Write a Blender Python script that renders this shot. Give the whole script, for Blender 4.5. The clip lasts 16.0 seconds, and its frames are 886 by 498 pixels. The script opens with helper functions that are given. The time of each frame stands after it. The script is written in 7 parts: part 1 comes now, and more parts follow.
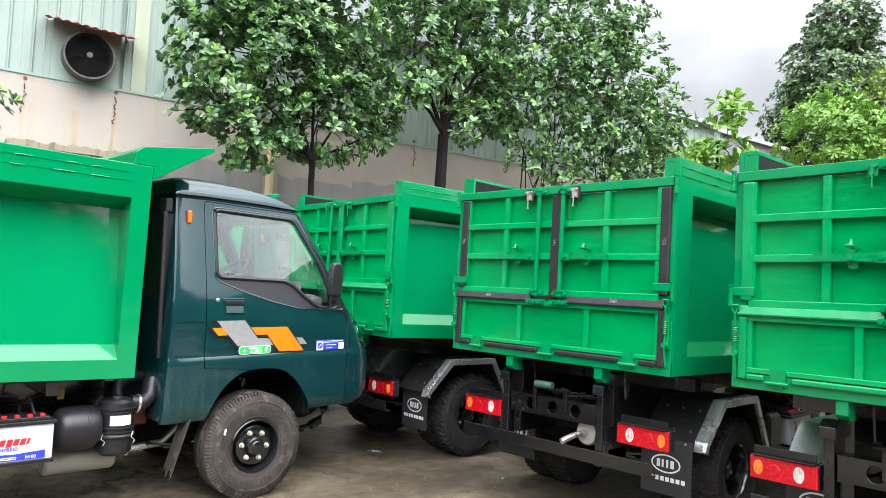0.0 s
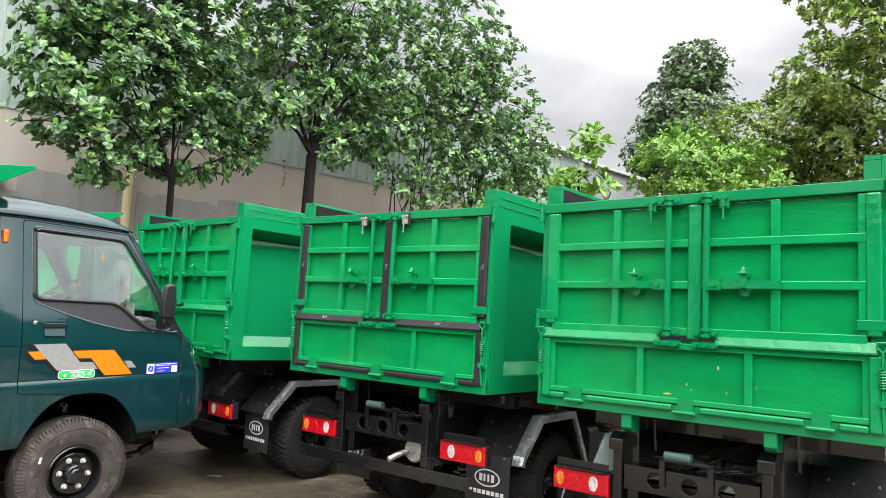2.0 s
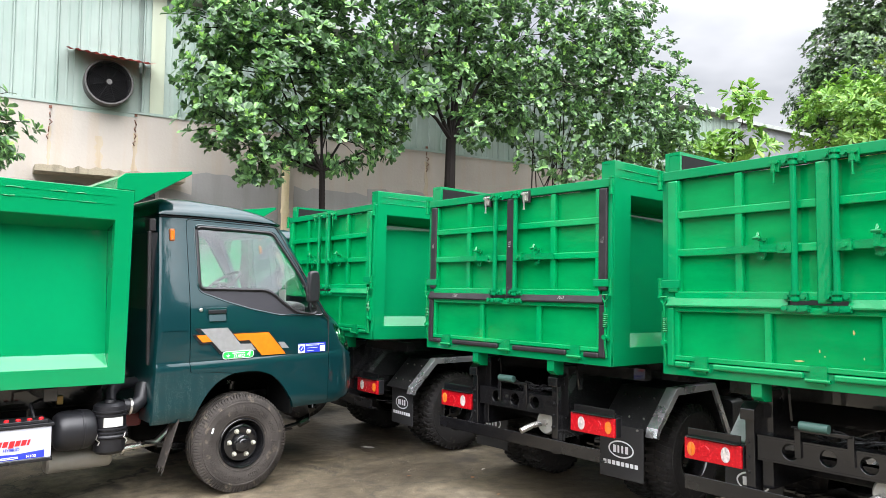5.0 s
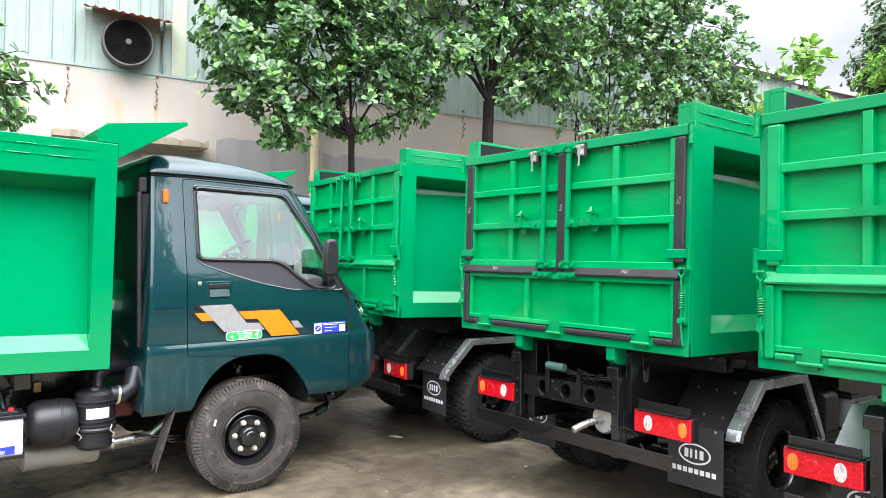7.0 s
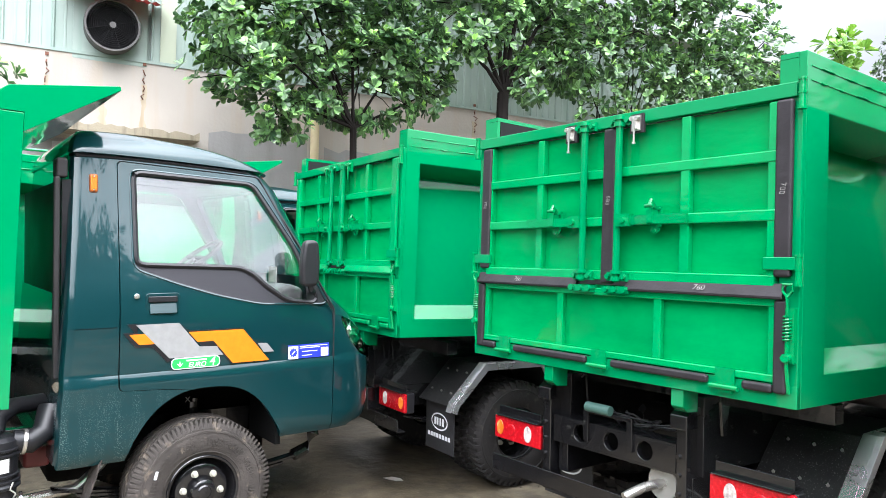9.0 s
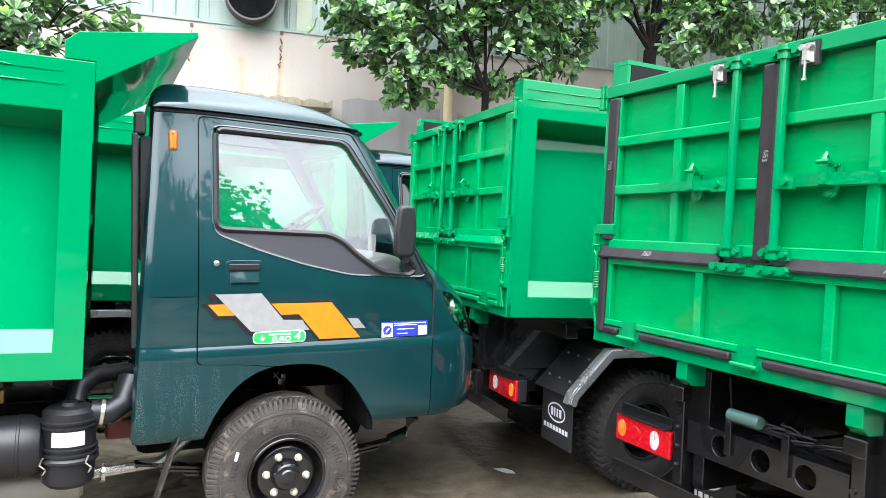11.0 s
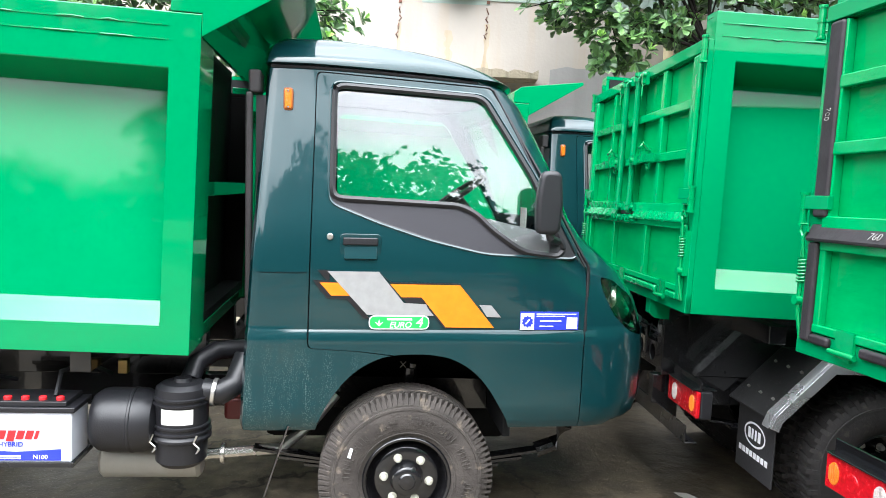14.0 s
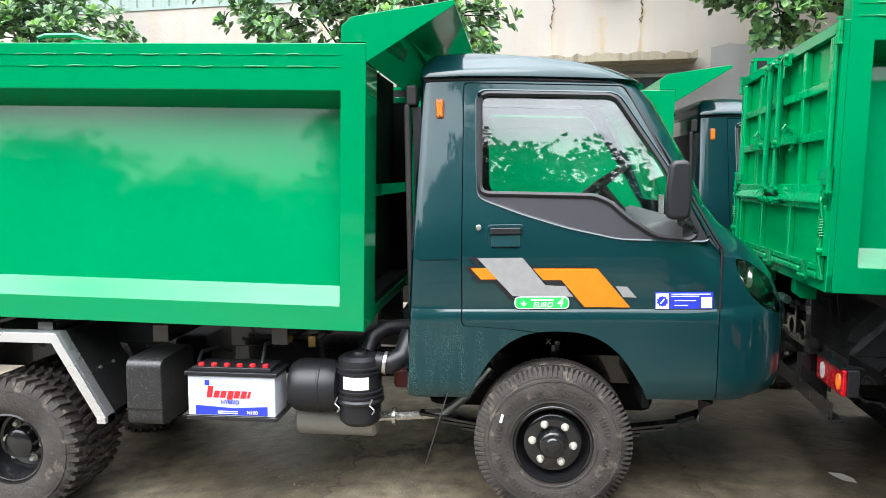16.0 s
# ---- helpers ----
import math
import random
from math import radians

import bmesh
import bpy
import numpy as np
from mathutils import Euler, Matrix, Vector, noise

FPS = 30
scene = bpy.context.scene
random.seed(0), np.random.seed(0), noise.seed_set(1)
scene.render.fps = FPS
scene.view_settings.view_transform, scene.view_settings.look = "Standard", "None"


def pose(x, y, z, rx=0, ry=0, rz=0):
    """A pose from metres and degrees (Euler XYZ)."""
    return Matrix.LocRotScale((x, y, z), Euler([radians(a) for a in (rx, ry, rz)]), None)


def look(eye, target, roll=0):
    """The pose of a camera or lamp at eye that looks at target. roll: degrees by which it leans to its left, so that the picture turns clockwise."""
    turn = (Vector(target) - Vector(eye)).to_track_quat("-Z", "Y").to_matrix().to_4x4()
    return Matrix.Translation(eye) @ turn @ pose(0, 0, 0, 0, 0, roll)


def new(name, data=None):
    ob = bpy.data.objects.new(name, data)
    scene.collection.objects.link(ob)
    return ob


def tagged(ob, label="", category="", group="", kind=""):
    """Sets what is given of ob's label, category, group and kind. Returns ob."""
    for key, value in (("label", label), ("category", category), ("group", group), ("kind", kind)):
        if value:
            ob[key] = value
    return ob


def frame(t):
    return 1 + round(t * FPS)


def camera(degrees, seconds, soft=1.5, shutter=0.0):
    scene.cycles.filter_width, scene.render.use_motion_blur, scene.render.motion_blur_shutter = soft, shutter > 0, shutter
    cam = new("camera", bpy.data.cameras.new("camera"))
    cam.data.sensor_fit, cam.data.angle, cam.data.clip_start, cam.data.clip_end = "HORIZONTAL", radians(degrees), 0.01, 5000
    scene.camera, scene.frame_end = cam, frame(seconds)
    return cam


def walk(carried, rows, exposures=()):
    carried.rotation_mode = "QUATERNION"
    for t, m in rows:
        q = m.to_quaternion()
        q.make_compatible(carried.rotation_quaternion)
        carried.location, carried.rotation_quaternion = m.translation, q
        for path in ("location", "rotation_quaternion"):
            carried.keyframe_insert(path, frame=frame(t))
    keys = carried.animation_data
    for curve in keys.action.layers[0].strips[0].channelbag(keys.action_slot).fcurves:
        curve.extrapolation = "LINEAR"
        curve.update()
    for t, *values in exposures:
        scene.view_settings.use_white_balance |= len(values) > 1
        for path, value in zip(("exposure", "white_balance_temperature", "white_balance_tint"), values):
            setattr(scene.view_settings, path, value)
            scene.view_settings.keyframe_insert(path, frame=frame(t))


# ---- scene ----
cam = camera(63.0, 16.0, soft=0.5)
PATH = [
    (0, (0.394, 0.145, 1.592), (1.759, 1.604, 1.678), 3.1),
    (0.5, (0.456, 0.046, 1.619), (1.836, 1.491, 1.698), 3.0),
    (1, (0.507, -0.077, 1.624), (1.945, 1.310, 1.716), 3.1),
    (1.5, (0.567, -0.184, 1.614), (2.070, 1.129, 1.737), 3.1),
    (2, (0.515, -0.230, 1.628), (2.088, 0.995, 1.788), 3.3),
    (2.5, (0.421, -0.293, 1.631), (2.048, 0.859, 1.790), 3.3),
    (3, (0.376, -0.351, 1.623), (2.008, 0.797, 1.759), 2.8),
    (3.5, (0.374, -0.382, 1.627), (1.926, 0.873, 1.764), 1.9),
    (4, (0.410, -0.428, 1.639), (1.847, 0.956, 1.774), 1.2),
    (4.5, (0.487, -0.489, 1.632), (1.828, 0.991, 1.750), 0.9),
    (4.7, (0.518, -0.493, 1.627), (1.832, 1.011, 1.731), 0.9),
    (6.8, (1.063, 0.069, 1.596), (2.272, 1.662, 1.615), 1.1),
    (7, (1.098, 0.157, 1.607), (2.304, 1.752, 1.615), 1.1),
    (7.5, (1.254, 0.386, 1.606), (2.460, 1.981, 1.611), 0.8),
    (8, (1.383, 0.644, 1.620), (2.618, 2.217, 1.630), 0.7),
    (8.2, (1.445, 0.722, 1.619), (2.679, 2.295, 1.632), 0.7),
    (10.3, (2.040, 1.340, 1.623), (3.047, 3.068, 1.608), 2.9),
    (10.5, (2.046, 1.369, 1.604), (3.021, 3.115, 1.580), 2.8),
    (11, (2.172, 1.349, 1.609), (3.019, 3.159, 1.532), 2.4),
    (11.5, (2.300, 1.363, 1.591), (3.044, 3.216, 1.467), 2.4),
    (12, (2.380, 1.540, 1.570), (3.082, 3.405, 1.403), 3.0),
    (12.5, (2.458, 1.750, 1.560), (3.115, 3.630, 1.376), 3.5),
    (13, (2.468, 1.826, 1.568), (3.040, 3.735, 1.398), 3.4),
    (13.5, (2.574, 1.811, 1.589), (2.986, 3.762, 1.434), 3.4),
    (14, (2.711, 1.792, 1.583), (2.964, 3.769, 1.421), 2.8),
    (14.5, (2.791, 1.770, 1.581), (2.915, 3.757, 1.396), 1.5),
    (15, (2.786, 1.694, 1.575), (2.815, 3.685, 1.395), 0.4),
    (15.5, (2.730, 1.525, 1.597), (2.643, 3.515, 1.417), 0.1),
    (16, (2.800, 1.427, 1.617), (2.598, 3.406, 1.412), 0.1),
]
walk(cam, [(t, look(eye, target, roll)) for t, eye, target, roll in PATH], [(0.0, 1.09, 6370, 11), (1.5, 1.08, 6470, 11), (2.5, 0.78, 6770, 12), (3.0, 0.87, 6770, 12), (3.5, 1.00, 6670, 12), (4.5, 1.05, 6470, 12), (7.0, 1.36, 6270, 12), (8.0, 1.41, 6170, 12), (11.0, 1.42, 6170, 11), (13.5, 1.42, 6200, 10), (15.0, 1.29, 6250, 9), (16.0, 1.05, 6250, 9)])

# ---------------------------------------------------------------- light
world = bpy.data.worlds.new("overcast_sky")
scene.world = world
world.use_nodes = True
wn = world.node_tree
wn.nodes.clear()


def wnode(kind, **inputs):
    n = wn.nodes.new(kind)
    for k, v in inputs.items():
        n.inputs[k].default_value = v
    return n


SKY, GLOW = 0.88, 4.3
SUN_ELEV, SUN_AZ = 44.0, -108.0      # degrees; azimuth counted from +x towards +y
sky = wnode("ShaderNodeTexSky")
sky.sky_type = "NISHITA"
sky.sun_disc = False
sky.sun_elevation = radians(SUN_ELEV)
sky.sun_rotation = radians(90 - SUN_AZ)
sky.dust_density = 4.0
wcoord = wnode("ShaderNodeTexCoord")
wmap = wnode("ShaderNodeMapping")
wmap.inputs["Scale"].default_value = (1.0, 1.0, 2.6)
wnoise = wnode("ShaderNodeTexNoise", Scale=2.2, Detail=5.0, Roughness=0.5)
wramp = wnode("ShaderNodeValToRGB")
wramp.color_ramp.elements[0].position = 0.33
wramp.color_ramp.elements[0].color = (0.46, 0.48, 0.51, 1)
wramp.color_ramp.elements[1].position = 0.62
wramp.color_ramp.elements[1].color = (0.98, 0.985, 1.0, 1)
skybg = wnode("ShaderNodeBackground", Strength=0.10)
cloudbg = wnode("ShaderNodeBackground", Strength=1.0)
wsep = wnode("ShaderNodeSeparateXYZ")
wlift = wnode("ShaderNodeMapRange")      # an overcast sky is brighter overhead
wlift.inputs["To Min"].default_value, wlift.inputs["To Max"].default_value = 0.58 * SKY, 2.10 * SKY
wlift.inputs["From Min"].default_value = 0.24
wdot = wnode("ShaderNodeVectorMath")       # and brighter still round the veiled sun
wdot.operation = "DOT_PRODUCT"
wdot.inputs[1].default_value = (math.cos(radians(SUN_AZ)) * math.cos(radians(SUN_ELEV)), math.sin(radians(SUN_AZ)) * math.cos(radians(SUN_ELEV)), math.sin(radians(SUN_ELEV)))
wclamp = wnode("ShaderNodeMath")
wclamp.operation = "MAXIMUM"
wclamp.inputs[1].default_value = 0.0
wpow = wnode("ShaderNodeMath")
wpow.operation = "POWER"
wpow.inputs[1].default_value = 1.6
wglow = wnode("ShaderNodeMath")
wglow.operation = "MULTIPLY_ADD"
wglow.inputs[1].default_value, wglow.inputs[2].default_value = GLOW, 1.0
wgain = wnode("ShaderNodeMath")
wgain.operation = "MULTIPLY"
wmix = wnode("ShaderNodeMixShader", Fac=0.9)
wout = wnode("ShaderNodeOutputWorld")
for a, b in ((wcoord.outputs["Generated"], wmap.inputs["Vector"]), (wmap.outputs["Vector"], wnoise.inputs["Vector"]),
             (wnoise.outputs["Fac"], wramp.inputs["Fac"]), (wramp.outputs["Color"], cloudbg.inputs["Color"]),
             (sky.outputs["Color"], skybg.inputs["Color"]), (skybg.outputs["Background"], wmix.inputs[1]),
             (cloudbg.outputs["Background"], wmix.inputs[2]), (wcoord.outputs["Generated"], wsep.inputs[0]),
             (wsep.outputs["Z"], wlift.inputs["Value"]), (wlift.outputs["Result"], wgain.inputs[0]), (wcoord.outputs["Generated"], wdot.inputs[0]),
             (wdot.outputs["Value"], wclamp.inputs[0]), (wclamp.outputs["Value"], wpow.inputs[0]), (wpow.outputs["Value"], wglow.inputs[0]), (wglow.outputs["Value"], wgain.inputs[1]), (wgain.outputs["Value"], cloudbg.inputs["Strength"]), (wmix.outputs["Shader"], wout.inputs["Surface"])):
    wn.links.new(a, b)

sun_data = bpy.data.lights.new("sun", "SUN")
sun_data.energy, sun_data.angle, sun_data.color = 0.55, radians(30), (1.0, 0.97, 0.93)
sun = new("sun", sun_data)
sun.matrix_world = look((0, 0, 0), (-math.cos(radians(SUN_AZ)) * math.cos(radians(SUN_ELEV)),
                                    -math.sin(radians(SUN_AZ)) * math.cos(radians(SUN_ELEV)), -math.sin(radians(SUN_ELEV))))
sun.location = (0, 0, 30)

# ---------------------------------------------------------------- materials


def mat(name, colour, rough=0.5, metal=0.0, coat=0.0, bump=0.0, bump_scale=40.0, vary=0.12, vary_scale=3.0, speck=0.0,
        speck_scale=60.0, speck_colour=(0.3, 0.27, 0.22), rough_vary=0.1, rnd=0.0, wave=0.0, spec=0.5, stretch=(1, 1, 1), coat_rough=0.03):
    """A procedural surface: base colour with a broad and a fine variation, specks of dirt, uneven gloss and relief."""
    m = bpy.data.materials.new(name)
    m.use_nodes = True
    nt = m.node_tree
    nd, lk = nt.nodes, nt.links
    p = nd["Principled BSDF"]
    p.inputs["Metallic"].default_value = metal
    p.inputs["Coat Weight"].default_value = coat
    p.inputs["Coat Roughness"].default_value = coat_rough
    p.inputs["Coat IOR"].default_value = 1.48
    p.inputs["Specular IOR Level"].default_value = spec
    tc = nd.new("ShaderNodeTexCoord")
    mp = nd.new("ShaderNodeMapping")
    mp.inputs["Scale"].default_value = stretch
    lk.new(tc.outputs["Object"], mp.inputs["Vector"])
    big = nd.new("ShaderNodeTexNoise")
    big.inputs["Scale"].default_value = vary_scale
    big.inputs["Detail"].default_value = 5
    lk.new(mp.outputs["Vector"], big.inputs["Vector"])
    ramp = nd.new("ShaderNodeMapRange")
    ramp.inputs["From Min"].default_value, ramp.inputs["From Max"].default_value = 0.3, 0.7
    ramp.inputs["To Min"].default_value, ramp.inputs["To Max"].default_value = 1 - vary, 1 + vary
    lk.new(big.outputs["Fac"], ramp.inputs["Value"])
    val = ramp.outputs["Result"]
    if rnd:
        info = nd.new("ShaderNodeObjectInfo")
        rr = nd.new("ShaderNodeMapRange")
        rr.inputs["To Min"].default_value, rr.inputs["To Max"].default_value = 1 - rnd, 1 + rnd
        lk.new(info.outputs["Random"], rr.inputs["Value"])
        mul = nd.new("ShaderNodeMath")
        mul.operation = "MULTIPLY"
        lk.new(val, mul.inputs[0])
        lk.new(rr.outputs["Result"], mul.inputs[1])
        val = mul.outputs["Value"]
    sc = nd.new("ShaderNodeVectorMath")
    sc.operation = "SCALE"
    sc.inputs[0].default_value = colour
    lk.new(val, sc.inputs["Scale"])
    out = sc.outputs["Vector"]
    if speck:
        fine = nd.new("ShaderNodeTexNoise")
        fine.inputs["Scale"].default_value = speck_scale
        fine.inputs["Detail"].default_value = 3
        lk.new(mp.outputs["Vector"], fine.inputs["Vector"])
        th = nd.new("ShaderNodeMapRange")
        th.inputs["From Min"].default_value, th.inputs["From Max"].default_value = 0.60, 0.72
        th.inputs["To Max"].default_value = speck
        lk.new(fine.outputs["Fac"], th.inputs["Value"])
        mx = nd.new("ShaderNodeMix")
        mx.data_type = "RGBA"
        mx.inputs["B"].default_value = (*speck_colour, 1)
        lk.new(th.outputs["Result"], mx.inputs["Factor"])
        lk.new(out, mx.inputs["A"])
        out = mx.outputs["Result"]
    lk.new(out, p.inputs["Base Color"])
    rg = nd.new("ShaderNodeMapRange")
    rg.inputs["To Min"].default_value, rg.inputs["To Max"].default_value = max(0.02, rough - rough_vary), rough + rough_vary
    lk.new(big.outputs["Fac"], rg.inputs["Value"])
    lk.new(rg.outputs["Result"], p.inputs["Roughness"])
    if bump or wave:
        bn = nd.new("ShaderNodeTexNoise")
        bn.inputs["Scale"].default_value = bump_scale if bump else 2.0
        bn.inputs["Detail"].default_value = 4 if bump else 0.5
        lk.new(mp.outputs["Vector"], bn.inputs["Vector"])
        b = nd.new("ShaderNodeBump")
        b.inputs["Strength"].default_value = bump if bump else wave
        b.inputs["Distance"].default_value = 0.01 if bump else 0.05
        lk.new(bn.outputs["Fac"], b.inputs["Height"])
        lk.new(b.outputs["Normal"], p.inputs["Normal"])
        if wave:
            lk.new(b.outputs["Normal"], p.inputs["Coat Normal"])
    return m


GREEN = mat("green_gloss_paint", (0.001, 0.188, 0.064), 0.35, coat=0.82, vary=0.04, vary_scale=2.0, rough_vary=0.03, wave=0.05, spec=0.0, coat_rough=0.05)
GREEN_ROUGH = mat("green_brushed_paint", (0.0, 0.222, 0.058), 0.45, coat=0.40, bump=0.16, bump_scale=22, wave=0.05, vary=0.16, vary_scale=5.0, rough_vary=0.08, spec=0.0, stretch=(1, 0.5, 1.4), coat_rough=0.08)
GREEN_RIB = mat("glossy_green_rib_paint", (0.0, 0.240, 0.070), 0.4, coat=1.0, bump=0.25, bump_scale=16, wave=0.05, vary=0.10, vary_scale=5.0, spec=0.0, coat_rough=0.05)
GREEN_SEAL = mat("thick_glossy_green_paint_on_rubber", (0.001, 0.215, 0.068), 0.35, coat=1.0, bump=1.0, bump_scale=9, wave=0.05, vary=0.14, spec=0.0, stretch=(1, 1, 0.7), coat_rough=0.04)
# black of the box lining; on the front wall it paints in shade
INSIDE = mat("matt_black_inside_box", (0.008, 0.009, 0.009), 0.7, vary=0.3, bump=0.1, spec=0.2)
GREEN_WELD = mat("green_painted_weld", (0.0, 0.20, 0.06), 0.35, coat=1.0, bump=0.3, bump_scale=45, wave=0.05, vary=0.14, spec=0.0, coat_rough=0.06)
TEAL = mat("dark_teal_cab_paint", (0.003, 0.027, 0.031), 0.3, metal=0.1, coat=1.0, vary=0.05, rough_vary=0.03, spec=0.1)
TEAL_CAB = mat("dark_teal_cab_paint_with_dried_drops", (0.003, 0.027, 0.031), 0.3, metal=0.1, coat=1.0, vary=0.05, rough_vary=0.03, spec=0.1)


def add_drops(m, x_max, z_max):
    """Dried water drops and runs on the lower rear panel."""
    nd, lk = m.node_tree.nodes, m.node_tree.links
    p = nd["Principled BSDF"]
    old = p.inputs["Base Color"].links[0].from_socket
    tc = nd.new("ShaderNodeTexCoord")
    vo = nd.new("ShaderNodeTexVoronoi")
    vo.inputs["Scale"].default_value = 150
    lk.new(tc.outputs["Object"], vo.inputs["Vector"])
    drop = nd.new("ShaderNodeMapRange")
    drop.inputs["From Min"].default_value, drop.inputs["From Max"].default_value = 0.42, 0.25
    lk.new(vo.outputs["Distance"], drop.inputs["Value"])
    mp = nd.new("ShaderNodeMapping")
    mp.inputs["Scale"].default_value = (16, 16, 2.5)
    lk.new(tc.outputs["Object"], mp.inputs["Vector"])
    run = nd.new("ShaderNodeTexNoise")
    run.inputs["Scale"].default_value, run.inputs["Detail"].default_value = 1.6, 4
    lk.new(mp.outputs["Vector"], run.inputs["Vector"])
    rr = nd.new("ShaderNodeMapRange")
    rr.inputs["From Min"].default_value, rr.inputs["From Max"].default_value = 0.42, 0.62
    lk.new(run.outputs["Fac"], rr.inputs["Value"])
    sep = nd.new("ShaderNodeSeparateXYZ")
    lk.new(tc.outputs["Object"], sep.inputs[0])
    fx = nd.new("ShaderNodeMapRange")
    fx.inputs["From Min"].default_value, fx.inputs["From Max"].default_value = x_max, x_max - 0.25
    lk.new(sep.outputs["X"], fx.inputs["Value"])
    fz = nd.new("ShaderNodeMapRange")
    fz.inputs["From Min"].default_value, fz.inputs["From Max"].default_value = z_max, z_max - 0.12
    lk.new(sep.outputs["Z"], fz.inputs["Value"])
    val = drop.outputs["Result"]
    for o in (rr.outputs["Result"], fx.outputs["Result"], fz.outputs["Result"]):
        ml = nd.new("ShaderNodeMath")
        ml.operation = "MULTIPLY"
        lk.new(val, ml.inputs[0])
        lk.new(o, ml.inputs[1])
        val = ml.outputs["Value"]
    mx = nd.new("ShaderNodeMix")
    mx.data_type = "RGBA"
    mx.inputs["B"].default_value = (0.045, 0.085, 0.085, 1)
    lk.new(val, mx.inputs["Factor"])
    lk.new(old, mx.inputs["A"])
    lk.new(mx.outputs["Result"], p.inputs["Base Color"])


add_drops(TEAL_CAB, 3.55, 1.06)
BLACK = mat("black_chassis_paint", (0.005, 0.005, 0.006), 0.25, coat=0.7, vary=0.25, speck=0.15, speck_scale=45, speck_colour=(0.05, 0.047, 0.043), bump=0.1, spec=0.4)
BLACK_DUST = mat("dusty_black_sheet_metal", (0.016, 0.016, 0.0165), 0.38, vary=0.35, speck=0.7, speck_scale=130, speck_colour=(0.20, 0.20, 0.195), bump=0.1, bump_scale=90)
GALVANISED = mat("bare_galvanised_sheet", (0.42, 0.43, 0.44), 0.36, metal=0.7, vary=0.2, vary_scale=9, speck=0.35, speck_scale=50, speck_colour=(0.16, 0.15, 0.14), bump=0.06, bump_scale=50)
PLASTIC = mat("black_plastic", (0.010, 0.010, 0.012), 0.4, vary=0.1, bump=0.08, bump_scale=200, spec=0.4)
SNORKEL = mat("faded_brown_black_plastic", (0.024, 0.022, 0.023), 0.5, vary=0.15, bump=0.1, bump_scale=120, spec=0.3)
TRIM = mat("grey_black_door_trim", (0.022, 0.021, 0.026), 0.5, vary=0.06, bump=0.05, bump_scale=300, spec=0.35)
RUBBER = mat("tyre_rubber", (0.024, 0.022, 0.022), 0.75, vary=0.25, vary_scale=6, speck=0.5, speck_scale=25, speck_colour=(0.07, 0.06, 0.05), bump=0.3, bump_scale=60, spec=0.3)
RUBBER_DUSTY = mat("dusty_tyre_rubber", (0.044, 0.038, 0.034), 0.8, vary=0.4, vary_scale=7, speck=0.8, speck_scale=16, speck_colour=(0.165, 0.135, 0.105), bump=0.5, bump_scale=60, spec=0.3)
SEAL = mat("black_rubber_seal", (0.018, 0.015, 0.018), 0.5, vary=0.25, vary_scale=12, bump=0.25, bump_scale=30, spec=0.35)
FLAP = mat("black_rubber_flap", (0.022, 0.022, 0.024), 0.6, vary=0.15, bump=0.15, bump_scale=150)
STEEL = mat("bare_stainless_trim", (0.76, 0.77, 0.78), 0.27, metal=0.85, vary=0.1, bump=0.06, bump_scale=60)
CHROME = mat("zinc_plated_steel", (0.6, 0.58, 0.55), 0.28, metal=0.9, vary=0.15)
RIM = mat("glossy_black_wheel_paint", (0.007, 0.007, 0.008), 0.2, coat=0.5, vary=0.2, speck=0.2, speck_scale=40, speck_colour=(0.05, 0.047, 0.043))
NUT = mat("dull_zinc_nut", (0.48, 0.47, 0.40), 0.4, metal=0.4, vary=0.15)
HOUSING = mat("matt_black_inner_arch", (0.006, 0.006, 0.006), 0.85, vary=0.3, spec=0.1)
AMBER_BASE = mat("dark_amber_lamp_base", (0.28, 0.07, 0.012), 0.35, vary=0.15)
BOWL = mat("dark_lamp_reflector", (0.035, 0.04, 0.038), 0.22, metal=0.6, vary=0.3, vary_scale=20)
MUFFLER = mat("dirty_silver_exhaust", (0.31, 0.30, 0.275), 0.5, metal=0.4, vary=0.2, speck=0.3, speck_scale=30, bump=0.1)
RED_LENS = mat("red_lamp_lens", (0.42, 0.004, 0.010), 0.25, coat=0.5, vary=0.25, vary_scale=60, bump=0.5, bump_scale=120, spec=0.2)
AMBER_LENS = mat("amber_lamp_lens", (0.60, 0.15, 0.012), 0.14, coat=0.8, vary=0.15, vary_scale=40, bump=0.3, bump_scale=160)
CLEAR_LENS = mat("clear_lamp_lens", (0.50, 0.44, 0.42), 0.2, coat=0.6, vary=0.35, vary_scale=60, bump=0.4, bump_scale=160)
WHITE_PLASTIC = mat("white_battery_plastic", (0.44, 0.455, 0.51), 0.35, vary=0.04)
RED_PLASTIC = mat("red_plastic", (0.55, 0.015, 0.02), 0.4, vary=0.08)
BLUE_PRINT = mat("blue_print", (0.02, 0.035, 0.42), 0.35, vary=0.08)
WHITE_PRINT = mat("white_print", (0.75, 0.76, 0.78), 0.45, vary=0.06)
SILVER_DECAL = mat("silver_decal", (0.29, 0.29, 0.29), 0.35, metal=0.3, vary=0.08, vary_scale=30)
ORANGE_DECAL = mat("orange_decal", (0.62, 0.165, 0.005), 0.35, vary=0.08, vary_scale=30)
BLACK_DECAL = mat("black_decal", (0.008, 0.008, 0.01), 0.35, vary=0.05)
GREEN_DECAL = mat("bright_green_sticker", (0.02, 0.45, 0.07), 0.35, vary=0.05)
LABEL = mat("dirty_white_paper_label", (0.6, 0.59, 0.56), 0.6, vary=0.12, speck=0.3, speck_scale=40)
CHIP = mat("bare_primer_chip", (0.42, 0.36, 0.14), 0.8, vary=0.2)
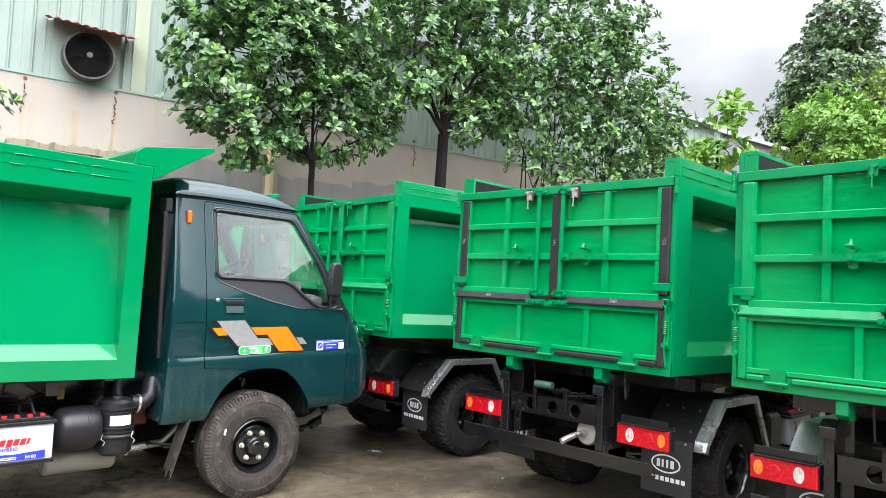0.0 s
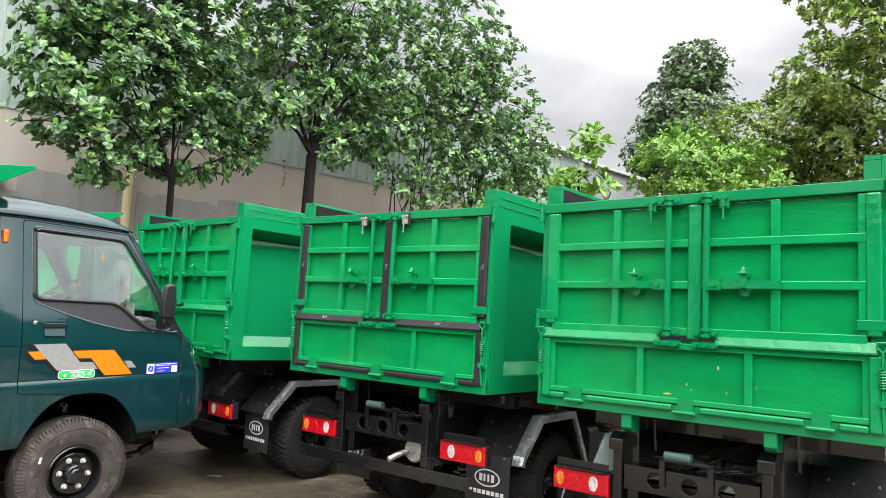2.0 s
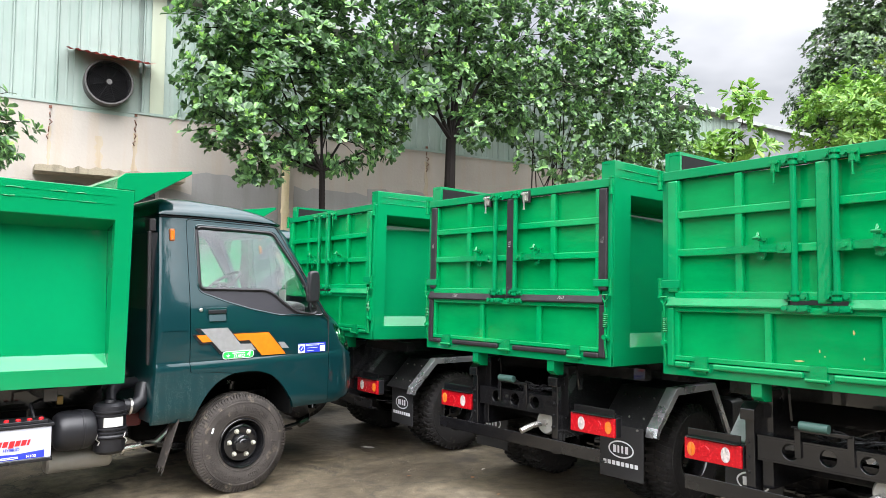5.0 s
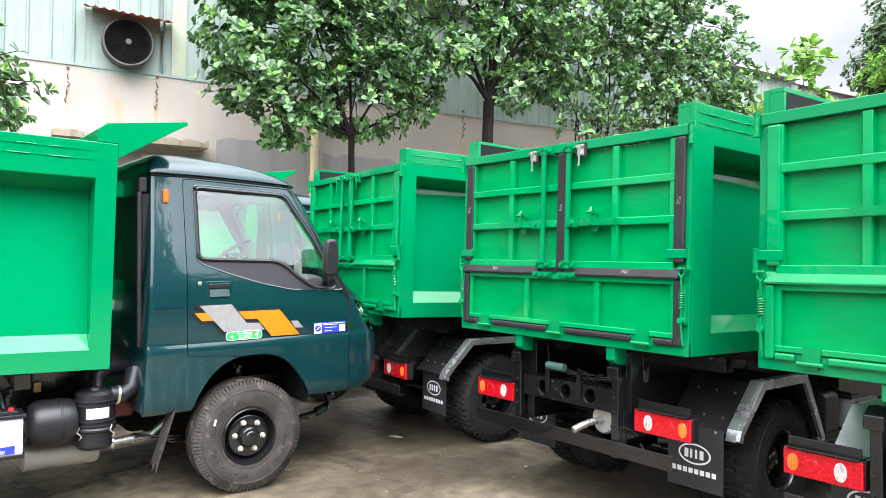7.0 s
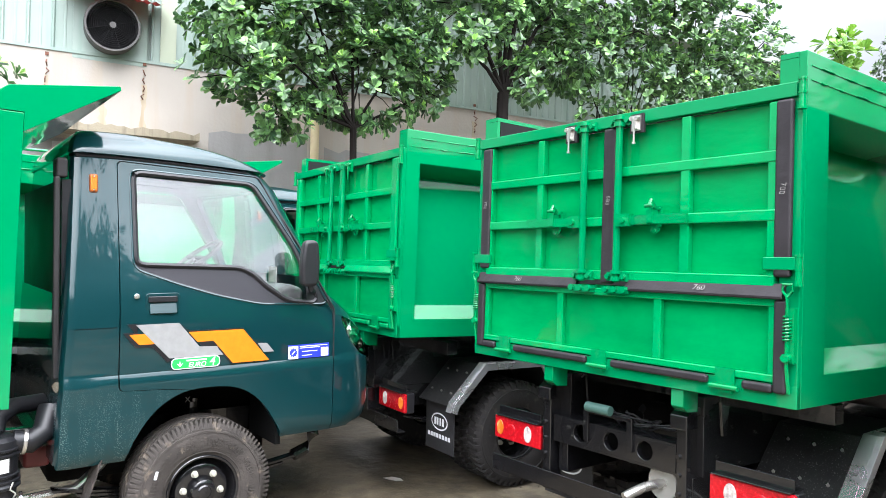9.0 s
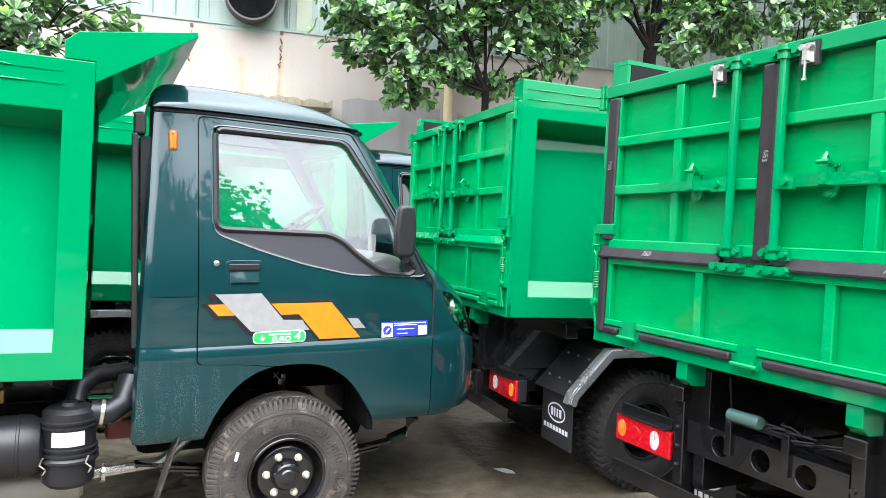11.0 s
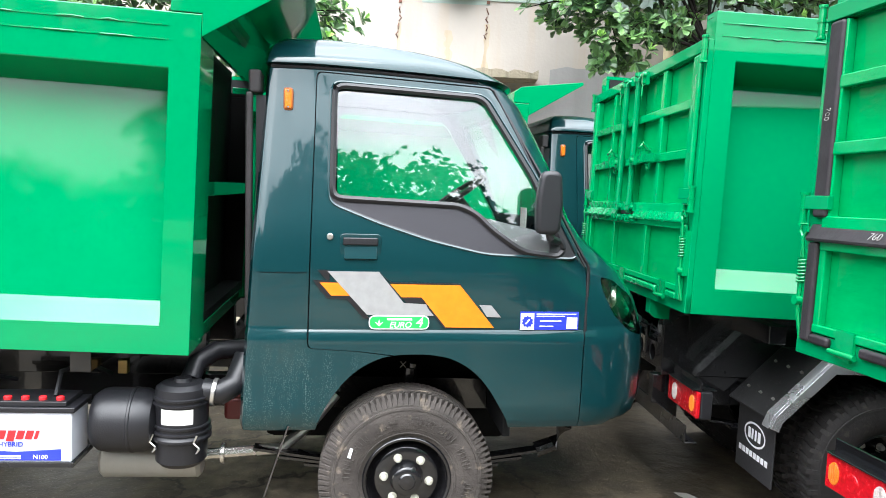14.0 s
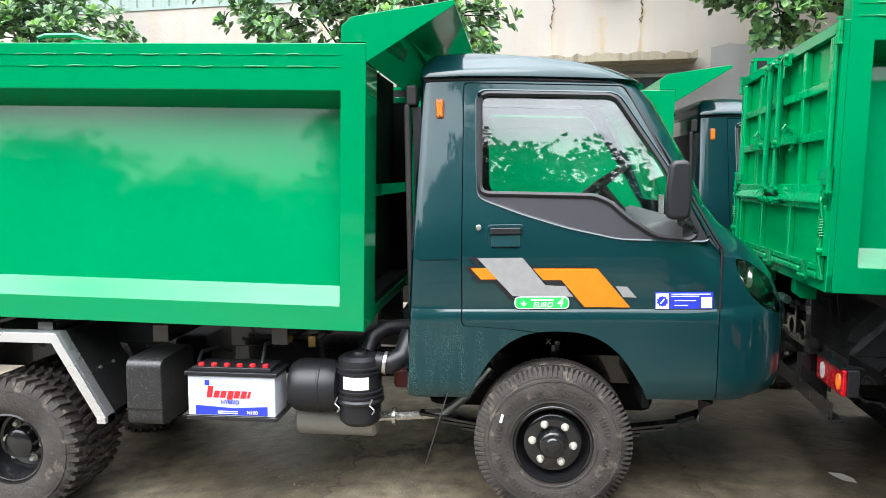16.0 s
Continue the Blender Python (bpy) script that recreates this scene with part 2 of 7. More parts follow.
CHALK = mat("white_chalk", (0.34, 0.33, 0.32), 0.9, vary=0.1)
SEAT = mat("grey_seat_fabric", (0.05, 0.05, 0.055), 0.9, vary=0.15, bump=0.2, bump_scale=200)
DASH = mat("grey_dashboard_plastic", (0.15, 0.15, 0.155), 0.55, vary=0.1, bump=0.1, bump_scale=200)
LEVER = mat("olive_green_cylinder_paint", (0.045, 0.10, 0.085), 0.4, vary=0.15, bump=0.2)
OIL_RED = mat("dark_red_primer", (0.12, 0.015, 0.015), 0.5, vary=0.2)
BRASS = mat("yellowed_brass", (0.4, 0.27, 0.1), 0.4, metal=0.7, vary=0.2)


def glass(name, tint, rough=0.0, ior=1.5):
    m = bpy.data.materials.new(name)
    m.use_nodes = True
    nd, lk = m.node_tree.nodes, m.node_tree.links
    p = nd["Principled BSDF"]
    p.inputs["Base Color"].default_value = (*tint, 1)
    p.inputs["Transmission Weight"].default_value = 1
    p.inputs["Roughness"].default_value = rough
    p.inputs["IOR"].default_value = ior
    return m


GLASS = glass("window_glass", (0.88, 0.92, 0.91), ior=1.68)
LAMP_GLASS = glass("headlamp_glass", (0.9, 0.95, 0.92), 0.02)


def leaf_mat(name, dark, light, gloss=0.35, bias=0.0):
    m = bpy.data.materials.new(name)
    m.use_nodes = True
    nd, lk = m.node_tree.nodes, m.node_tree.links
    p = nd["Principled BSDF"]
    geo = nd.new("ShaderNodeNewGeometry")
    ramp = nd.new("ShaderNodeValToRGB")
    ramp.color_ramp.elements[0].color = (*dark, 1)
    ramp.color_ramp.elements[1].color = (*light, 1)
    if bias:
        ramp.color_ramp.elements.new(bias).color = (*[a + (b - a) * 0.28 for a, b in zip(dark, light)], 1)
    lk.new(geo.outputs["Random Per Island"], ramp.inputs["Fac"])
    lk.new(ramp.outputs["Color"], p.inputs["Base Color"])
    p.inputs["Roughness"].default_value = gloss
    p.inputs["Specular IOR Level"].default_value = 0.6
    tr = nd.new("ShaderNodeBsdfTranslucent")
    lk.new(ramp.outputs["Color"], tr.inputs["Color"])
    mx = nd.new("ShaderNodeMixShader")
    mx.inputs["Fac"].default_value = 0.25
    lk.new(p.outputs["BSDF"], mx.inputs[1])
    lk.new(tr.outputs["BSDF"], mx.inputs[2])
    lk.new(mx.outputs["Shader"], nd["Material Output"].inputs["Surface"])
    return m


LEAF = leaf_mat("jackfruit_leaf", (0.022, 0.060, 0.026), (0.23, 0.45, 0.14), 0.31, 0.56)
LEAF_YOUNG = leaf_mat("young_leaf", (0.16, 0.36, 0.06), (0.38, 0.62, 0.15))
LEAF_BRIGHT = leaf_mat("bright_green_leaf", (0.07, 0.20, 0.02), (0.21, 0.38, 0.05), 0.45)
LEAF_DARK = leaf_mat("dark_leaf", (0.014, 0.038, 0.014), (0.065, 0.13, 0.042), 0.42)
LEAF_OLIVE = leaf_mat("olive_leaf", (0.045, 0.095, 0.018), (0.40, 0.55, 0.09), 0.45, 0.5)
LEAF_FAR = leaf_mat("small_glossy_leaf", (0.018, 0.045, 0.018), (0.17, 0.30, 0.10), 0.32, 0.58)
LEAF_DRY = leaf_mat("dry_leaf", (0.22, 0.09, 0.04), (0.36, 0.20, 0.11), 0.7)
BARK = mat("dark_bark", (0.011, 0.009, 0.008), 0.9, vary=0.35, vary_scale=8, bump=0.7, bump_scale=30, stretch=(1, 1, 0.3), spec=0.15)


def stained(name, colour, streak, amount, rough=0.85, scale=1.2, bump=0.2, bump_scale=18, patch=None):
    """Wall surface with rain streaks that run down and broad blotches."""
    m = bpy.data.materials.new(name)
    m.use_nodes = True
    nd, lk = m.node_tree.nodes, m.node_tree.links
    p = nd["Principled BSDF"]
    p.inputs["Roughness"].default_value = rough
    tc = nd.new("ShaderNodeTexCoord")
    mp = nd.new("ShaderNodeMapping")
    mp.inputs["Scale"].default_value = (3.0, 3.0, 0.22)
    lk.new(tc.outputs["Object"], mp.inputs["Vector"])
    st = nd.new("ShaderNodeTexNoise")
    st.inputs["Scale"].default_value, st.inputs["Detail"].default_value = scale, 4
    lk.new(mp.outputs["Vector"], st.inputs["Vector"])
    th = nd.new("ShaderNodeMapRange")
    th.inputs["From Min"].default_value, th.inputs["From Max"].default_value, th.inputs["To Max"].default_value = 0.5, 0.8, amount
    lk.new(st.outputs["Fac"], th.inputs["Value"])
    bl = nd.new("ShaderNodeTexNoise")
    bl.inputs["Scale"].default_value, bl.inputs["Detail"].default_value = 0.7, 8
    lk.new(tc.outputs["Object"], bl.inputs["Vector"])
    mr = nd.new("ShaderNodeMapRange")
    mr.inputs["From Min"].default_value, mr.inputs["From Max"].default_value = 0.3, 0.7
    mr.inputs["To Min"].default_value, mr.inputs["To Max"].default_value = 0.88, 1.08
    lk.new(bl.outputs["Fac"], mr.inputs["Value"])
    sc = nd.new("ShaderNodeVectorMath")
    sc.operation = "SCALE"
    sc.inputs[0].default_value = colour
    lk.new(mr.outputs["Result"], sc.inputs["Scale"])
    mx = nd.new("ShaderNodeMix")
    mx.data_type = "RGBA"
    mx.inputs["B"].default_value = (*streak, 1)
    lk.new(th.outputs["Result"], mx.inputs["Factor"])
    lk.new(sc.outputs["Vector"], mx.inputs["A"])
    lk.new(mx.outputs["Result"], p.inputs["Base Color"])
    fn = nd.new("ShaderNodeTexNoise")
    fn.inputs["Scale"].default_value, fn.inputs["Detail"].default_value = bump_scale, 6
    lk.new(tc.outputs["Object"], fn.inputs["Vector"])
    b = nd.new("ShaderNodeBump")
    b.inputs["Strength"].default_value, b.inputs["Distance"].default_value = bump, 0.02
    lk.new(fn.outputs["Fac"], b.inputs["Height"])
    lk.new(b.outputs["Normal"], p.inputs["Normal"])
    return m


STUCCO = stained("beige_stucco", (0.355, 0.325, 0.290), (0.36, 0.27, 0.17), 0.5)
RUST_STAIN = stained("rust_stained_stucco", (0.37, 0.315, 0.235), (0.28, 0.20, 0.12), 0.8, scale=3)
CEMENT = stained("bare_grey_cement_render", (0.25, 0.245, 0.24), (0.16, 0.15, 0.14), 0.5)
SHEET = stained("pale_green_sheet_metal", (0.235, 0.295, 0.262), (0.155, 0.24, 0.20), 0.75, rough=0.5, scale=1.6, bump=0.03)
SHEET_CREAM = stained("faded_cream_sheet_metal", (0.31, 0.345, 0.26), (0.27, 0.27, 0.17), 0.5, rough=0.5, bump=0.03)
SHEET_GREY = stained("weathered_grey_sheet_metal", (0.20, 0.21, 0.23), (0.10, 0.10, 0.11), 0.7, rough=0.6, bump=0.03)
MOSSY = stained("mossy_concrete", (0.27, 0.235, 0.17), (0.07, 0.06, 0.04), 1.0, scale=3, bump=0.6, bump_scale=25)
PIPE = stained("cream_painted_pipe", (0.56, 0.47, 0.30), (0.3, 0.22, 0.12), 0.6)
FASCIA = stained("pale_roof_fascia", (0.34, 0.37, 0.35), (0.2, 0.2, 0.19), 0.6)
RUST = mat("rusty_iron", (0.13, 0.05, 0.03), 0.8, vary=0.4, vary_scale=20, bump=0.4)
FAN_GREY = mat("dusty_fan_housing", (0.085, 0.082, 0.08), 0.6, metal=0.3, vary=0.2)
FAN_DARK = mat("dark_fan_interior", (0.012, 0.012, 0.013), 0.8, vary=0.2, spec=0.15)
RED_SHEET = mat("faded_red_awning_sheet", (0.28, 0.06, 0.05), 0.6, vary=0.3, vary_scale=8)
WINDOW_WHITE = mat("white_aluminium_frame", (0.36, 0.36, 0.35), 0.5, vary=0.15)
WINDOW_DARK = mat("dusty_dark_window_pane", (0.05, 0.055, 0.06), 0.18, vary=0.3, speck=0.3, speck_scale=12)


def ground_mat():
    m = bpy.data.materials.new("damp_dirty_concrete_yard")
    m.use_nodes = True
    nd, lk = m.node_tree.nodes, m.node_tree.links
    p = nd["Principled BSDF"]
    tc = nd.new("ShaderNodeTexCoord")
    n1 = nd.new("ShaderNodeTexNoise")
    n1.inputs["Scale"].default_value, n1.inputs["Detail"].default_value = 0.55, 7
    n2 = nd.new("ShaderNodeTexNoise")
    n2.inputs["Scale"].default_value, n2.inputs["Detail"].default_value = 9.0, 8
    n3 = nd.new("ShaderNodeTexNoise")
    n3.inputs["Scale"].default_value, n3.inputs["Detail"].default_value = 70.0, 4
    for n in (n1, n2, n3):
        lk.new(tc.outputs["Object"], n.inputs["Vector"])
    ramp = nd.new("ShaderNodeValToRGB")
    e = ramp.color_ramp.elements
    e[0].position, e[0].color = 0.34, (0.038, 0.031, 0.021, 1)
    e[1].position, e[1].color = 0.64, (0.185, 0.155, 0.108, 1)
    mid = e.new(0.5)
    mid.color = (0.092, 0.073, 0.046, 1)
    lk.new(n1.outputs["Fac"], ramp.inputs["Fac"])
    r2 = nd.new("ShaderNodeMapRange")
    r2.inputs["From Min"].default_value, r2.inputs["From Max"].default_value = 0.3, 0.7
    r2.inputs["To Min"].default_value, r2.inputs["To Max"].default_value = 0.55, 1.45
    lk.new(n2.outputs["Fac"], r2.inputs["Value"])
    sc = nd.new("ShaderNodeVectorMath")
    sc.operation = "SCALE"
    lk.new(ramp.outputs["Color"], sc.inputs[0])
    lk.new(r2.outputs["Result"], sc.inputs["Scale"])
    sp = nd.new("ShaderNodeMapRange")
    sp.inputs["From Min"].default_value, sp.inputs["From Max"].default_value, sp.inputs["To Max"].default_value = 0.62, 0.70, 0.6
    lk.new(n3.outputs["Fac"], sp.inputs["Value"])
    mx = nd.new("ShaderNodeMix")
    mx.data_type = "RGBA"
    mx.inputs["B"].default_value = (0.26, 0.23, 0.19, 1)
    lk.new(sp.outputs["Result"], mx.inputs["Factor"])
    lk.new(sc.outputs["Vector"], mx.inputs["A"])
    # hairline cracks and dark oil spots
    warp = nd.new("ShaderNodeVectorMath")
    warp.operation = "MULTIPLY_ADD"
    warp.inputs[1].default_value = (0.35, 0.35, 0.0)
    lk.new(n2.outputs["Color"], warp.inputs[0])
    lk.new(tc.outputs["Object"], warp.inputs[2])
    vo = nd.new("ShaderNodeTexVoronoi")
    vo.feature = "DISTANCE_TO_EDGE"
    vo.inputs["Scale"].default_value = 0.42
    lk.new(warp.outputs["Vector"], vo.inputs["Vector"])
    ck = nd.new("ShaderNodeMapRange")
    ck.inputs["From Min"].default_value, ck.inputs["From Max"].default_value, ck.inputs["To Min"].default_value, ck.inputs["To Max"].default_value = 0.002, 0.007, 0.7, 0.0
    lk.new(vo.outputs["Distance"], ck.inputs["Value"])
    n4 = nd.new("ShaderNodeTexNoise")
    n4.inputs["Scale"].default_value, n4.inputs["Detail"].default_value = 2.3, 3
    lk.new(tc.outputs["Object"], n4.inputs["Vector"])
    oil = nd.new("ShaderNodeMapRange")
    oil.inputs["From Min"].default_value, oil.inputs["From Max"].default_value, oil.inputs["To Max"].default_value = 0.60, 0.70, 0.55
    lk.new(n4.outputs["Fac"], oil.inputs["Value"])
    dk = nd.new("ShaderNodeMath")
    dk.operation = "MAXIMUM"
    lk.new(ck.outputs["Result"], dk.inputs[0])
    lk.new(oil.outputs["Result"], dk.inputs[1])
    md = nd.new("ShaderNodeMix")
    md.data_type = "RGBA"
    md.inputs["B"].default_value = (0.022, 0.020, 0.017, 1)
    lk.new(dk.outputs["Value"], md.inputs["Factor"])
    lk.new(mx.outputs["Result"], md.inputs["A"])
    lk.new(md.outputs["Result"], p.inputs["Base Color"])
    rr = nd.new("ShaderNodeMapRange")
    rr.inputs["From Min"].default_value, rr.inputs["From Max"].default_value = 0.35, 0.6
    rr.inputs["To Min"].default_value, rr.inputs["To Max"].default_value = 0.38, 0.85
    lk.new(n1.outputs["Fac"], rr.inputs["Value"])
    lk.new(rr.outputs["Result"], p.inputs["Roughness"])
    b = nd.new("ShaderNodeBump")
    b.inputs["Strength"].default_value, b.inputs["Distance"].default_value = 0.5, 0.02
    lk.new(n2.outputs["Fac"], b.inputs["Height"])
    b2 = nd.new("ShaderNodeBump")
    b2.inputs["Strength"].default_value, b2.inputs["Distance"].default_value = 0.35, 0.006
    lk.new(n3.outputs["Fac"], b2.inputs["Height"])
    lk.new(b.outputs["Normal"], b2.inputs["Normal"])
    lk.new(b2.outputs["Normal"], p.inputs["Normal"])
    return m


YARD = ground_mat()

# ---------------------------------------------------------------- mesh helpers
SHARED = {}


def to_mesh(name, bm, material, smooth=35):
    me = bpy.data.meshes.new(name)
    bmesh.ops.recalc_face_normals(bm, faces=bm.faces)
    bm.to_mesh(me)
    bm.free()
    me.materials.append(material)
    if smooth:
        for poly in me.polygons:
            poly.use_smooth = True
        me.set_sharp_from_angle(angle=radians(smooth))
    return me


def part(name, bm, material, parent=None, label="", bevel=0.0, smooth=35, at=(0, 0, 0), seg=2):
    """Links a bmesh, or a finished mesh, as one mesh object under a thing or under a part."""
    me = bm if isinstance(bm, bpy.types.Mesh) else to_mesh(name, bm, material, smooth)
    ob = new(name, me)
    ob.location = at
    if parent:
        ob.parent = parent
    if label:
        tagged(ob, label)
    if bevel:
        md = ob.modifiers.new("edge", "BEVEL")
        md.width, md.segments, md.limit_method, md.angle_limit, md.harden_normals = bevel, seg, "ANGLE", radians(40), True
    return ob


def shared(key, build, material, smooth=35):
    """One mesh for all alike parts."""
    if key not in SHARED:
        bm = bmesh.new()
        build(bm)
        SHARED[key] = to_mesh(key, bm, material, smooth)
    return SHARED[key]


def bx(bm, x0, x1, y0, y1, z0, z1):
    vs = [bm.verts.new((x, y, z)) for z in (z0, z1) for x, y in ((x0, y0), (x1, y0), (x1, y1), (x0, y1))]
    for f in ((0, 3, 2, 1), (4, 5, 6, 7), (0, 1, 5, 4), (1, 2, 6, 5), (2, 3, 7, 6), (3, 0, 4, 7)):
        bm.faces.new([vs[i] for i in f])
    return bm


def boxes(*dims):
    bm = bmesh.new()
    for d in dims:
        bx(bm, *d)
    return bm


def prism(bm, poly, axis, a, b):
    """Extrudes a polygon: axis y takes (x, z), axis x takes (y, z), axis z takes (x, y)."""
    def p3(u, v, w):
        return {"y": (u, w, v), "x": (w, u, v), "z": (u, v, w)}[axis]
    lo = [bm.verts.new(p3(u, v, a)) for u, v in poly]
    hi = [bm.verts.new(p3(u, v, b)) for u, v in poly]
    n = len(poly)
    bm.faces.new(lo[::-1])
    bm.faces.new(hi)
    for i in range(n):
        bm.faces.new((lo[i], lo[(i + 1) % n], hi[(i + 1) % n], hi[i]))
    return bm


def ring(bm, centre, axis, r, n, start=0.0):
    axis = Vector(axis).normalized()
    side = axis.orthogonal().normalized()
    if abs(axis.y) > 0.99:
        side = Vector((1, 0, 0))
    up = axis.cross(side)
    return [bm.verts.new(Vector(centre) + r * (math.cos(start + 2 * math.pi * i / n) * side + math.sin(start + 2 * math.pi * i / n) * up)) for i in range(n)]


def bridge(bm, a, b):
    n = len(a)
    for i in range(n):
        bm.faces.new((a[i], a[(i + 1) % n], b[(i + 1) % n], b[i]))


def cyl(bm, p0, p1, r0, r1=None, n=16):
    p0, p1 = Vector(p0), Vector(p1)
    a = ring(bm, p0, p1 - p0, r0, n)
    b = ring(bm, p1, p1 - p0, r0 if r1 is None else r1, n)
    bridge(bm, a, b)
    bm.faces.new(a[::-1])
    bm.faces.new(b)
    return bm


def lathe(bm, profile, centre, axis, n=32):
    """profile: (radius, distance along the axis) from one end to the other."""
    axis, centre = Vector(axis).normalized(), Vector(centre)
    rings = [ring(bm, centre + axis * h, axis, max(r, 1e-4), n) for r, h in profile]
    for a, b in zip(rings, rings[1:]):
        bridge(bm, a, b)
    return bm


def tube(bm, pts, r, n=8, r1=None):
    pts = [Vector(p) for p in pts]
    rings = []
    for i, p in enumerate(pts):
        t = (pts[min(i + 1, len(pts) - 1)] - pts[max(i - 1, 0)]).normalized()
        ref = Vector((0, 0, 1)) if abs(t.z) < 0.9 else Vector((1, 0, 0))
        s = t.cross(ref).normalized()
        u = s.cross(t)
        rr = r if r1 is None else r + (r1 - r) * i / (len(pts) - 1)
        rings.append([bm.verts.new(p + rr * (math.cos(2 * math.pi * k / n) * s + math.sin(2 * math.pi * k / n) * u)) for k in range(n)])
    for a, b in zip(rings, rings[1:]):
        bridge(bm, a, b)
    bm.faces.new(rings[0][::-1])
    bm.faces.new(rings[-1])
    return bm


def rounded(poly, r, k=4):
    """A polygon with its corners rounded off."""
    out, n = [], len(poly)
    for i in range(n):
        p, a, b = Vector(poly[i]), Vector(poly[i - 1]), Vector(poly[(i + 1) % n])
        d = min(r, (a - p).length * 0.45, (b - p).length * 0.45)
        s, e = p + (a - p).normalized() * d, p + (b - p).normalized() * d
        for j in range(k + 1):
            t = j / k
            q = (1 - t) ** 2 * s + 2 * t * (1 - t) * p + t * t * e
            out.append((q.x, q.y))
    return out


def flowing(poly, k=5):
    """A smooth line through the points of an open polygon."""
    out, n = [], len(poly)
    for i in range(n - 1):
        p0, p1, p2, p3 = (Vector(poly[max(0, min(n - 1, j))]) for j in (i - 1, i, i + 1, i + 2))
        for j in range(k):
            t = j / k
            q = 0.5 * (2 * p1 + (p2 - p0) * t + (2 * p0 - 5 * p1 + 4 * p2 - p3) * t * t + (3 * p1 - p0 - 3 * p2 + p3) * t ** 3)
            out.append((q.x, q.y))
    return out + [tuple(poly[-1])]


def baked(ob):
    """The mesh of an object with its modifiers worked in; the object itself goes."""
    dg = bpy.context.evaluated_depsgraph_get()
    dg.update()
    me = bpy.data.meshes.new_from_object(ob.evaluated_get(dg))
    bpy.data.objects.remove(ob)
    return me


def cut(base, steps, smooth=30):
    """Joins or cuts a mesh with others; steps are (operation, mesh)."""
    ob = new("work", base)
    tools = []
    for op, me in steps:
        t = new("tool", me)
        tools.append(t)
        md = ob.modifiers.new(op, "BOOLEAN")
        md.operation, md.object, md.solver = op, t, "EXACT"
    me = baked(ob)
    for t in tools:
        bpy.data.objects.remove(t)
    for poly in me.polygons:
        poly.use_smooth = True
    me.set_sharp_from_angle(angle=radians(smooth))
    return me


def solid(*jobs):
    """A plain closed mesh for cutting; jobs are (poly, axis, a, b)."""
    bm = bmesh.new()
    for poly, axis, a, b in jobs:
        prism(bm, poly, axis, a, b)
    return to_mesh("cutter", bm, BLACK, 0)


def letters(text, size, depth=0.001, spacing=1.0, thin=0.0):
    cu = bpy.data.curves.new("letters", "FONT")
    cu.body, cu.size, cu.extrude, cu.align_x, cu.align_y, cu.space_character, cu.offset = text, size, depth, "CENTER", "CENTER", spacing, thin
    return baked(new("letters", cu))


def write(text, size, material, parent, at, turn=(90, 0, 0), name="lettering", label="", shear=0.0, thin=0.0, spin=0.0):
    me = letters(text, size, thin=thin)
    me.transform(Matrix.Rotation(radians(spin), 4, "Z"))
    me.materials.clear()
    me.materials.append(material)
    ob = new(name, me)
    if shear:
        me.transform(Matrix(((1, shear, 0, 0), (0, 1, 0, 0), (0, 0, 1, 0), (0, 0, 0, 1))))
    ob.matrix_basis = pose(*at, *turn)
    ob.parent = parent
    if label:
        tagged(ob, label)
    return ob


def plate(name, poly, y, material, parent, label="", thick=0.002):
    """A thin decal or plate that lies on a right-hand side at y, from (x, z) corners."""
    bm = bmesh.new()
    prism(bm, poly, "y", y - thick, y)
    return part(name, bm, material, parent, label, smooth=0)


def rect(x0, x1, z0, z1):
    return [(x0, z0), (x1, z0), (x1, z1), (x0, z1)]



def ground_z(x):
    """The yard is level to the east and falls gently towards the west."""
    f = max(0.0, min(1.0, (2.3 - x) / 1.9))
    return -0.137 * f * f * (3 - 2 * f)

# ---------------------------------------------------------------- trucks
# A truck's own frame: x ahead from the tail, y to its left, z up from the ground.
BOX_L, BOX_H, BOX_W = 2.77, 1.31, 0.88
REAR_AXLE, FRONT_AXLE, WHEEL_R = 1.08, 3.650, 0.368
SAG = 0.06          # how far the bodies sit down on their springs

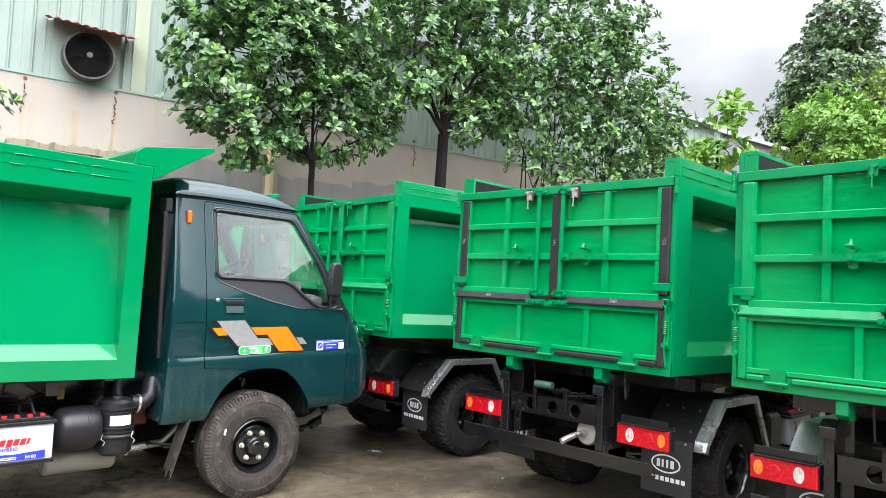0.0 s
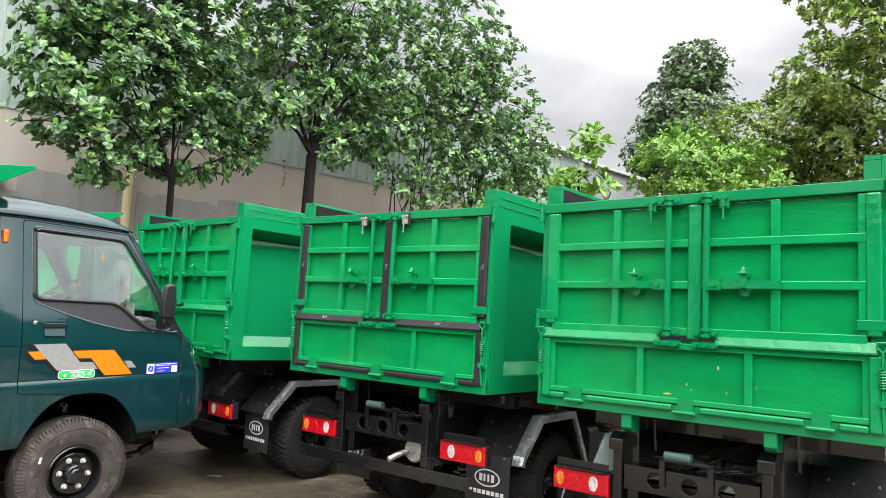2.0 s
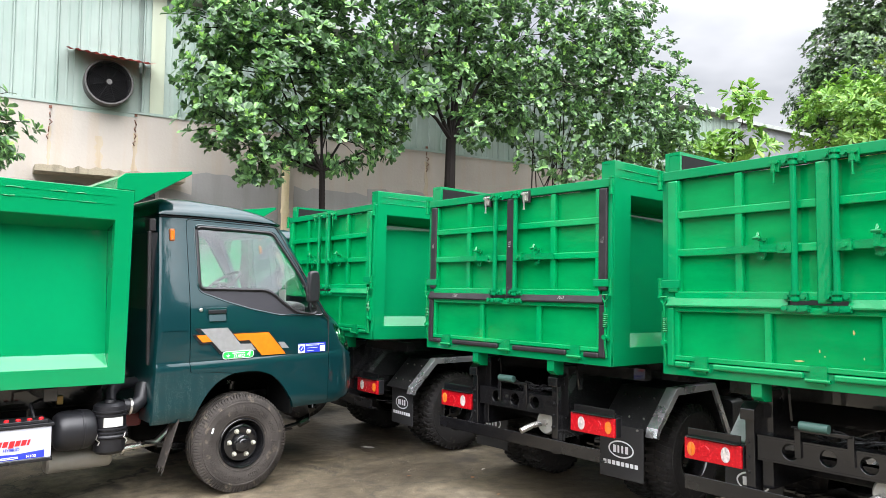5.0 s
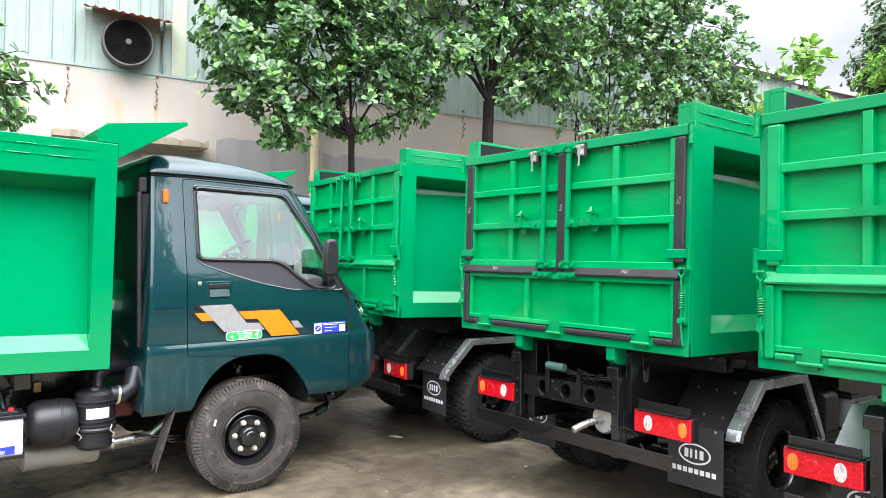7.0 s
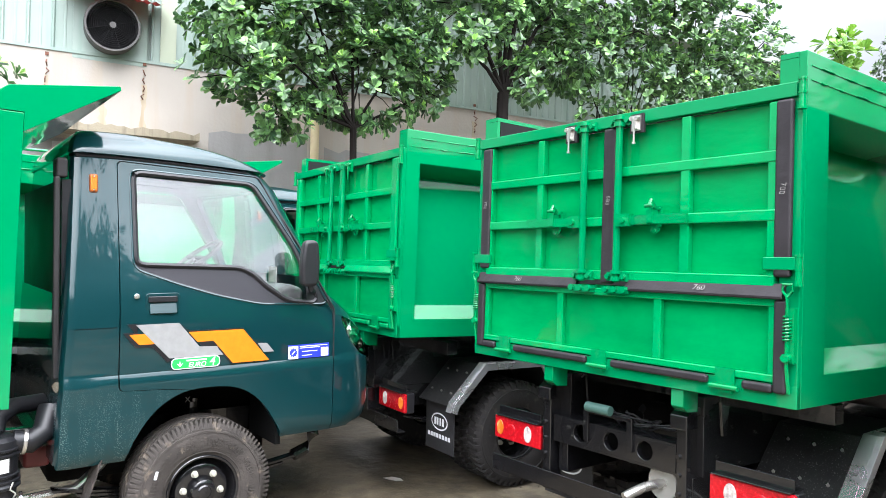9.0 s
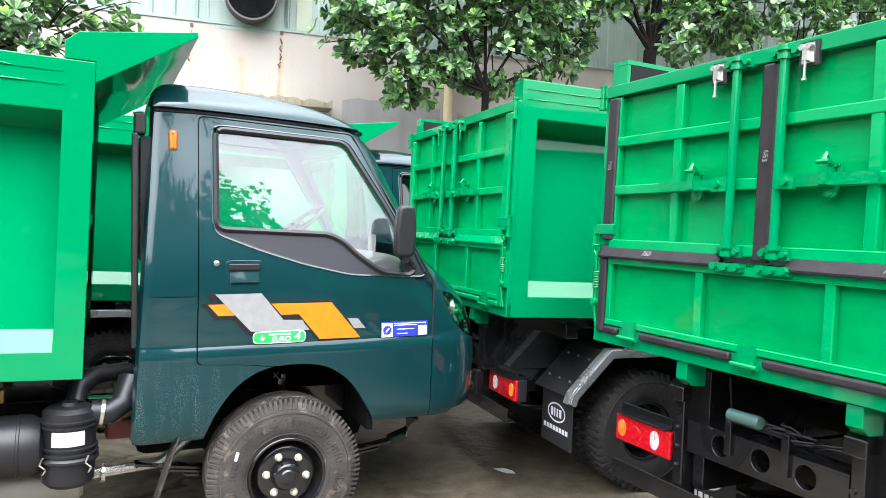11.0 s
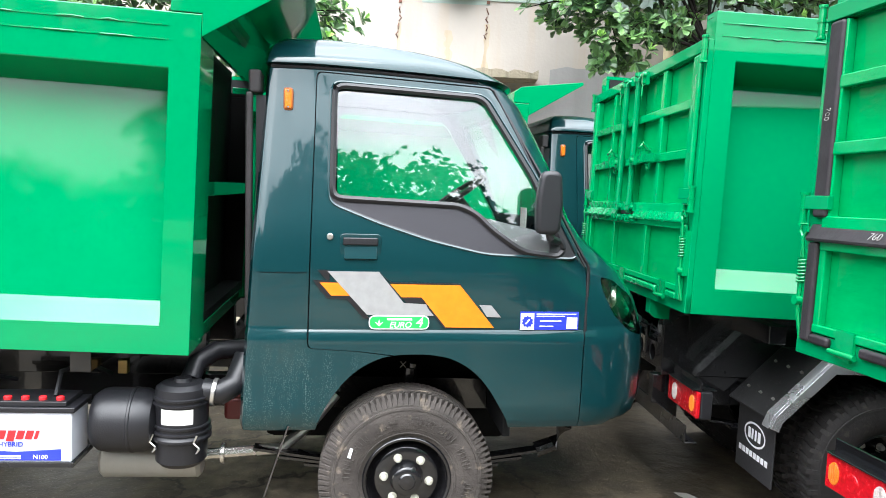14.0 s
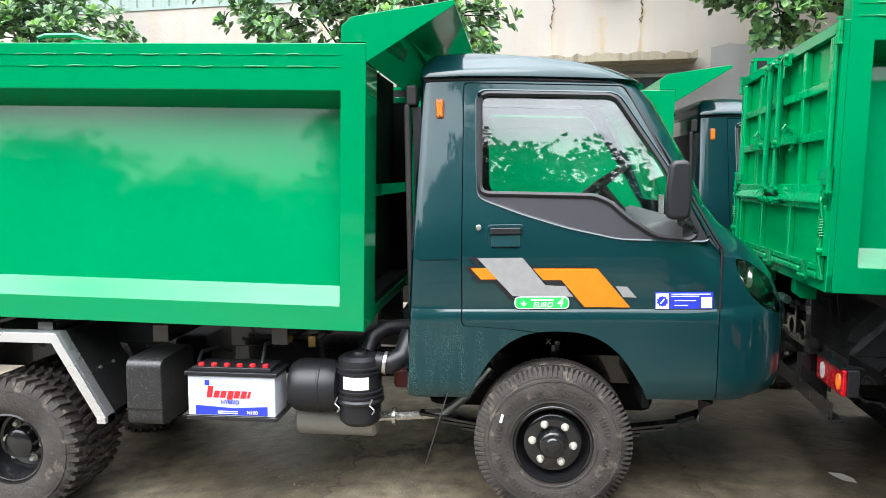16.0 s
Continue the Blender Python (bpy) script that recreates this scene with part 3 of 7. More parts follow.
CAB = [  # z, half width, back, front, corner along x, corner along y
    (0.640, 0.826, 2.945, 4.650, 0.30, 0.26), (0.680, 0.850, 2.945, 4.690, 0.33, 0.28), (0.750, 0.856, 2.950, 4.715, 0.35, 0.30),
    (0.950, 0.857, 2.960, 4.730, 0.36, 0.32), (1.000, 0.859, 2.966, 4.730, 0.37, 0.34), (1.035, 0.860, 2.966, 4.729, 0.37, 0.34), (1.061, 0.8475, 2.968, 4.722, 0.37, 0.34),
    (1.080, 0.849, 2.968, 4.718, 0.37, 0.34), (1.180, 0.850, 2.975, 4.685, 0.37, 0.36), (1.290, 0.850, 2.982, 4.610, 0.36, 0.38), (1.370, 0.845, 2.986, 4.518, 0.32, 0.40),
    (1.440, 0.836, 2.990, 4.436, 0.28, 0.42), (1.520, 0.822, 2.996, 4.379, 0.24, 0.42), (1.750, 0.774, 3.010, 4.285, 0.20, 0.40),
    (2.000, 0.722, 3.024, 4.150, 0.17, 0.38), (2.110, 0.705, 3.030, 4.092, 0.17, 0.38), (2.116, 0.691, 3.030, 4.084, 0.17, 0.38), (2.128, 0.691, 3.030, 4.078, 0.18, 0.38),
    (2.134, 0.715, 3.022, 4.104, 0.18, 0.38), (2.148, 0.713, 3.022, 4.080, 0.19, 0.38), (2.163, 0.708, 3.026, 4.036, 0.20, 0.38), (2.181, 0.697, 3.030, 3.975, 0.22, 0.38),
    (2.198, 0.681, 3.036, 3.890, 0.23, 0.38), (2.215, 0.670, 3.046, 3.780, 0.24, 0.38),
    (2.232, 0.638, 3.058, 3.660, 0.24, 0.38), (2.250, 0.598, 3.074, 3.520, 0.20, 0.36), (2.264, 0.542, 3.095, 3.400, 0.14, 0.32), (2.274, 0.462, 3.120, 3.320, 0.08, 0.28), (2.279, 0.342, 3.150, 3.260, 0.03, 0.2)]


def cab_half(z):
    """Half width of the cab's side at a height."""
    for a, b in zip(CAB, CAB[1:]):
        if a[0] <= z <= b[0]:
            return a[1] + (b[1] - a[1]) * (z - a[0]) / (b[0] - a[0])
    return CAB[0][1]


def cab_shell(inset=0.0):
    bm = bmesh.new()
    rows = []
    for z, w, xb, xf, ax, ay in CAB:
        w, xb, xf = w - inset, xb + inset, xf - inset
        half = [(xb, w - 0.05), (xb + 0.015, w - 0.015), (xb + 0.05, w)]
        for k in range(1, 7):
            half.append((xb + 0.05 + (xf - ax - xb - 0.05) * k / 6, w))
        for k in range(1, 9):
            a = math.pi / 2 * k / 8
            half.append((xf - ax + ax * math.sin(a), w - ay + ay * math.cos(a)))
        pts = [(x, -y) for x, y in half] + [(xf + 0.02, 0)] + [(x, y) for x, y in half[::-1]]
        fall = 0.045 * max(0.0, min(1.0, (z - 2.04) / 0.06, (2.22 - z) / 0.07))     # the drip groove drops towards the front
        rows.append([bm.verts.new((x, y, z - (inset if z > 2.2 else 0) - fall * max(0.0, (x - 3.2) / 0.9) ** 1.4)) for x, y in pts])
    for a, b in zip(rows, rows[1:]):
        bridge(bm, a, b)
    bm.faces.new(rows[0][::-1])
    bm.faces.new(rows[-1])
    return to_mesh("cab_form", bm, TEAL, 30)


WINDOW = rounded([(3.290, 1.572), (3.292, 2.068), (3.940, 2.036), (4.156, 1.690), (4.332, 1.362), (3.932, 1.376), (3.702, 1.428), (3.498, 1.492)], 0.05)
PANE = rounded([(3.309, 1.592), (3.311, 2.050), (3.926, 2.020), (4.136, 1.684), (4.262, 1.405), (4.236, 1.374), (4.086, 1.391), (3.958, 1.481), (3.894, 1.546), (3.830, 1.574)], 0.045)
ARCH = flowing([(3.205, 0.40), (3.250, 0.64), (3.305, 0.765), (3.385, 0.868), (3.480, 0.932), (3.580, 0.958), (3.720, 0.958), (3.825, 0.932), (3.920, 0.865), (4.000, 0.755),
               (4.062, 0.62), (4.08, 0.40)])
DOOR = rounded([(3.214, 0.985), (3.232, 2.106), (3.962, 2.070), (4.182, 1.690), (4.354, 1.362), (4.376, 1.330), (4.366, 1.010), (4.358, 0.600), (4.060, 0.600), (4.010, 0.660),
                (3.900, 0.830), (3.700, 0.935), (3.420, 0.972)], 0.025)
HEADLAMP = rounded([(4.440, 1.285), (4.520, 1.262), (4.625, 1.185), (4.690, 1.060), (4.675, 1.012), (4.590, 1.045), (4.505, 1.120), (4.455, 1.215)], 0.025)
WINDSCREEN = rounded([(-0.70, 1.50), (0.70, 1.50), (0.62, 2.02), (-0.62, 2.02)], 0.06)

def grown(poly, d):
    c = Vector((sum(p[0] for p in poly) / len(poly), sum(p[1] for p in poly) / len(poly)))
    return [tuple(Vector(p) + (Vector(p) - c).normalized() * d) for p in poly]


def cab_meshes():
    if "cab" in SHARED:
        return
    outer, inner = cab_shell(), cab_shell(0.035)
    floor_cut = solid((rect(2.8, 5.0, 0.4, 0.66), "y", -0.80, 0.80))
    hollow = cut(outer, [("DIFFERENCE", inner), ("DIFFERENCE", floor_cut)])
    wins = solid((WINDOW, "y", -1.2, 1.2))
    screen = solid((WINDSCREEN, "x", 3.95, 5.2))
    arch = solid((ARCH, "y", -1.2, -0.35), (ARCH, "y", 0.35, 1.2))
    lamps = solid((HEADLAMP, "y", -1.2, -0.40), (HEADLAMP, "y", 0.40, 1.2))
    door_gap = solid((DOOR, "y", -1.2, -0.60))
    door_in = solid((grown(DOOR, -0.006), "y", -1.2, -0.60))
    seams = solid((rect(2.9, 3.21, 1.288, 1.293), "y", -0.856, -0.843))
    SHARED["cab"] = cut(hollow, [("DIFFERENCE", t) for t in (wins, screen, arch, lamps, door_gap, seams)])
    SHARED["door"] = cut(hollow, [("INTERSECT", door_in), ("DIFFERENCE", wins), ("DIFFERENCE", arch)])
    SHARED["screen"] = cut(hollow, [("INTERSECT", solid((grown(WINDSCREEN, 0.004), "x", 3.95, 5.2)))])
    SHARED["lens"] = cut(hollow, [("INTERSECT", solid((grown(HEADLAMP, -0.003), "y", -1.2, -0.40)))])
    for k, m in (("cab", TEAL_CAB), ("door", TEAL), ("screen", GLASS), ("lens", LAMP_GLASS)):
        SHARED[k].materials.clear()
        SHARED[k].materials.append(m)


def skin(name, poly, material, parent, label="", lift=0.003, thick=0.012, key=None):
    """A plate that follows the lean of the cab's right side; poly in (x, z)."""
    bm = bmesh.new()
    a = [bm.verts.new((x, -cab_half(z) - lift, z)) for x, z in poly]
    b = [bm.verts.new((x, -cab_half(z) - lift + thick, z)) for x, z in poly]
    n = len(poly)
    bm.faces.new(a)
    bm.faces.new(b[::-1])
    for i in range(n):
        bm.faces.new((a[i], b[i], b[(i + 1) % n], a[(i + 1) % n]))
    return part(name, bm, material, parent, label, smooth=30)


def edge_tube(bm, poly, r, lift=0.0, n=6, close=True):
    pts = [Vector((x, -cab_half(z) - lift, z)) for x, z in poly]
    if close:
        pts.append(pts[0])
    tube(bm, pts, r, n)
    return bm


def make_cab(truck, fine):
    cab_meshes()
    cab = part("cab_body", SHARED["cab"], TEAL, truck, "dark teal painted steel truck cab")
    md = cab.modifiers.new("normals", "WEIGHTED_NORMAL")
    md.keep_sharp = True
    door = part("cab_door", SHARED["door"], TEAL, truck, "closed dark teal cab door")
    md = door.modifiers.new("normals", "WEIGHTED_NORMAL")
    md.keep_sharp = True
    w = part("windscreen", SHARED["screen"], GLASS, truck, "clear windscreen glass")
    w.visible_shadow = False
    part("headlamp", SHARED["lens"], LAMP_GLASS, truck, "swept-back clear headlamp")
    # reflector bowl inside the headlamp
    bm = boxes((4.36, 4.50, -0.74, -0.45, 1.04, 1.27))
    bowl = part("headlamp_bowl", bm, BOWL, truck, "dark headlamp housing", bevel=0.02)
    bm = bmesh.new()
    for y, z in ((-0.68, 1.18), (-0.60, 1.11)):
        lathe(bm, [(0.0, 0.0), (0.02, -0.004), (0.042, 0.012), (0.045, 0.03)], (4.51, y, z), (1, -0.4, 0), 16)
    part("reflector", bm, CHROME, bowl)
    bm = bmesh.new()
    pts = []
    z, w, xb, xf, ax, ay = 1.000, 0.850, 0, 4.731, 0.37, 0.34
    for k in range(0, 9):
        a = math.pi / 2 * k / 8
        pts.append((xf - ax + ax * math.sin(a), -(w - ay + ay * math.cos(a)), z - 0.004))
    tube(bm, [(4.37, -0.850, 0.996)] + pts, 0.0045, 5)
    part("bumper_seam", bm, BLACK_DECAL, truck)
    # side glass and its surround
    g = skin("side_window", PANE, GLASS, door, "clear side window glass", lift=-0.014, thick=0.004)
    g.visible_shadow = False
    bm = bmesh.new()
    edge_tube(bm, grown(PANE, 0.004), 0.0135, lift=-0.003)
    part("window_rubber", bm, PLASTIC, door, "black rubber window surround")
    bm = bmesh.new()
    edge_tube(bm, grown(WINDOW, 0.001), 0.006, lift=-0.001)
    part("trim_edge", bm, TEAL, door)
    bm = bmesh.new()
    edge_tube(bm, grown(WINDOW, -0.002), 0.015, lift=-0.019)
    part("opening_seal", bm, PLASTIC, door)
    bm = bmesh.new()
    edge_tube(bm, [p for p in grown(DOOR, 0.002) if p[1] > 1.0], 0.007, lift=-0.016, close=False)
    part("door_seal", bm, PLASTIC, door)
    low = [(3.296, 1.592), (3.830, 1.570), (3.888, 1.543), (3.952, 1.477), (4.082, 1.387), (4.300, 1.366), (3.932, 1.383), (3.702, 1.431), (3.498, 1.495), (3.294, 1.574)]
    skin("window_trim", low, TRIM, door, "dark grey plastic trim below the window", lift=-0.006, thick=0.010)
    # handle and lock
    yh = -cab_half(1.40)
    part("door_handle", boxes((3.352, 3.492, yh - 0.012, yh + 0.004, 1.405, 1.435)), PLASTIC, door, "black plastic pull handle", bevel=0.005)
    bm = bmesh.new()
    prism(bm, rounded(rect(3.340, 3.505, 1.338, 1.450), 0.02), "y", yh - 0.004, yh + 0.004)
    part("handle_recess", bm, TEAL, door, "teal handle surround", bevel=0.003)
    bm = bmesh.new()
    ends = [[bm.verts.new((x, yh + dy, z)) for dy, z in ((-0.003, 1.402), (-0.016, 1.350), (-0.004, 1.346), (0.002, 1.402))] for x in (3.358, 3.488)]
    bm.faces.new(ends[0])
    bm.faces.new(ends[1][::-1])
    for k in range(4):
        bm.faces.new((ends[0][k], ends[1][k], ends[1][(k + 1) % 4], ends[0][(k + 1) % 4]))
    bmesh.ops.recalc_face_normals(bm, faces=bm.faces[:])
    part("handle_grip", bm, TEAL, door, bevel=0.003)
    bm = bmesh.new()
    lathe(bm, [(0.0, -0.008), (0.009, -0.008), (0.013, -0.004), (0.013, 0.002)], (3.300, yh, 1.437), (0, 1, 0), 16)
    part("door_lock", bm, CHROME, door, "chrome key lock")
    # side marker lamp
    ym = -cab_half(1.985)
    bm = bmesh.new()
    prism(bm, rounded(rect(3.103, 3.141, 1.940, 2.030), 0.012), "y", ym - 0.016, ym + 0.012)
    marker = part("marker_lamp", bm, AMBER_BASE, truck, "orange side marker lamp", bevel=0.004)
    bm = bmesh.new()
    prism(bm, rounded(rect(3.108, 3.136, 1.946, 2.024), 0.010), "y", ym - 0.021, ym - 0.012)
    part("marker_lens", bm, AMBER_LENS, marker, "orange ribbed lens", bevel=0.003)
    for zz in (1.953, 2.017):
        bm = bmesh.new()
        cyl(bm, (3.122, ym - 0.024, zz), (3.122, ym - 0.015, zz), 0.0045, n=8)
        part("lens_screw", bm, CHROME, marker)
    # roof gutter
    bm = bmesh.new()
    tube(bm, [(3.05, -0.692, 2.122), (3.2, -0.694, 2.122), (3.5, -0.696, 2.112), (3.75, -0.696, 2.097), (3.90, -0.692, 2.084)], 0.009, 6)
    part("roof_gutter", bm, PLASTIC, truck, "black roof gutter")
    bm = bmesh.new()
    tube(bm, [(3.97, -0.705, 2.06), (4.077, -0.740, 1.86), (4.18, -0.780, 1.65), (4.310, -0.824, 1.42), (4.36, -0.840, 1.33)], 0.006, 6)
    part("pillar_seal", bm, PLASTIC, truck)
    # mirror
    bm = bmesh.new()
    prism(bm, rounded([(4.108, 1.470), (4.206, 1.470), (4.216, 1.59), (4.206, 1.722), (4.124, 1.722), (4.106, 1.60)], 0.033), "y", -0.985, -0.925)
    mirror = part("side_mirror", bm, PLASTIC, truck, "black plastic side mirror folded against the door", bevel=0.020, seg=3)
    bm = bmesh.new()
    tube(bm, [(4.165, -0.955, 1.49), (4.172, -0.955, 1.455), (4.205, -0.90, 1.442), (4.235, -0.845, 1.435)], 0.017, 8)
    part("mirror_arm", bm, PLASTIC, mirror)
    tri = [(4.205, 1.368), (4.318, 1.362), (4.200, 1.60)]
    skin("mirror_base", tri, PLASTIC, truck, "", lift=0.001, thick=0.012)
    # interior
    part("cab_floor", boxes((2.99, 4.45, -0.74, 0.74, 0.96, 1.00), (2.99, 3.03, -0.70, 0.70, 1.0, 2.0)), PLASTIC, truck, smooth=0)
    for y in (-0.38, 0.38):
        bm = boxes((3.12, 3.60, y - 0.25, y + 0.25, 1.00, 1.20))
        seat = part("seat_cushion", bm, SEAT, truck, "dark grey fabric seat", bevel=0.05, seg=3)
        bm = bmesh.new()
        prism(bm, [(3.07, 1.18), (3.20, 1.18), (3.10, 1.70), (3.04, 1.70)], "y", y - 0.24, y + 0.24)
        part("backrest", bm, SEAT, seat, bevel=0.03, seg=3)
        bm = boxes((3.04, 3.10, y - 0.12, y + 0.12, 1.72, 1.88))
        part("headrest", bm, SEAT, seat, bevel=0.025, seg=3)
    bm = bmesh.new()
    prism(bm, [(4.00, 1.05), (4.26, 1.05), (4.28, 1.44), (4.20, 1.465), (4.05, 1.42), (3.98, 1.30)], "y", -0.64, 0.64)
    dash = part("dashboard", bm, DASH, truck, "grey plastic dashboard", bevel=0.03, seg=3)
    for y in (-0.62, -0.20, 0.2, 0.62):
        part("air_vent", boxes((4.01, 4.05, y - 0.06, y + 0.06, 1.33, 1.40)), CHROME, dash, bevel=0.006)
    part("paper_sheet", boxes((4.20, 4.202, -0.42, -0.30, 1.46, 1.56)), LABEL, dash, "white paper sheet behind the windscreen", smooth=0)
    bm = bmesh.new()
    pts = [(3.97 + 0.155 * math.sin(a), 0.38 + 0.19 * math.cos(a), 1.60 + 0.11 * math.sin(a)) for a in [2 * math.pi * k / 28 for k in range(29)]]
    tube(bm, pts, 0.015, 8)
    sw = part("steering_wheel", bm, PLASTIC, truck, "black steering wheel")
    bm = bmesh.new()
    tube(bm, [(3.97, 0.38, 1.60), (4.18, 0.38, 1.34)], 0.035, 10)
    tube(bm, [(3.97, 0.20, 1.60), (3.97, 0.56, 1.60)], 0.016, 6)
    tube(bm, [(3.97, 0.38, 1.60), (3.83, 0.38, 1.50)], 0.016, 6)
    part("steering_column", bm, PLASTIC, sw)
    # nose: corner pocket, bumper lip and fog lamp strip
    bm = bmesh.new()
    tube(bm, [(4.55, -0.66, 0.93), (4.55, -0.665, 0.78), (4.61, -0.60, 0.735), (4.69, -0.45, 0.735)], 0.007, 6)
    part("fog_lamp_pocket", bm, TEAL, truck)
    # intake snorkel and rear corner
    bm = bmesh.new()
    bx(bm, 2.962, 3.012, -0.73, -0.62, 2.005, 2.10)
    snork = part("intake_snorkel", bm, SNORKEL, truck, "dark grey intake snorkel behind the cab", bevel=0.012)
    part("snorkel_duct", boxes((2.952, 2.980, -0.735, -0.70, 1.05, 2.01)), SNORKEL, snork, bevel=0.01)
    # decals on the door
    y = -0.8525
    plate("decal_shadow", [(3.252, 1.304), (3.300, 1.304), (3.300, 1.260), (3.400, 1.190), (3.462, 1.110), (3.440, 1.108), (3.372, 1.186), (3.290, 1.190), (3.235, 1.262), (3.290, 1.262)], y, BLACK_DECAL, door, "black decal stripe")
    plate("decal_stripe", [(3.262, 1.253), (3.344, 1.253), (3.385, 1.201), (3.308, 1.201)], y - 0.001, ORANGE_DECAL, door, "orange decal stripe")
    plate("decal_stripe", [(3.293, 1.299), (3.498, 1.299), (3.600, 1.173), (3.723, 1.167), (3.723, 1.121), (3.452, 1.124)], y - 0.002, SILVER_DECAL, door, "silver decal stripe")
    plate("decal_stripe", [(3.544, 1.250), (3.830, 1.248), (3.976, 1.072), (3.774, 1.074), (3.672, 1.197), (3.590, 1.197)], y - 0.003, ORANGE_DECAL, door, "orange decal stripe")
    plate("decal_shadow", [(3.590, 1.197), (3.672, 1.197), (3.780, 1.070), (3.772, 1.068), (3.700, 1.150), (3.690, 1.172), (3.612, 1.174)], y - 0.0025, BLACK_DECAL, door)
    plate("decal_shadow", [(3.498, 1.299), (3.546, 1.253), (3.830, 1.251), (3.830, 1.255), (3.548, 1.257)], y - 0.0005, BLACK_DECAL, door)
    plate("decal_stripe", [(3.912, 1.167), (3.963, 1.165), (4.004, 1.116), (3.945, 1.118)], y - 0.001, SILVER_DECAL, door, "silver decal stripe")
    st = plate("emission_sticker", rounded(rect(3.464, 3.702, 1.069, 1.118), 0.024), y - 0.004, GREEN_DECAL, door, "green oval emission sticker")
    plate("sticker_rim", rounded(rect(3.460, 3.706, 1.065, 1.122), 0.026), y - 0.003, WHITE_PRINT, st)
    if fine:
        write("EURO", 0.034, WHITE_PRINT, st, (3.590, y - 0.0072, 1.083), shear=0.25, label="white lettering")
        write("4", 0.06, WHITE_PRINT, st, (3.667, y - 0.0072, 1.093), shear=0.2)
        plate("sticker_bar", rect(3.535, 3.635, 1.103, 1.110), y - 0.0062, WHITE_PRINT, st)
        plate("sticker_leaf", [(3.485, 1.095), (3.502, 1.077), (3.518, 1.095), (3.506, 1.089), (3.502, 1.107), (3.498, 1.089)], y - 0.0062, WHITE_PRINT, st)
    bs = plate("service_sticker", rect(4.086, 4.336, 1.065, 1.141), y, BLUE_PRINT, door, "blue and white service sticker with a gear emblem")
    plate("sticker_field", rect(4.088, 4.145, 1.065, 1.134), y - 0.002, WHITE_PRINT, bs)
    plate("sticker_field", rect(4.285, 4.330, 1.069, 1.117), y - 0.002, WHITE_PRINT, bs)
    gear = [(4.1165 + (0.026 if k % 2 else 0.020) * math.cos(math.pi * k / 10), 1.0995 + (0.026 if k % 2 else 0.020) * math.sin(math.pi * k / 10)) for k in range(20)]
    plate("sticker_gear", gear, y - 0.004, BLUE_PRINT, bs)
    plate("sticker_cross", [(4.106, 1.091), (4.110, 1.088), (4.127, 1.108), (4.123, 1.111)], y - 0.006, WHITE_PRINT, bs)
    for z, a, b in ((1.131, 4.155, 4.325), (1.122, 4.155, 4.275), (1.102, 4.170, 4.262), (1.080, 4.170, 4.228)):
        plate("sticker_bar", rect(a, b, z - 0.0018, z + 0.0018), y - 0.002, WHITE_PRINT, bs)


def tyre_build(lug):
    def build(bm):
        prof = [(0.166, -0.082), (0.186, -0.097), (0.225, -0.107), (0.285, -0.108), (0.325, -0.100), (0.347, -0.084), (0.353, -0.06), (0.354, 0.0), (0.353, 0.06),
                (0.347, 0.084), (0.325, 0.100), (0.285, 0.108), (0.225, 0.107), (0.186, 0.097), (0.166, 0.082)]
        lathe(bm, prof, (0, 0, 0), (0, 1, 0), 64)
        n = 44 if lug else 92
        for i in range(n):
            a = 2 * math.pi * i / n
            for s in (-1, 1):
                da = math.pi / n if s > 0 else 0
                wid = 0.32 if lug else 0.40
                half = math.pi / n * wid * 1.55
                r0, r1 = (0.340, WHEEL_R) if lug else (0.345, WHEEL_R)
                y_in, y_out = (0.006, 0.098) if lug else (0.045, 0.094)
                vs = []
                for (r, y, h) in ((r0, y_in, half), (0.322, 0.1045, half), (r1, y_in, half * 0.8), (r1, y_out - 0.012, half * 0.8)):
                    for q in (-1, 1):
                        ang = a + da + q * h + (0.045 if not lug else 0.02) * (1 if y > 0.05 else -1)
                        vs.append(bm.verts.new((r * math.cos(ang), s * y, r * math.sin(ang))))
                for f in ((4, 5, 7, 6), (0, 4, 6, 2), (1, 3, 7, 5), (2, 6, 7, 3), (0, 1, 5, 4)):
                    bm.faces.new([vs[k] for k in f])
        if not lug:
            for y in (-0.022, 0.022):
                lathe(bm, [(0.350, y - 0.017), (WHEEL_R, y - 0.014), (WHEEL_R, y + 0.014), (0.350, y + 0.017)], (0, 0, 0), (0, 1, 0), 64)
        if not lug:     # raised strokes round the side wall
            rr = random.Random(4)
            for i in range(92):
                if i % 23 in (0, 1, 2, 9, 10, 16):
                    continue
                a0 = 2 * math.pi * i / 92
                for r0, r1, q0, q1 in ((0.240, 0.272, 0.0, 0.014), (rr.choice((0.240, 0.254, 0.266)), 0.0, 0.014, 0.048)):
                    r1 = r1 or r0 + 0.007
                    vs = []
                    for yy in (-0.106, -0.1120):
                        for r, q in ((r0, q0), (r0, q1), (r1, q1), (r1, q0)):
                            vs.append(bm.verts.new((r * math.cos(a0 + q), yy, r * math.sin(a0 + q))))
                    for f in ((4, 5, 6, 7), (0, 1, 5, 4), (1, 2, 6, 5), (2, 3, 7, 6), (3, 0, 4, 7)):
                        bm.faces.new([vs[k] for k in f])
            for r0 in (0.203, 0.222):
                lathe(bm, [(r0 - 0.004, -0.098), (r0 - 0.002, -0.1065), (r0 + 0.002, -0.1075), (r0 + 0.004, -0.100)], (0, 0, 0), (0, 1, 0), 64)
        # raised band on the side wall
        lathe(bm, [(0.300, -0.104), (0.302, -0.109), (0.312, -0.108), (0.314, -0.102)], (0, 0, 0), (0, 1, 0), 64)
    return build


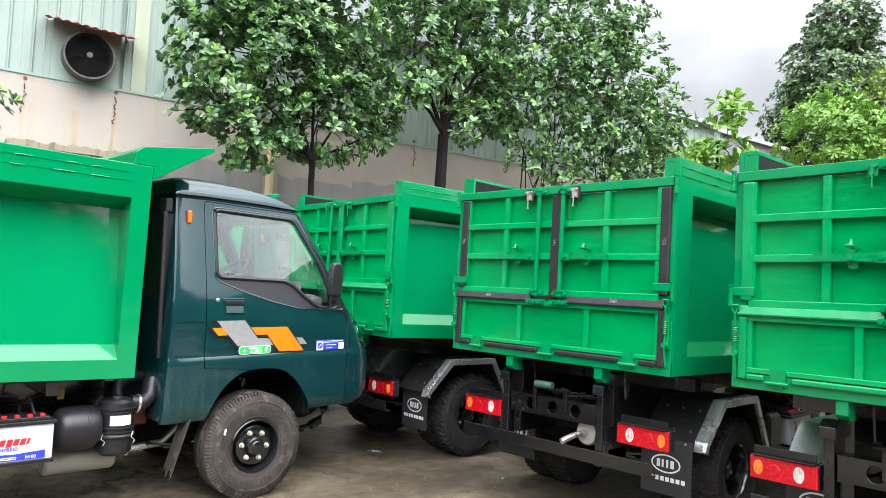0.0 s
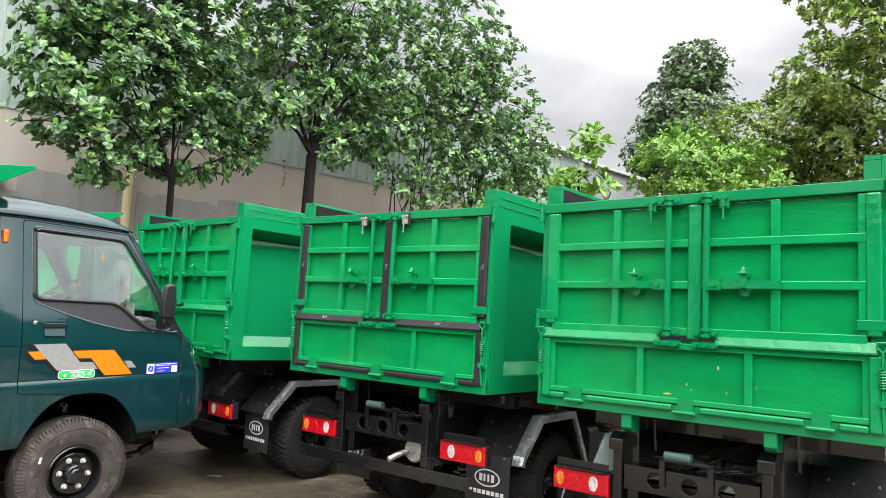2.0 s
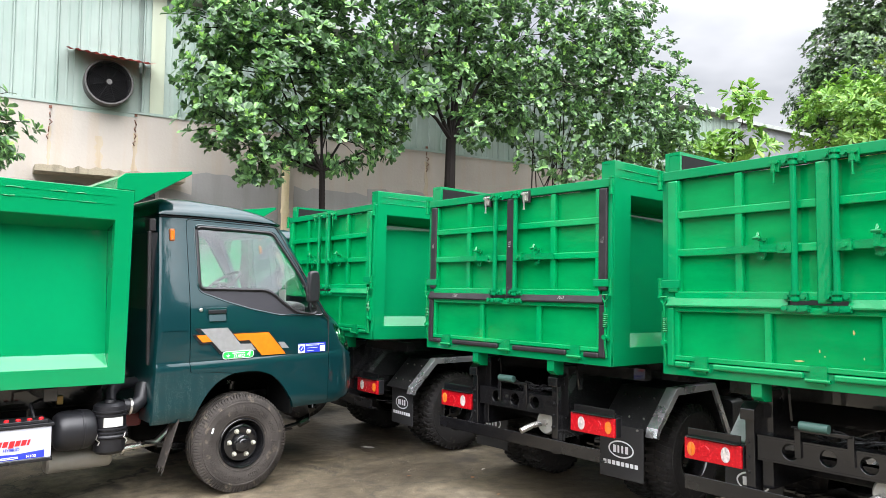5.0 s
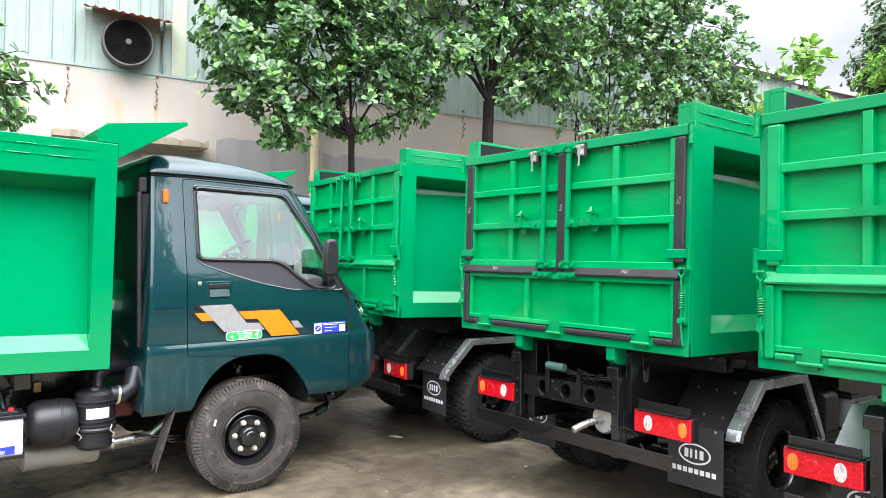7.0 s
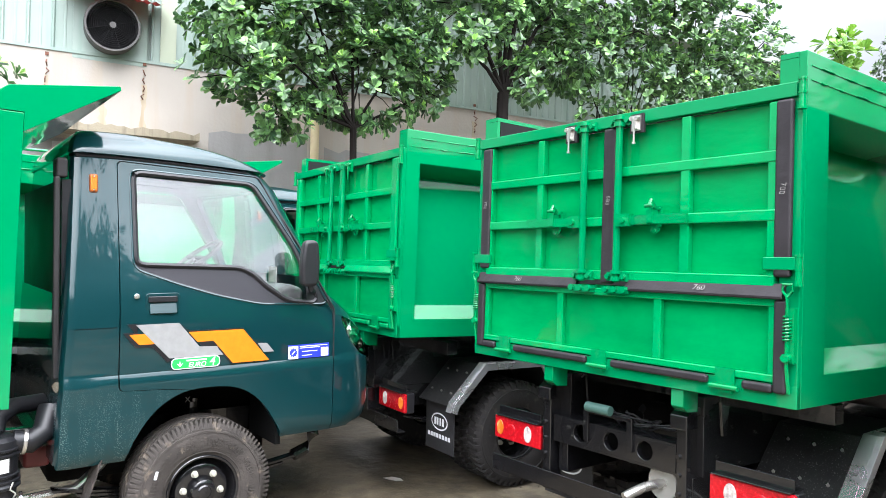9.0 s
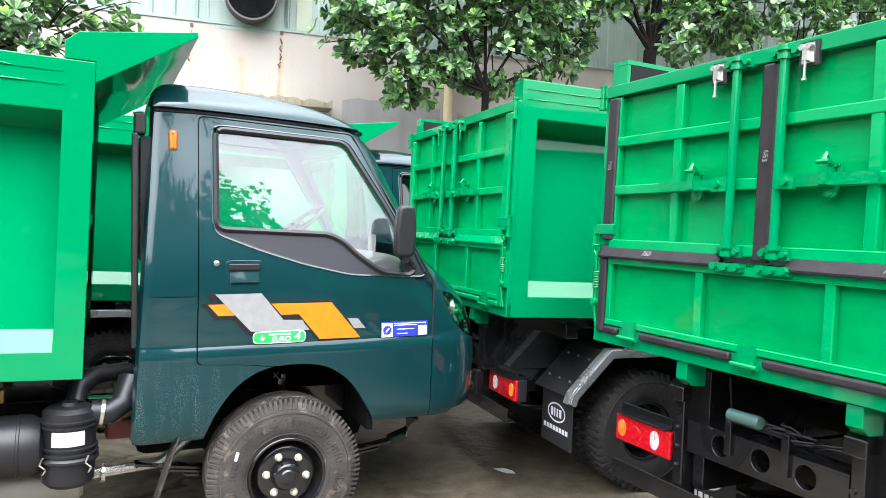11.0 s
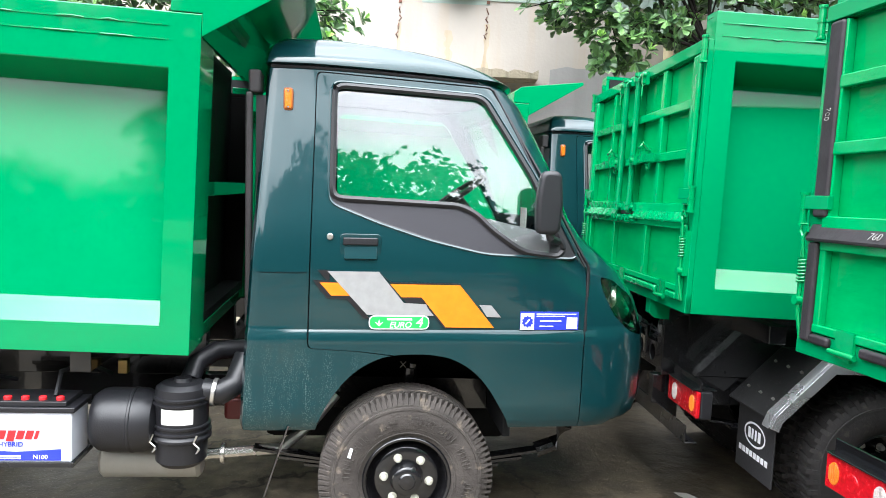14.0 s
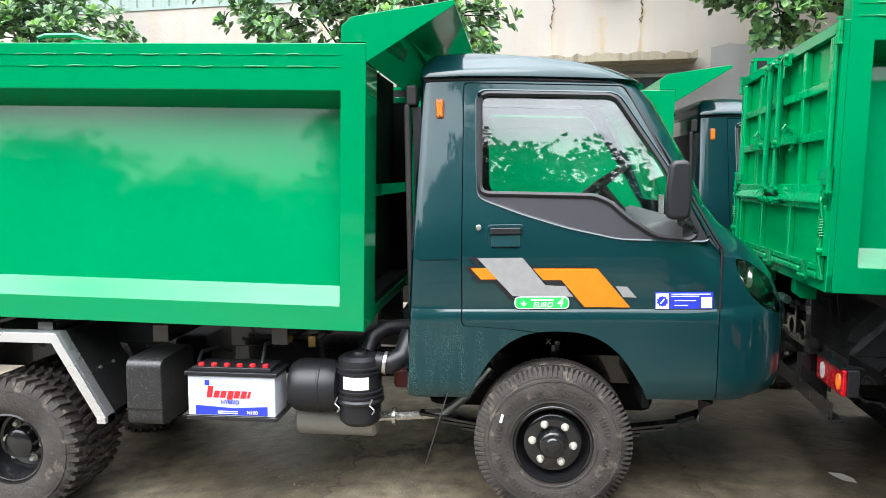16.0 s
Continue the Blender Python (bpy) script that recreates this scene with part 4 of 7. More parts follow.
def front_rim(bm):
    lathe(bm, [(0.176, -0.088), (0.187, -0.100), (0.181, -0.107), (0.172, -0.104), (0.167, -0.086), (0.161, -0.050), (0.152, -0.036), (0.146, -0.044), (0.140, -0.062),
               (0.134, -0.074), (0.124, -0.079), (0.078, -0.079), (0.068, -0.076), (0.064, -0.092), (0.060, -0.112), (0.050, -0.119), (0.036, -0.120), (0.030, -0.126), (0.0, -0.130)], (0, 0, 0), (0, 1, 0), 48)
    lathe(bm, [(0.168, -0.09), (0.155, 0.0), (0.168, 0.09)], (0, 0, 0), (0, 1, 0), 40)


def rear_rim(bm):
    lathe(bm, [(0.176, -0.088), (0.186, -0.096), (0.176, -0.100), (0.168, -0.08), (0.164, 0.02), (0.155, 0.045), (0.140, 0.050), (0.118, 0.035),
               (0.085, 0.030), (0.080, 0.03), (0.075, -0.03), (0.055, -0.04), (0.0, -0.042)], (0, 0, 0), (0, 1, 0), 40)


def nut_mesh(bm):
    lathe(bm, [(0.019, 0.004), (0.019, -0.003), (0.0145, -0.004), (0.0145, -0.020), (0.011, -0.027), (0.0, -0.030)], (0, 0, 0), (0, 1, 0), 12)


def make_wheel(truck, x, y, front, nuts=True, name="wheel", z=WHEEL_R, dusty=True):
    rim = part(name, shared("rim_front" if front else "rim_rear", front_rim if front else rear_rim, RIM), RIM, truck,
               "glossy black steel wheel rim", at=(x, y, z))
    rubber = RUBBER_DUSTY if dusty else RUBBER
    part("tyre", shared(f"tyre{front}{dusty}", tyre_build(not front), rubber), rubber, rim, "dusty black ribbed tyre" if front else "dusty black lugged tyre" if dusty else "black lugged tyre")
    if nuts:
        r, d = (0.096, -0.076) if front else (0.100, 0.033)
        for k in range(6):
            a = math.pi / 3 * k - 0.10
            part("wheel_nut", shared("nut", nut_mesh, NUT if front else BLACK), NUT, rim, at=(r * math.cos(a), d, r * math.sin(a)))
    return rim


def floor_mesh(bm):
    bx(bm, 0.03, BOX_L - 0.02, -BOX_W + 0.16, BOX_W - 0.16, 0.0, 0.06)


def side_frame_mesh(s, x0=0.175):
    """Long side of the box: one pressed frame with a sloped shelf above and below the opening."""
    def build(bm):
        w, d = s * BOX_W, s * 0.13

        def loop(xa, xb, z0, z1, y):
            return [bm.verts.new((x, y, z)) for x, z in ((xa, z0), (xb, z0), (xb, z1), (xa, z1))]
        rim = loop(0.0, BOX_L, 0.0, BOX_H, w - s * 0.03)
        out = loop(0.0, BOX_L, 0.0, BOX_H, w)
        edge = loop(x0, BOX_L - 0.115, 0.115, 1.10, w)
        deep = [bm.verts.new((x, y, z)) for x, y, z in ((x0, w - s * 0.075, 0.200), (BOX_L - 0.115, w - s * 0.075, 0.200),
                                                        (BOX_L - 0.115, w - s * 0.185, 1.035), (x0, w - s * 0.185, 1.035))]
        for p_, q in ((rim, out), (out, edge), (edge, deep)):
            bridge(bm, p_, q)
    return build


def side_panel_mesh(s, x0=0.175):
    """The set-back panel, which leans inwards towards its top."""
    def build(bm):
        w = s * BOX_W
        lean = 0.110 / 0.835
        y0, y1 = w - s * (0.075 - 0.012 * lean), w - s * (0.185 + 0.012 * lean)
        prism(bm, [(y0, 0.188), (y1, 1.047), (y1 - s * 0.015, 1.047), (y0 - s * 0.015, 0.188)], "x", x0 - 0.010, BOX_L - 0.105)
    return build


def box_lining(box, s):
    """Inner sheet, ledges, stiffeners and top flange of one side of the box."""
    w = s * BOX_W
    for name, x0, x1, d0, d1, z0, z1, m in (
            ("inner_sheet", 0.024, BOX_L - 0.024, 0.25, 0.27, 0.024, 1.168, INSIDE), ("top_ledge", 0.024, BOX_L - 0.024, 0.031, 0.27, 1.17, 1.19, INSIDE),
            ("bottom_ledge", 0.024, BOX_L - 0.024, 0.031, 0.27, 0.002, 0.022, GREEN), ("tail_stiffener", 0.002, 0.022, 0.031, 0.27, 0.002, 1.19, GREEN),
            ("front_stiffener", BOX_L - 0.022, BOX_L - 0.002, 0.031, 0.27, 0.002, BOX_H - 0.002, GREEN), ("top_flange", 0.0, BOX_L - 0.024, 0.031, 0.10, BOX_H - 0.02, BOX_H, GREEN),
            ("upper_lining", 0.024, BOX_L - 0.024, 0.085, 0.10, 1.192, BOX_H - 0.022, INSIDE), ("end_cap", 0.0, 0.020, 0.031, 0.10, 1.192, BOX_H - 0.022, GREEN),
            ("seam_strip", 0.03, BOX_L - 0.03, 0.031, 0.05, 1.232, 1.256, GREEN)):
        y0, y1 = sorted((w - s * d0, w - s * d1))
        part(name, shared(f"{name}{s}", lambda bm: bx(bm, x0, x1, y0, y1, z0, z1), m), m, box)


def front_mesh(bm):
    """Front wall of the box with its ribs and the guard over the cab."""
    x = BOX_L
    bx(bm, x - 0.16, x - 0.13, -BOX_W + 0.271, BOX_W - 0.271, 0.06, BOX_H)
    bx(bm, x - 0.13, x - 0.024, -BOX_W + 0.271, BOX_W - 0.271, 0.0, 0.10)


def guard_mesh(bm):
    x = BOX_L
    prof = [(x - 0.115, BOX_H + 0.002), (x - 0.113, BOX_H + 0.075), (x - 0.065, BOX_H + 0.115), (x + 0.39, BOX_H + 0.185), (x + 0.395, BOX_H + 0.165), (x + 0.001, BOX_H - 0.085), (x + 0.001, BOX_H + 0.002)]
    prism(bm, prof, "y", -BOX_W - 0.001, BOX_W + 0.001)


def seam_mesh(bm):
    rnd = random.Random(4)
    for z in (1.205, 1.258):
        bx(bm, 0.03, BOX_L - 0.12, -BOX_W - 0.003, -BOX_W + 0.01, z - 0.002, z + 0.002)
        x = 0.10
        while x < BOX_L - 0.22:
            l = rnd.uniform(0.03, 0.12)
            tube(bm, [(x, -BOX_W - 0.002, z), (x + l * 0.5, -BOX_W - 0.004, z + rnd.uniform(-0.004, 0.004)), (x + l, -BOX_W - 0.002, z)], 0.0032, 6)
            x += l + rnd.uniform(0.06, 0.16)


def tail_door_mesh(y0, y1, yr):
    """One of the two upper doors of the tailgate: its sheet and frame."""
    def build(bm):
        bx(bm, -0.004, 0.02, y0, y1, 0.44, 1.13)
    return build


def flap_mesh(bm):
    bx(bm, -0.004, 0.02, -0.80, 0.80, 0.06, 0.415)


DOORS = ((-0.030, 0.795, 0.405), (-0.795, -0.036, -0.415))


def tail_ribs():
    """(y0, y1, z0, z1, proud) of every rib on the doors and the flap."""
    out = []
    for y0, y1, yr in DOORS:
        for a, b in ((y0, y0 + 0.035), (y1 - 0.035, y1), (yr - 0.022, yr + 0.022)):
            out.append((a, b, 0.44, 1.13, 0.038))
        for z in (0.460, 0.705, 0.925):
            out.append((y0 + 0.001, y1 - 0.001, z - 0.022, z + 0.022, 0.041))
    for y in (-0.79, -0.293, 0.256, 0.79):
        out.append((y - 0.020, y + 0.020, 0.085, 0.40, 0.032))
    out.append((-0.80, 0.80, 0.365, 0.40, 0.036))
    out.append((-0.80, 0.80, 0.085, 0.115, 0.036))
    return out


def tail_frame_mesh(bm):
    for s in (-1, 1):
        a, b = sorted((s * 0.805, s * BOX_W))
        bx(bm, -0.026, 0.0, a, b, 0.0, 1.19)
    bx(bm, -0.028, 0.0, -BOX_W, BOX_W, 0.0, 0.082)


def top_rail_mesh(bm):
    bx(bm, -0.042, 0.02, -0.865, 0.865, 1.135, 1.19)


def spring_mesh(bm):
    pts = [(-0.052 + 0.014 * math.cos(a), 0.014 * math.sin(a), 0.03 + 0.09 * k / 60) for k, a in ((k, 2 * math.pi * k / 8) for k in range(61))]
    tube(bm, pts, 0.0035, 5)
    bx(bm, -0.048, -0.026, -0.022, 0.022, -0.05, 0.15)
    tube(bm, [(-0.052, 0, 0.12), (-0.06, 0.0, 0.19), (-0.056, 0.018, 0.21), (-0.056, 0.018, 0.235), (-0.056, -0.018, 0.235), (-0.056, -0.018, 0.21), (-0.06, 0, 0.19)], 0.0055, 6)
    tube(bm, [(-0.052, 0, 0.03), (-0.055, 0, -0.06), (-0.035, 0.0, -0.16)], 0.007, 6)
    cyl(bm, (-0.03, 0, -0.03), (-0.07, 0, -0.03), 0.016, n=10)


def hinge_mesh(bm):
    bx(bm, -0.042, -0.030, -0.040, 0.040, 0.052, 0.118)
    cyl(bm, (-0.046, -0.058, 0.044), (-0.046, 0.058, 0.044), 0.010, n=12)
    bx(bm, -0.042, -0.027, -0.030, 0.030, 0.022, 0.046)


def corner_hinge_mesh(bm):
    cyl(bm, (-0.034, 0, -0.045), (-0.034, 0, 0.055), 0.0125, n=12)
    cyl(bm, (-0.034, 0, -0.056), (-0.034, 0, -0.045), 0.017, n=12)
    cyl(bm, (-0.034, 0, 0.000), (-0.034, 0, 0.006), 0.016, n=12)
    cyl(bm, (-0.034, 0, 0.050), (-0.034, 0, 0.060), 0.016, n=12)


def rod_mesh(bm):
    cyl(bm, (-0.062, 0, 0.43), (-0.062, 0, 1.175), 0.0165, n=14)
    for z in (0.445, 0.475, 1.135, 1.165):
        cyl(bm, (-0.062, 0, z - 0.009), (-0.062, 0, z + 0.009), 0.026, n=14)
    for z in (0.455, 1.15):
        bx(bm, -0.058, -0.030, -0.055, 0.055, z - 0.020, z + 0.020)
        for y in (-0.042, 0.042):
            cyl(bm, (-0.075, y, z), (-0.03, y, z), 0.012, n=8)
    # cam and keeper at the foot
    bx(bm, -0.066, -0.030, -0.062, 0.062, 0.380, 0.412)
    for y in (-0.05, 0.0, 0.05):
        cyl(bm, (-0.080, y, 0.398), (-0.03, y, 0.398), 0.015, n=8)


def handle_mesh(bm):
    """Flat lever from the rod outwards along +y."""
    prof = [(0.0, -0.060), (0.09, -0.066), (0.17, -0.078), (0.27, -0.080), (0.355, -0.076)]
    lo = [(y, x) for y, x in prof]
    for (ya, xa), (yb, xb) in zip(lo, lo[1:]):
        vs = [bm.verts.new(p) for p in ((xa, ya, -0.020), (xb, yb, -0.020), (xb, yb, 0.020), (xa, ya, 0.020),
                                        (xa + 0.012, ya, -0.020), (xb + 0.012, yb, -0.020), (xb + 0.012, yb, 0.020), (xa + 0.012, ya, 0.020))]
        for f in ((0, 1, 2, 3), (7, 6, 5, 4), (0, 4, 5, 1), (3, 2, 6, 7), (1, 5, 6, 2), (0, 3, 7, 4)):
            bm.faces.new([vs[k] for k in f])
    bx(bm, -0.082, -0.046, 0.005, 0.075, -0.028, 0.028)
    cyl(bm, (-0.095, 0.045, 0.0), (-0.05, 0.045, 0.0), 0.014, n=10)


def hasp_mesh(bm):
    bx(bm, -0.043, -0.032, -0.034, 0.034, -0.050, 0.056)
    for y, z in ((-0.024, 0.044), (0.024, 0.044), (0.0, -0.068)):
        cyl(bm, (-0.056, y, z), (-0.04, y, z), 0.009, n=8)
    prism(bm, rounded([(-0.028, -0.070), (0.0, -0.086), (0.028, -0.070), (0.028, -0.045), (-0.028, -0.045)], 0.010), "x", -0.048, -0.036)
    bx(bm, -0.098, -0.045, -0.018, 0.018, -0.030, 0.035)
    cyl(bm, (-0.10, -0.026, 0.055), (-0.10, 0.026, 0.055), 0.010, n=8)
    tube(bm, [(-0.05, 0.0, 0.05), (-0.085, 0.0, 0.085), (-0.10, 0.0, 0.055)], 0.010, 6)


def cam_latch_mesh(bm):
    bx(bm, -0.060, -0.036, -0.030, 0.030, -0.055, 0.035)
    for y in (-0.017, 0.017):
        cyl(bm, (-0.085, y, 0.015), (-0.05, y, 0.015), 0.014, n=10)
    bx(bm, -0.082, -0.06, -0.012, 0.012, -0.045, 0.020)
    cyl(bm, (-0.075, 0, -0.045), (-0.075, 0, -0.125), 0.006, n=8)
    cyl(bm, (-0.075, 0, -0.125), (-0.075, 0, -0.135), 0.011, n=8)


def prism_y(bm, poly, a, b):
    return prism(bm, poly, "y", a, b)


def make_tail(box, kind):
    """The tailgate: two doors above a drop flap, with locks, hinges and sealing strips."""
    seal_mat = SEAL if kind == "black" else GREEN_SEAL
    lab = "black rubber sealing strip" if kind == "black" else "green-painted sealing strip"
    part("tail_frame", shared("tail_frame", tail_frame_mesh, GREEN), GREEN, box, bevel=0.004)
    part("top_rail", shared("top_rail", top_rail_mesh, GREEN), GREEN, box, bevel=0.004)
    part("tail_door", shared("tail_door_l", tail_door_mesh(*DOORS[0]), GREEN_ROUGH), GREEN_ROUGH, box, "ribbed green steel tail door", bevel=0.003)
    part("tail_door", shared("tail_door_r", tail_door_mesh(*DOORS[1]), GREEN_ROUGH), GREEN_ROUGH, box, "ribbed green steel tail door", bevel=0.003)
    part("drop_flap", shared("flap", flap_mesh, GREEN_ROUGH), GREEN_ROUGH, box, "ribbed green drop flap", bevel=0.003)
    for i, (a, b, c, d, e) in enumerate(tail_ribs()):
        part("rib", shared(f"rib{i}", lambda bm: bx(bm, -e, -0.003, a, b, c, d), GREEN_RIB), GREEN_RIB, box, bevel=0.006, seg=3)
    strips = [(-0.069, 0.003, 0.42, 1.13), (0.768, 0.836, 0.475, 1.13), (-0.856, -0.792, 0.475, 1.13), (0.795, 0.842, 0.05, 0.392), (-0.848, -0.798, 0.05, 0.392),
              (0.14, 0.842, 0.392, 0.452), (-0.835, -0.14, 0.392, 0.452), (0.70, 0.795, 0.048, 0.082), (0.075, 0.56, 0.048, 0.082), (-0.54, -0.065, 0.048, 0.082), (-0.798, -0.68, 0.048, 0.082)]
    for i, (a, b, c, d) in enumerate(strips):
        key = f"seal{i}_{kind}"
        if b - a > 0.5 and c > 0.3:      # the strips below the doors slope out like a sill
            part("seal_strip", shared(key, lambda bm: prism_y(bm, [(-0.027, c), (-0.058, c + 0.002), (-0.060, c + 0.012), (-0.036, d), (-0.027, d)], a, b), seal_mat), seal_mat, box, lab, bevel=0.004)
            continue
        part("seal_strip", shared(key, lambda bm: bx(bm, -0.050, -0.026, a, b, c, d), seal_mat), seal_mat, box, lab, bevel=0.012, seg=3)
    for s, y in ((1, 0.100), (-1, -0.098)):
        rod = part("lock_rod", shared("lock_rod", rod_mesh, GREEN), GREEN, box, at=(0, y, 0))
        ob = part("lock_handle", shared("lock_handle", handle_mesh, GREEN_WELD), GREEN_WELD, rod, at=(0, 0, 0.705))
        if s < 0:
            ob.rotation_euler = (math.pi, 0, 0)
        part("hasp", shared("hasp", hasp_mesh, GREEN_WELD), GREEN_WELD, box, at=(-0.006, s * 0.28, 0.715)).scale = (0.8, 0.8, 0.85)
        chrome = kind == "black"
        part("cam_latch", shared(f"cam_{chrome}", cam_latch_mesh, CHROME if chrome else GREEN_WELD), CHROME, box,
             "zinc-plated cam latch" if chrome else "", at=(-0.012, s * 0.195 if s > 0 else -0.180, 1.140)).scale = (0.75, 0.75, 0.75)
        if chrome:
            part("latch_pad", shared("latch_pad", lambda bm: bx(bm, -0.050, -0.037, -0.036, 0.036, -0.05, 0.034), SEAL), SEAL, box, at=(0, s * 0.195 if s > 0 else -0.180, 1.140))
        part("corner_hinge", shared("corner_hinge", corner_hinge_mesh, GREEN_WELD), GREEN_WELD, box, at=(-0.01, s * 0.885, 1.14))
        part("hinge_strap", shared("hinge_strap", lambda bm: bx(bm, -0.052, -0.030, -0.06, 0.06, -0.024, 0.024), GREEN), GREEN, box, at=(0, s * 0.815, 0.525), bevel=0.004)
        part("corner_hinge", shared("corner_hinge", corner_hinge_mesh, GREEN_WELD), GREEN_WELD, box, at=(-0.01, s * 0.885, 0.50))
        part("spring_latch", shared("spring_latch", spring_mesh, GREEN_WELD), GREEN_WELD, box, at=(0, s * 0.853, 0.215))
    for y in (0.629, 0.006, -0.611):
        part("flap_hinge", shared("flap_hinge", hinge_mesh, GREEN_WELD), GREEN_WELD, box, at=(0, y, 0))
    for y in (0.33, -0.39):
        part("tail_bracket", shared("tail_bracket", lambda bm: prism(bm, [(-0.016, 0.0), (-0.016, -0.070), (0.016, -0.095), (0.09, -0.10), (0.09, 0.0)], "y", -0.029, 0.029), GREEN), GREEN, box,
             at=(0, y, -0.002), bevel=0.003)
        part("bracket_web", shared("bracket_web", lambda bm: prism(bm, [(0.16, 0.0), (0.18, -0.14), (0.19, -0.20), (0.215, -0.20), (0.24, 0.0)], "y", -0.006, 0.006), BLACK), BLACK, box, at=(0, y - 0.08, -0.002))
    if kind == "black":
        for txt, at, turn in (("760", (-0.0535, -0.50, 0.424), (62, 0, -90)), ("760", (-0.0535, 0.53, 0.424), (62, 0, -90)),
                              ("700", (-0.0515, -0.824, 0.80), (90, 0, -90)), ("700", (-0.0515, 0.802, 0.82), (90, 0, -90)), ("683", (-0.0515, -0.033, 0.80), (90, 0, -90))):
            ob = write(txt, 0.036 if at[2] < 0.5 else 0.030, CHALK, box, at, turn, name="chalk_mark", label="chalk number on the rubber strip", shear=0.15, thin=-0.0009, spin=0 if at[2] < 0.5 else -90)


def make_chips(box):
    """Spots where the green paint has flaked off the flap."""
    r = random.Random(5)
    for cy, cz, w, h in ((-0.144, 0.285, 0.010, 0.026), (0.013, 0.190, 0.008, 0.018), (-0.011, 0.163, 0.007, 0.009), (-0.186, 0.165, 0.006, 0.014), (0.111, 0.132, 0.050, 0.010), (-0.324, 0.20, 0.005, 0.008)):
        bm = bmesh.new()
        poly = [(cy + 0.5 * w * r.uniform(0.6, 1.2) * math.cos(a), cz + 0.5 * h * r.uniform(0.6, 1.2) * math.sin(a)) for a in [2 * math.pi * k / 9 for k in range(9)]]
        prism(bm, poly, "x", -0.0055, -0.0035)
        part("paint_chip", bm, CHIP, box, "bare spot in the paint", smooth=0)


def make_tail_lamp(truck, s, z=0.742):
    lamp = part("tail_lamp", shared("lamp_back", lambda bm: bx(bm, 0.022, 0.075, -0.182, 0.182, -0.064, 0.064), PLASTIC), PLASTIC, truck,
                "red tail lamp with amber and clear windows", at=(0.085, s * (0.670 if z > 0.72 else 0.615), z), bevel=0.006)
    part("red_lens", shared("lamp_red", lambda bm: bx(bm, 0.0, 0.022, -0.180, 0.180, -0.062, 0.062), RED_LENS), RED_LENS, lamp, "red lens", bevel=0.008)
    for y, m, n, r in ((s * 0.132, AMBER_LENS, "amber_lens", 0.026), (-s * 0.085, CLEAR_LENS, "clear_lens", 0.028)):
        oval = [(y + r * math.cos(a), 1.55 * r * math.sin(a)) for a in [2 * math.pi * k / 20 for k in range(20)]]
        bm = bmesh.new()
        prism(bm, oval, "x", -0.004, 0.004)
        for k in (-2, -1, 0, 1, 2):     # moulded ribs
            hh = 1.55 * r * math.sqrt(max(0.0, 1 - (k * 0.36) ** 2)) * 0.9
            bx(bm, -0.0075, -0.003, y + k * 0.36 * r - 0.0016, y + k * 0.36 * r + 0.0016, -hh, hh)
        part(n, bm, m, lamp, n.replace("_", " "), bevel=0.002)
    bm = bmesh.new()
    lathe(bm, [(0.010, -0.002), (0.014, -0.003), (0.018, -0.002), (0.024, -0.003), (0.030, -0.002), (0.034, 0.002)], (0, s * 0.045, 0), (1, 0, 0), 24)
    part("reflector_ring", bm, RED_LENS, lamp)
    bm = boxes((-0.015, 0.10, -0.165, 0.165, 0.066, 0.072), (0.02, 0.03, -0.165, 0.165, 0.072, 0.115), (0.075, 0.085, -0.10, 0.10, -0.06, 0.07))
    part("lamp_bracket", bm, BLACK, lamp, bevel=0.002)
    return lamp


def mud_flap_print(flap, s):
    """Oval emblem and a line of blocks, as plain shapes."""
    y0 = s * 0.635
    x = 0.4535
    bm = bmesh.new()
    for r0, r1 in ((1.0, 0.86),):
        n = 32
        o = [bm.verts.new((x, y0 + 0.105 * math.cos(2 * math.pi * k / n), 0.525 + 0.060 * math.sin(2 * math.pi * k / n))) for k in range(n)]
        i = [bm.verts.new((x, y0 + 0.094 * math.cos(2 * math.pi * k / n), 0.525 + 0.050 * math.sin(2 * math.pi * k / n))) for k in range(n)]
        bridge(bm, o, i)
    part("flap_emblem", bm, WHITE_PRINT, flap, "white oval emblem")
    for k, (a, b) in enumerate(((-0.064, -0.040), (-0.028, -0.014), (0.004, 0.018), (0.034, 0.058))):
        bm = bmesh.new()
        bx(bm, x - 0.001, x + 0.001, y0 - b, y0 - a, 0.500, 0.550)
        part("emblem_bar", bm, WHITE_PRINT, flap, smooth=0)
    for k in range(8):
        bm = bmesh.new()
        yy = y0 + 0.148 - k * 0.037
        bx(bm, x - 0.001, x + 0.001, yy - 0.026, yy, 0.412, 0.440)
        part("print_bar", bm, WHITE_PRINT, flap, smooth=0)


def fender_mesh(s):
    def build(bm):
        line = [(0.515, 0.665), (0.770, 0.925), (1.260, 0.925), (1.485, 0.530)]
        y0, y1 = sorted((s * 0.42, s * 0.865))
        prism(bm, line + [(u, v - 0.007) for u, v in line[::-1]], "y", y0, y1)
    return build


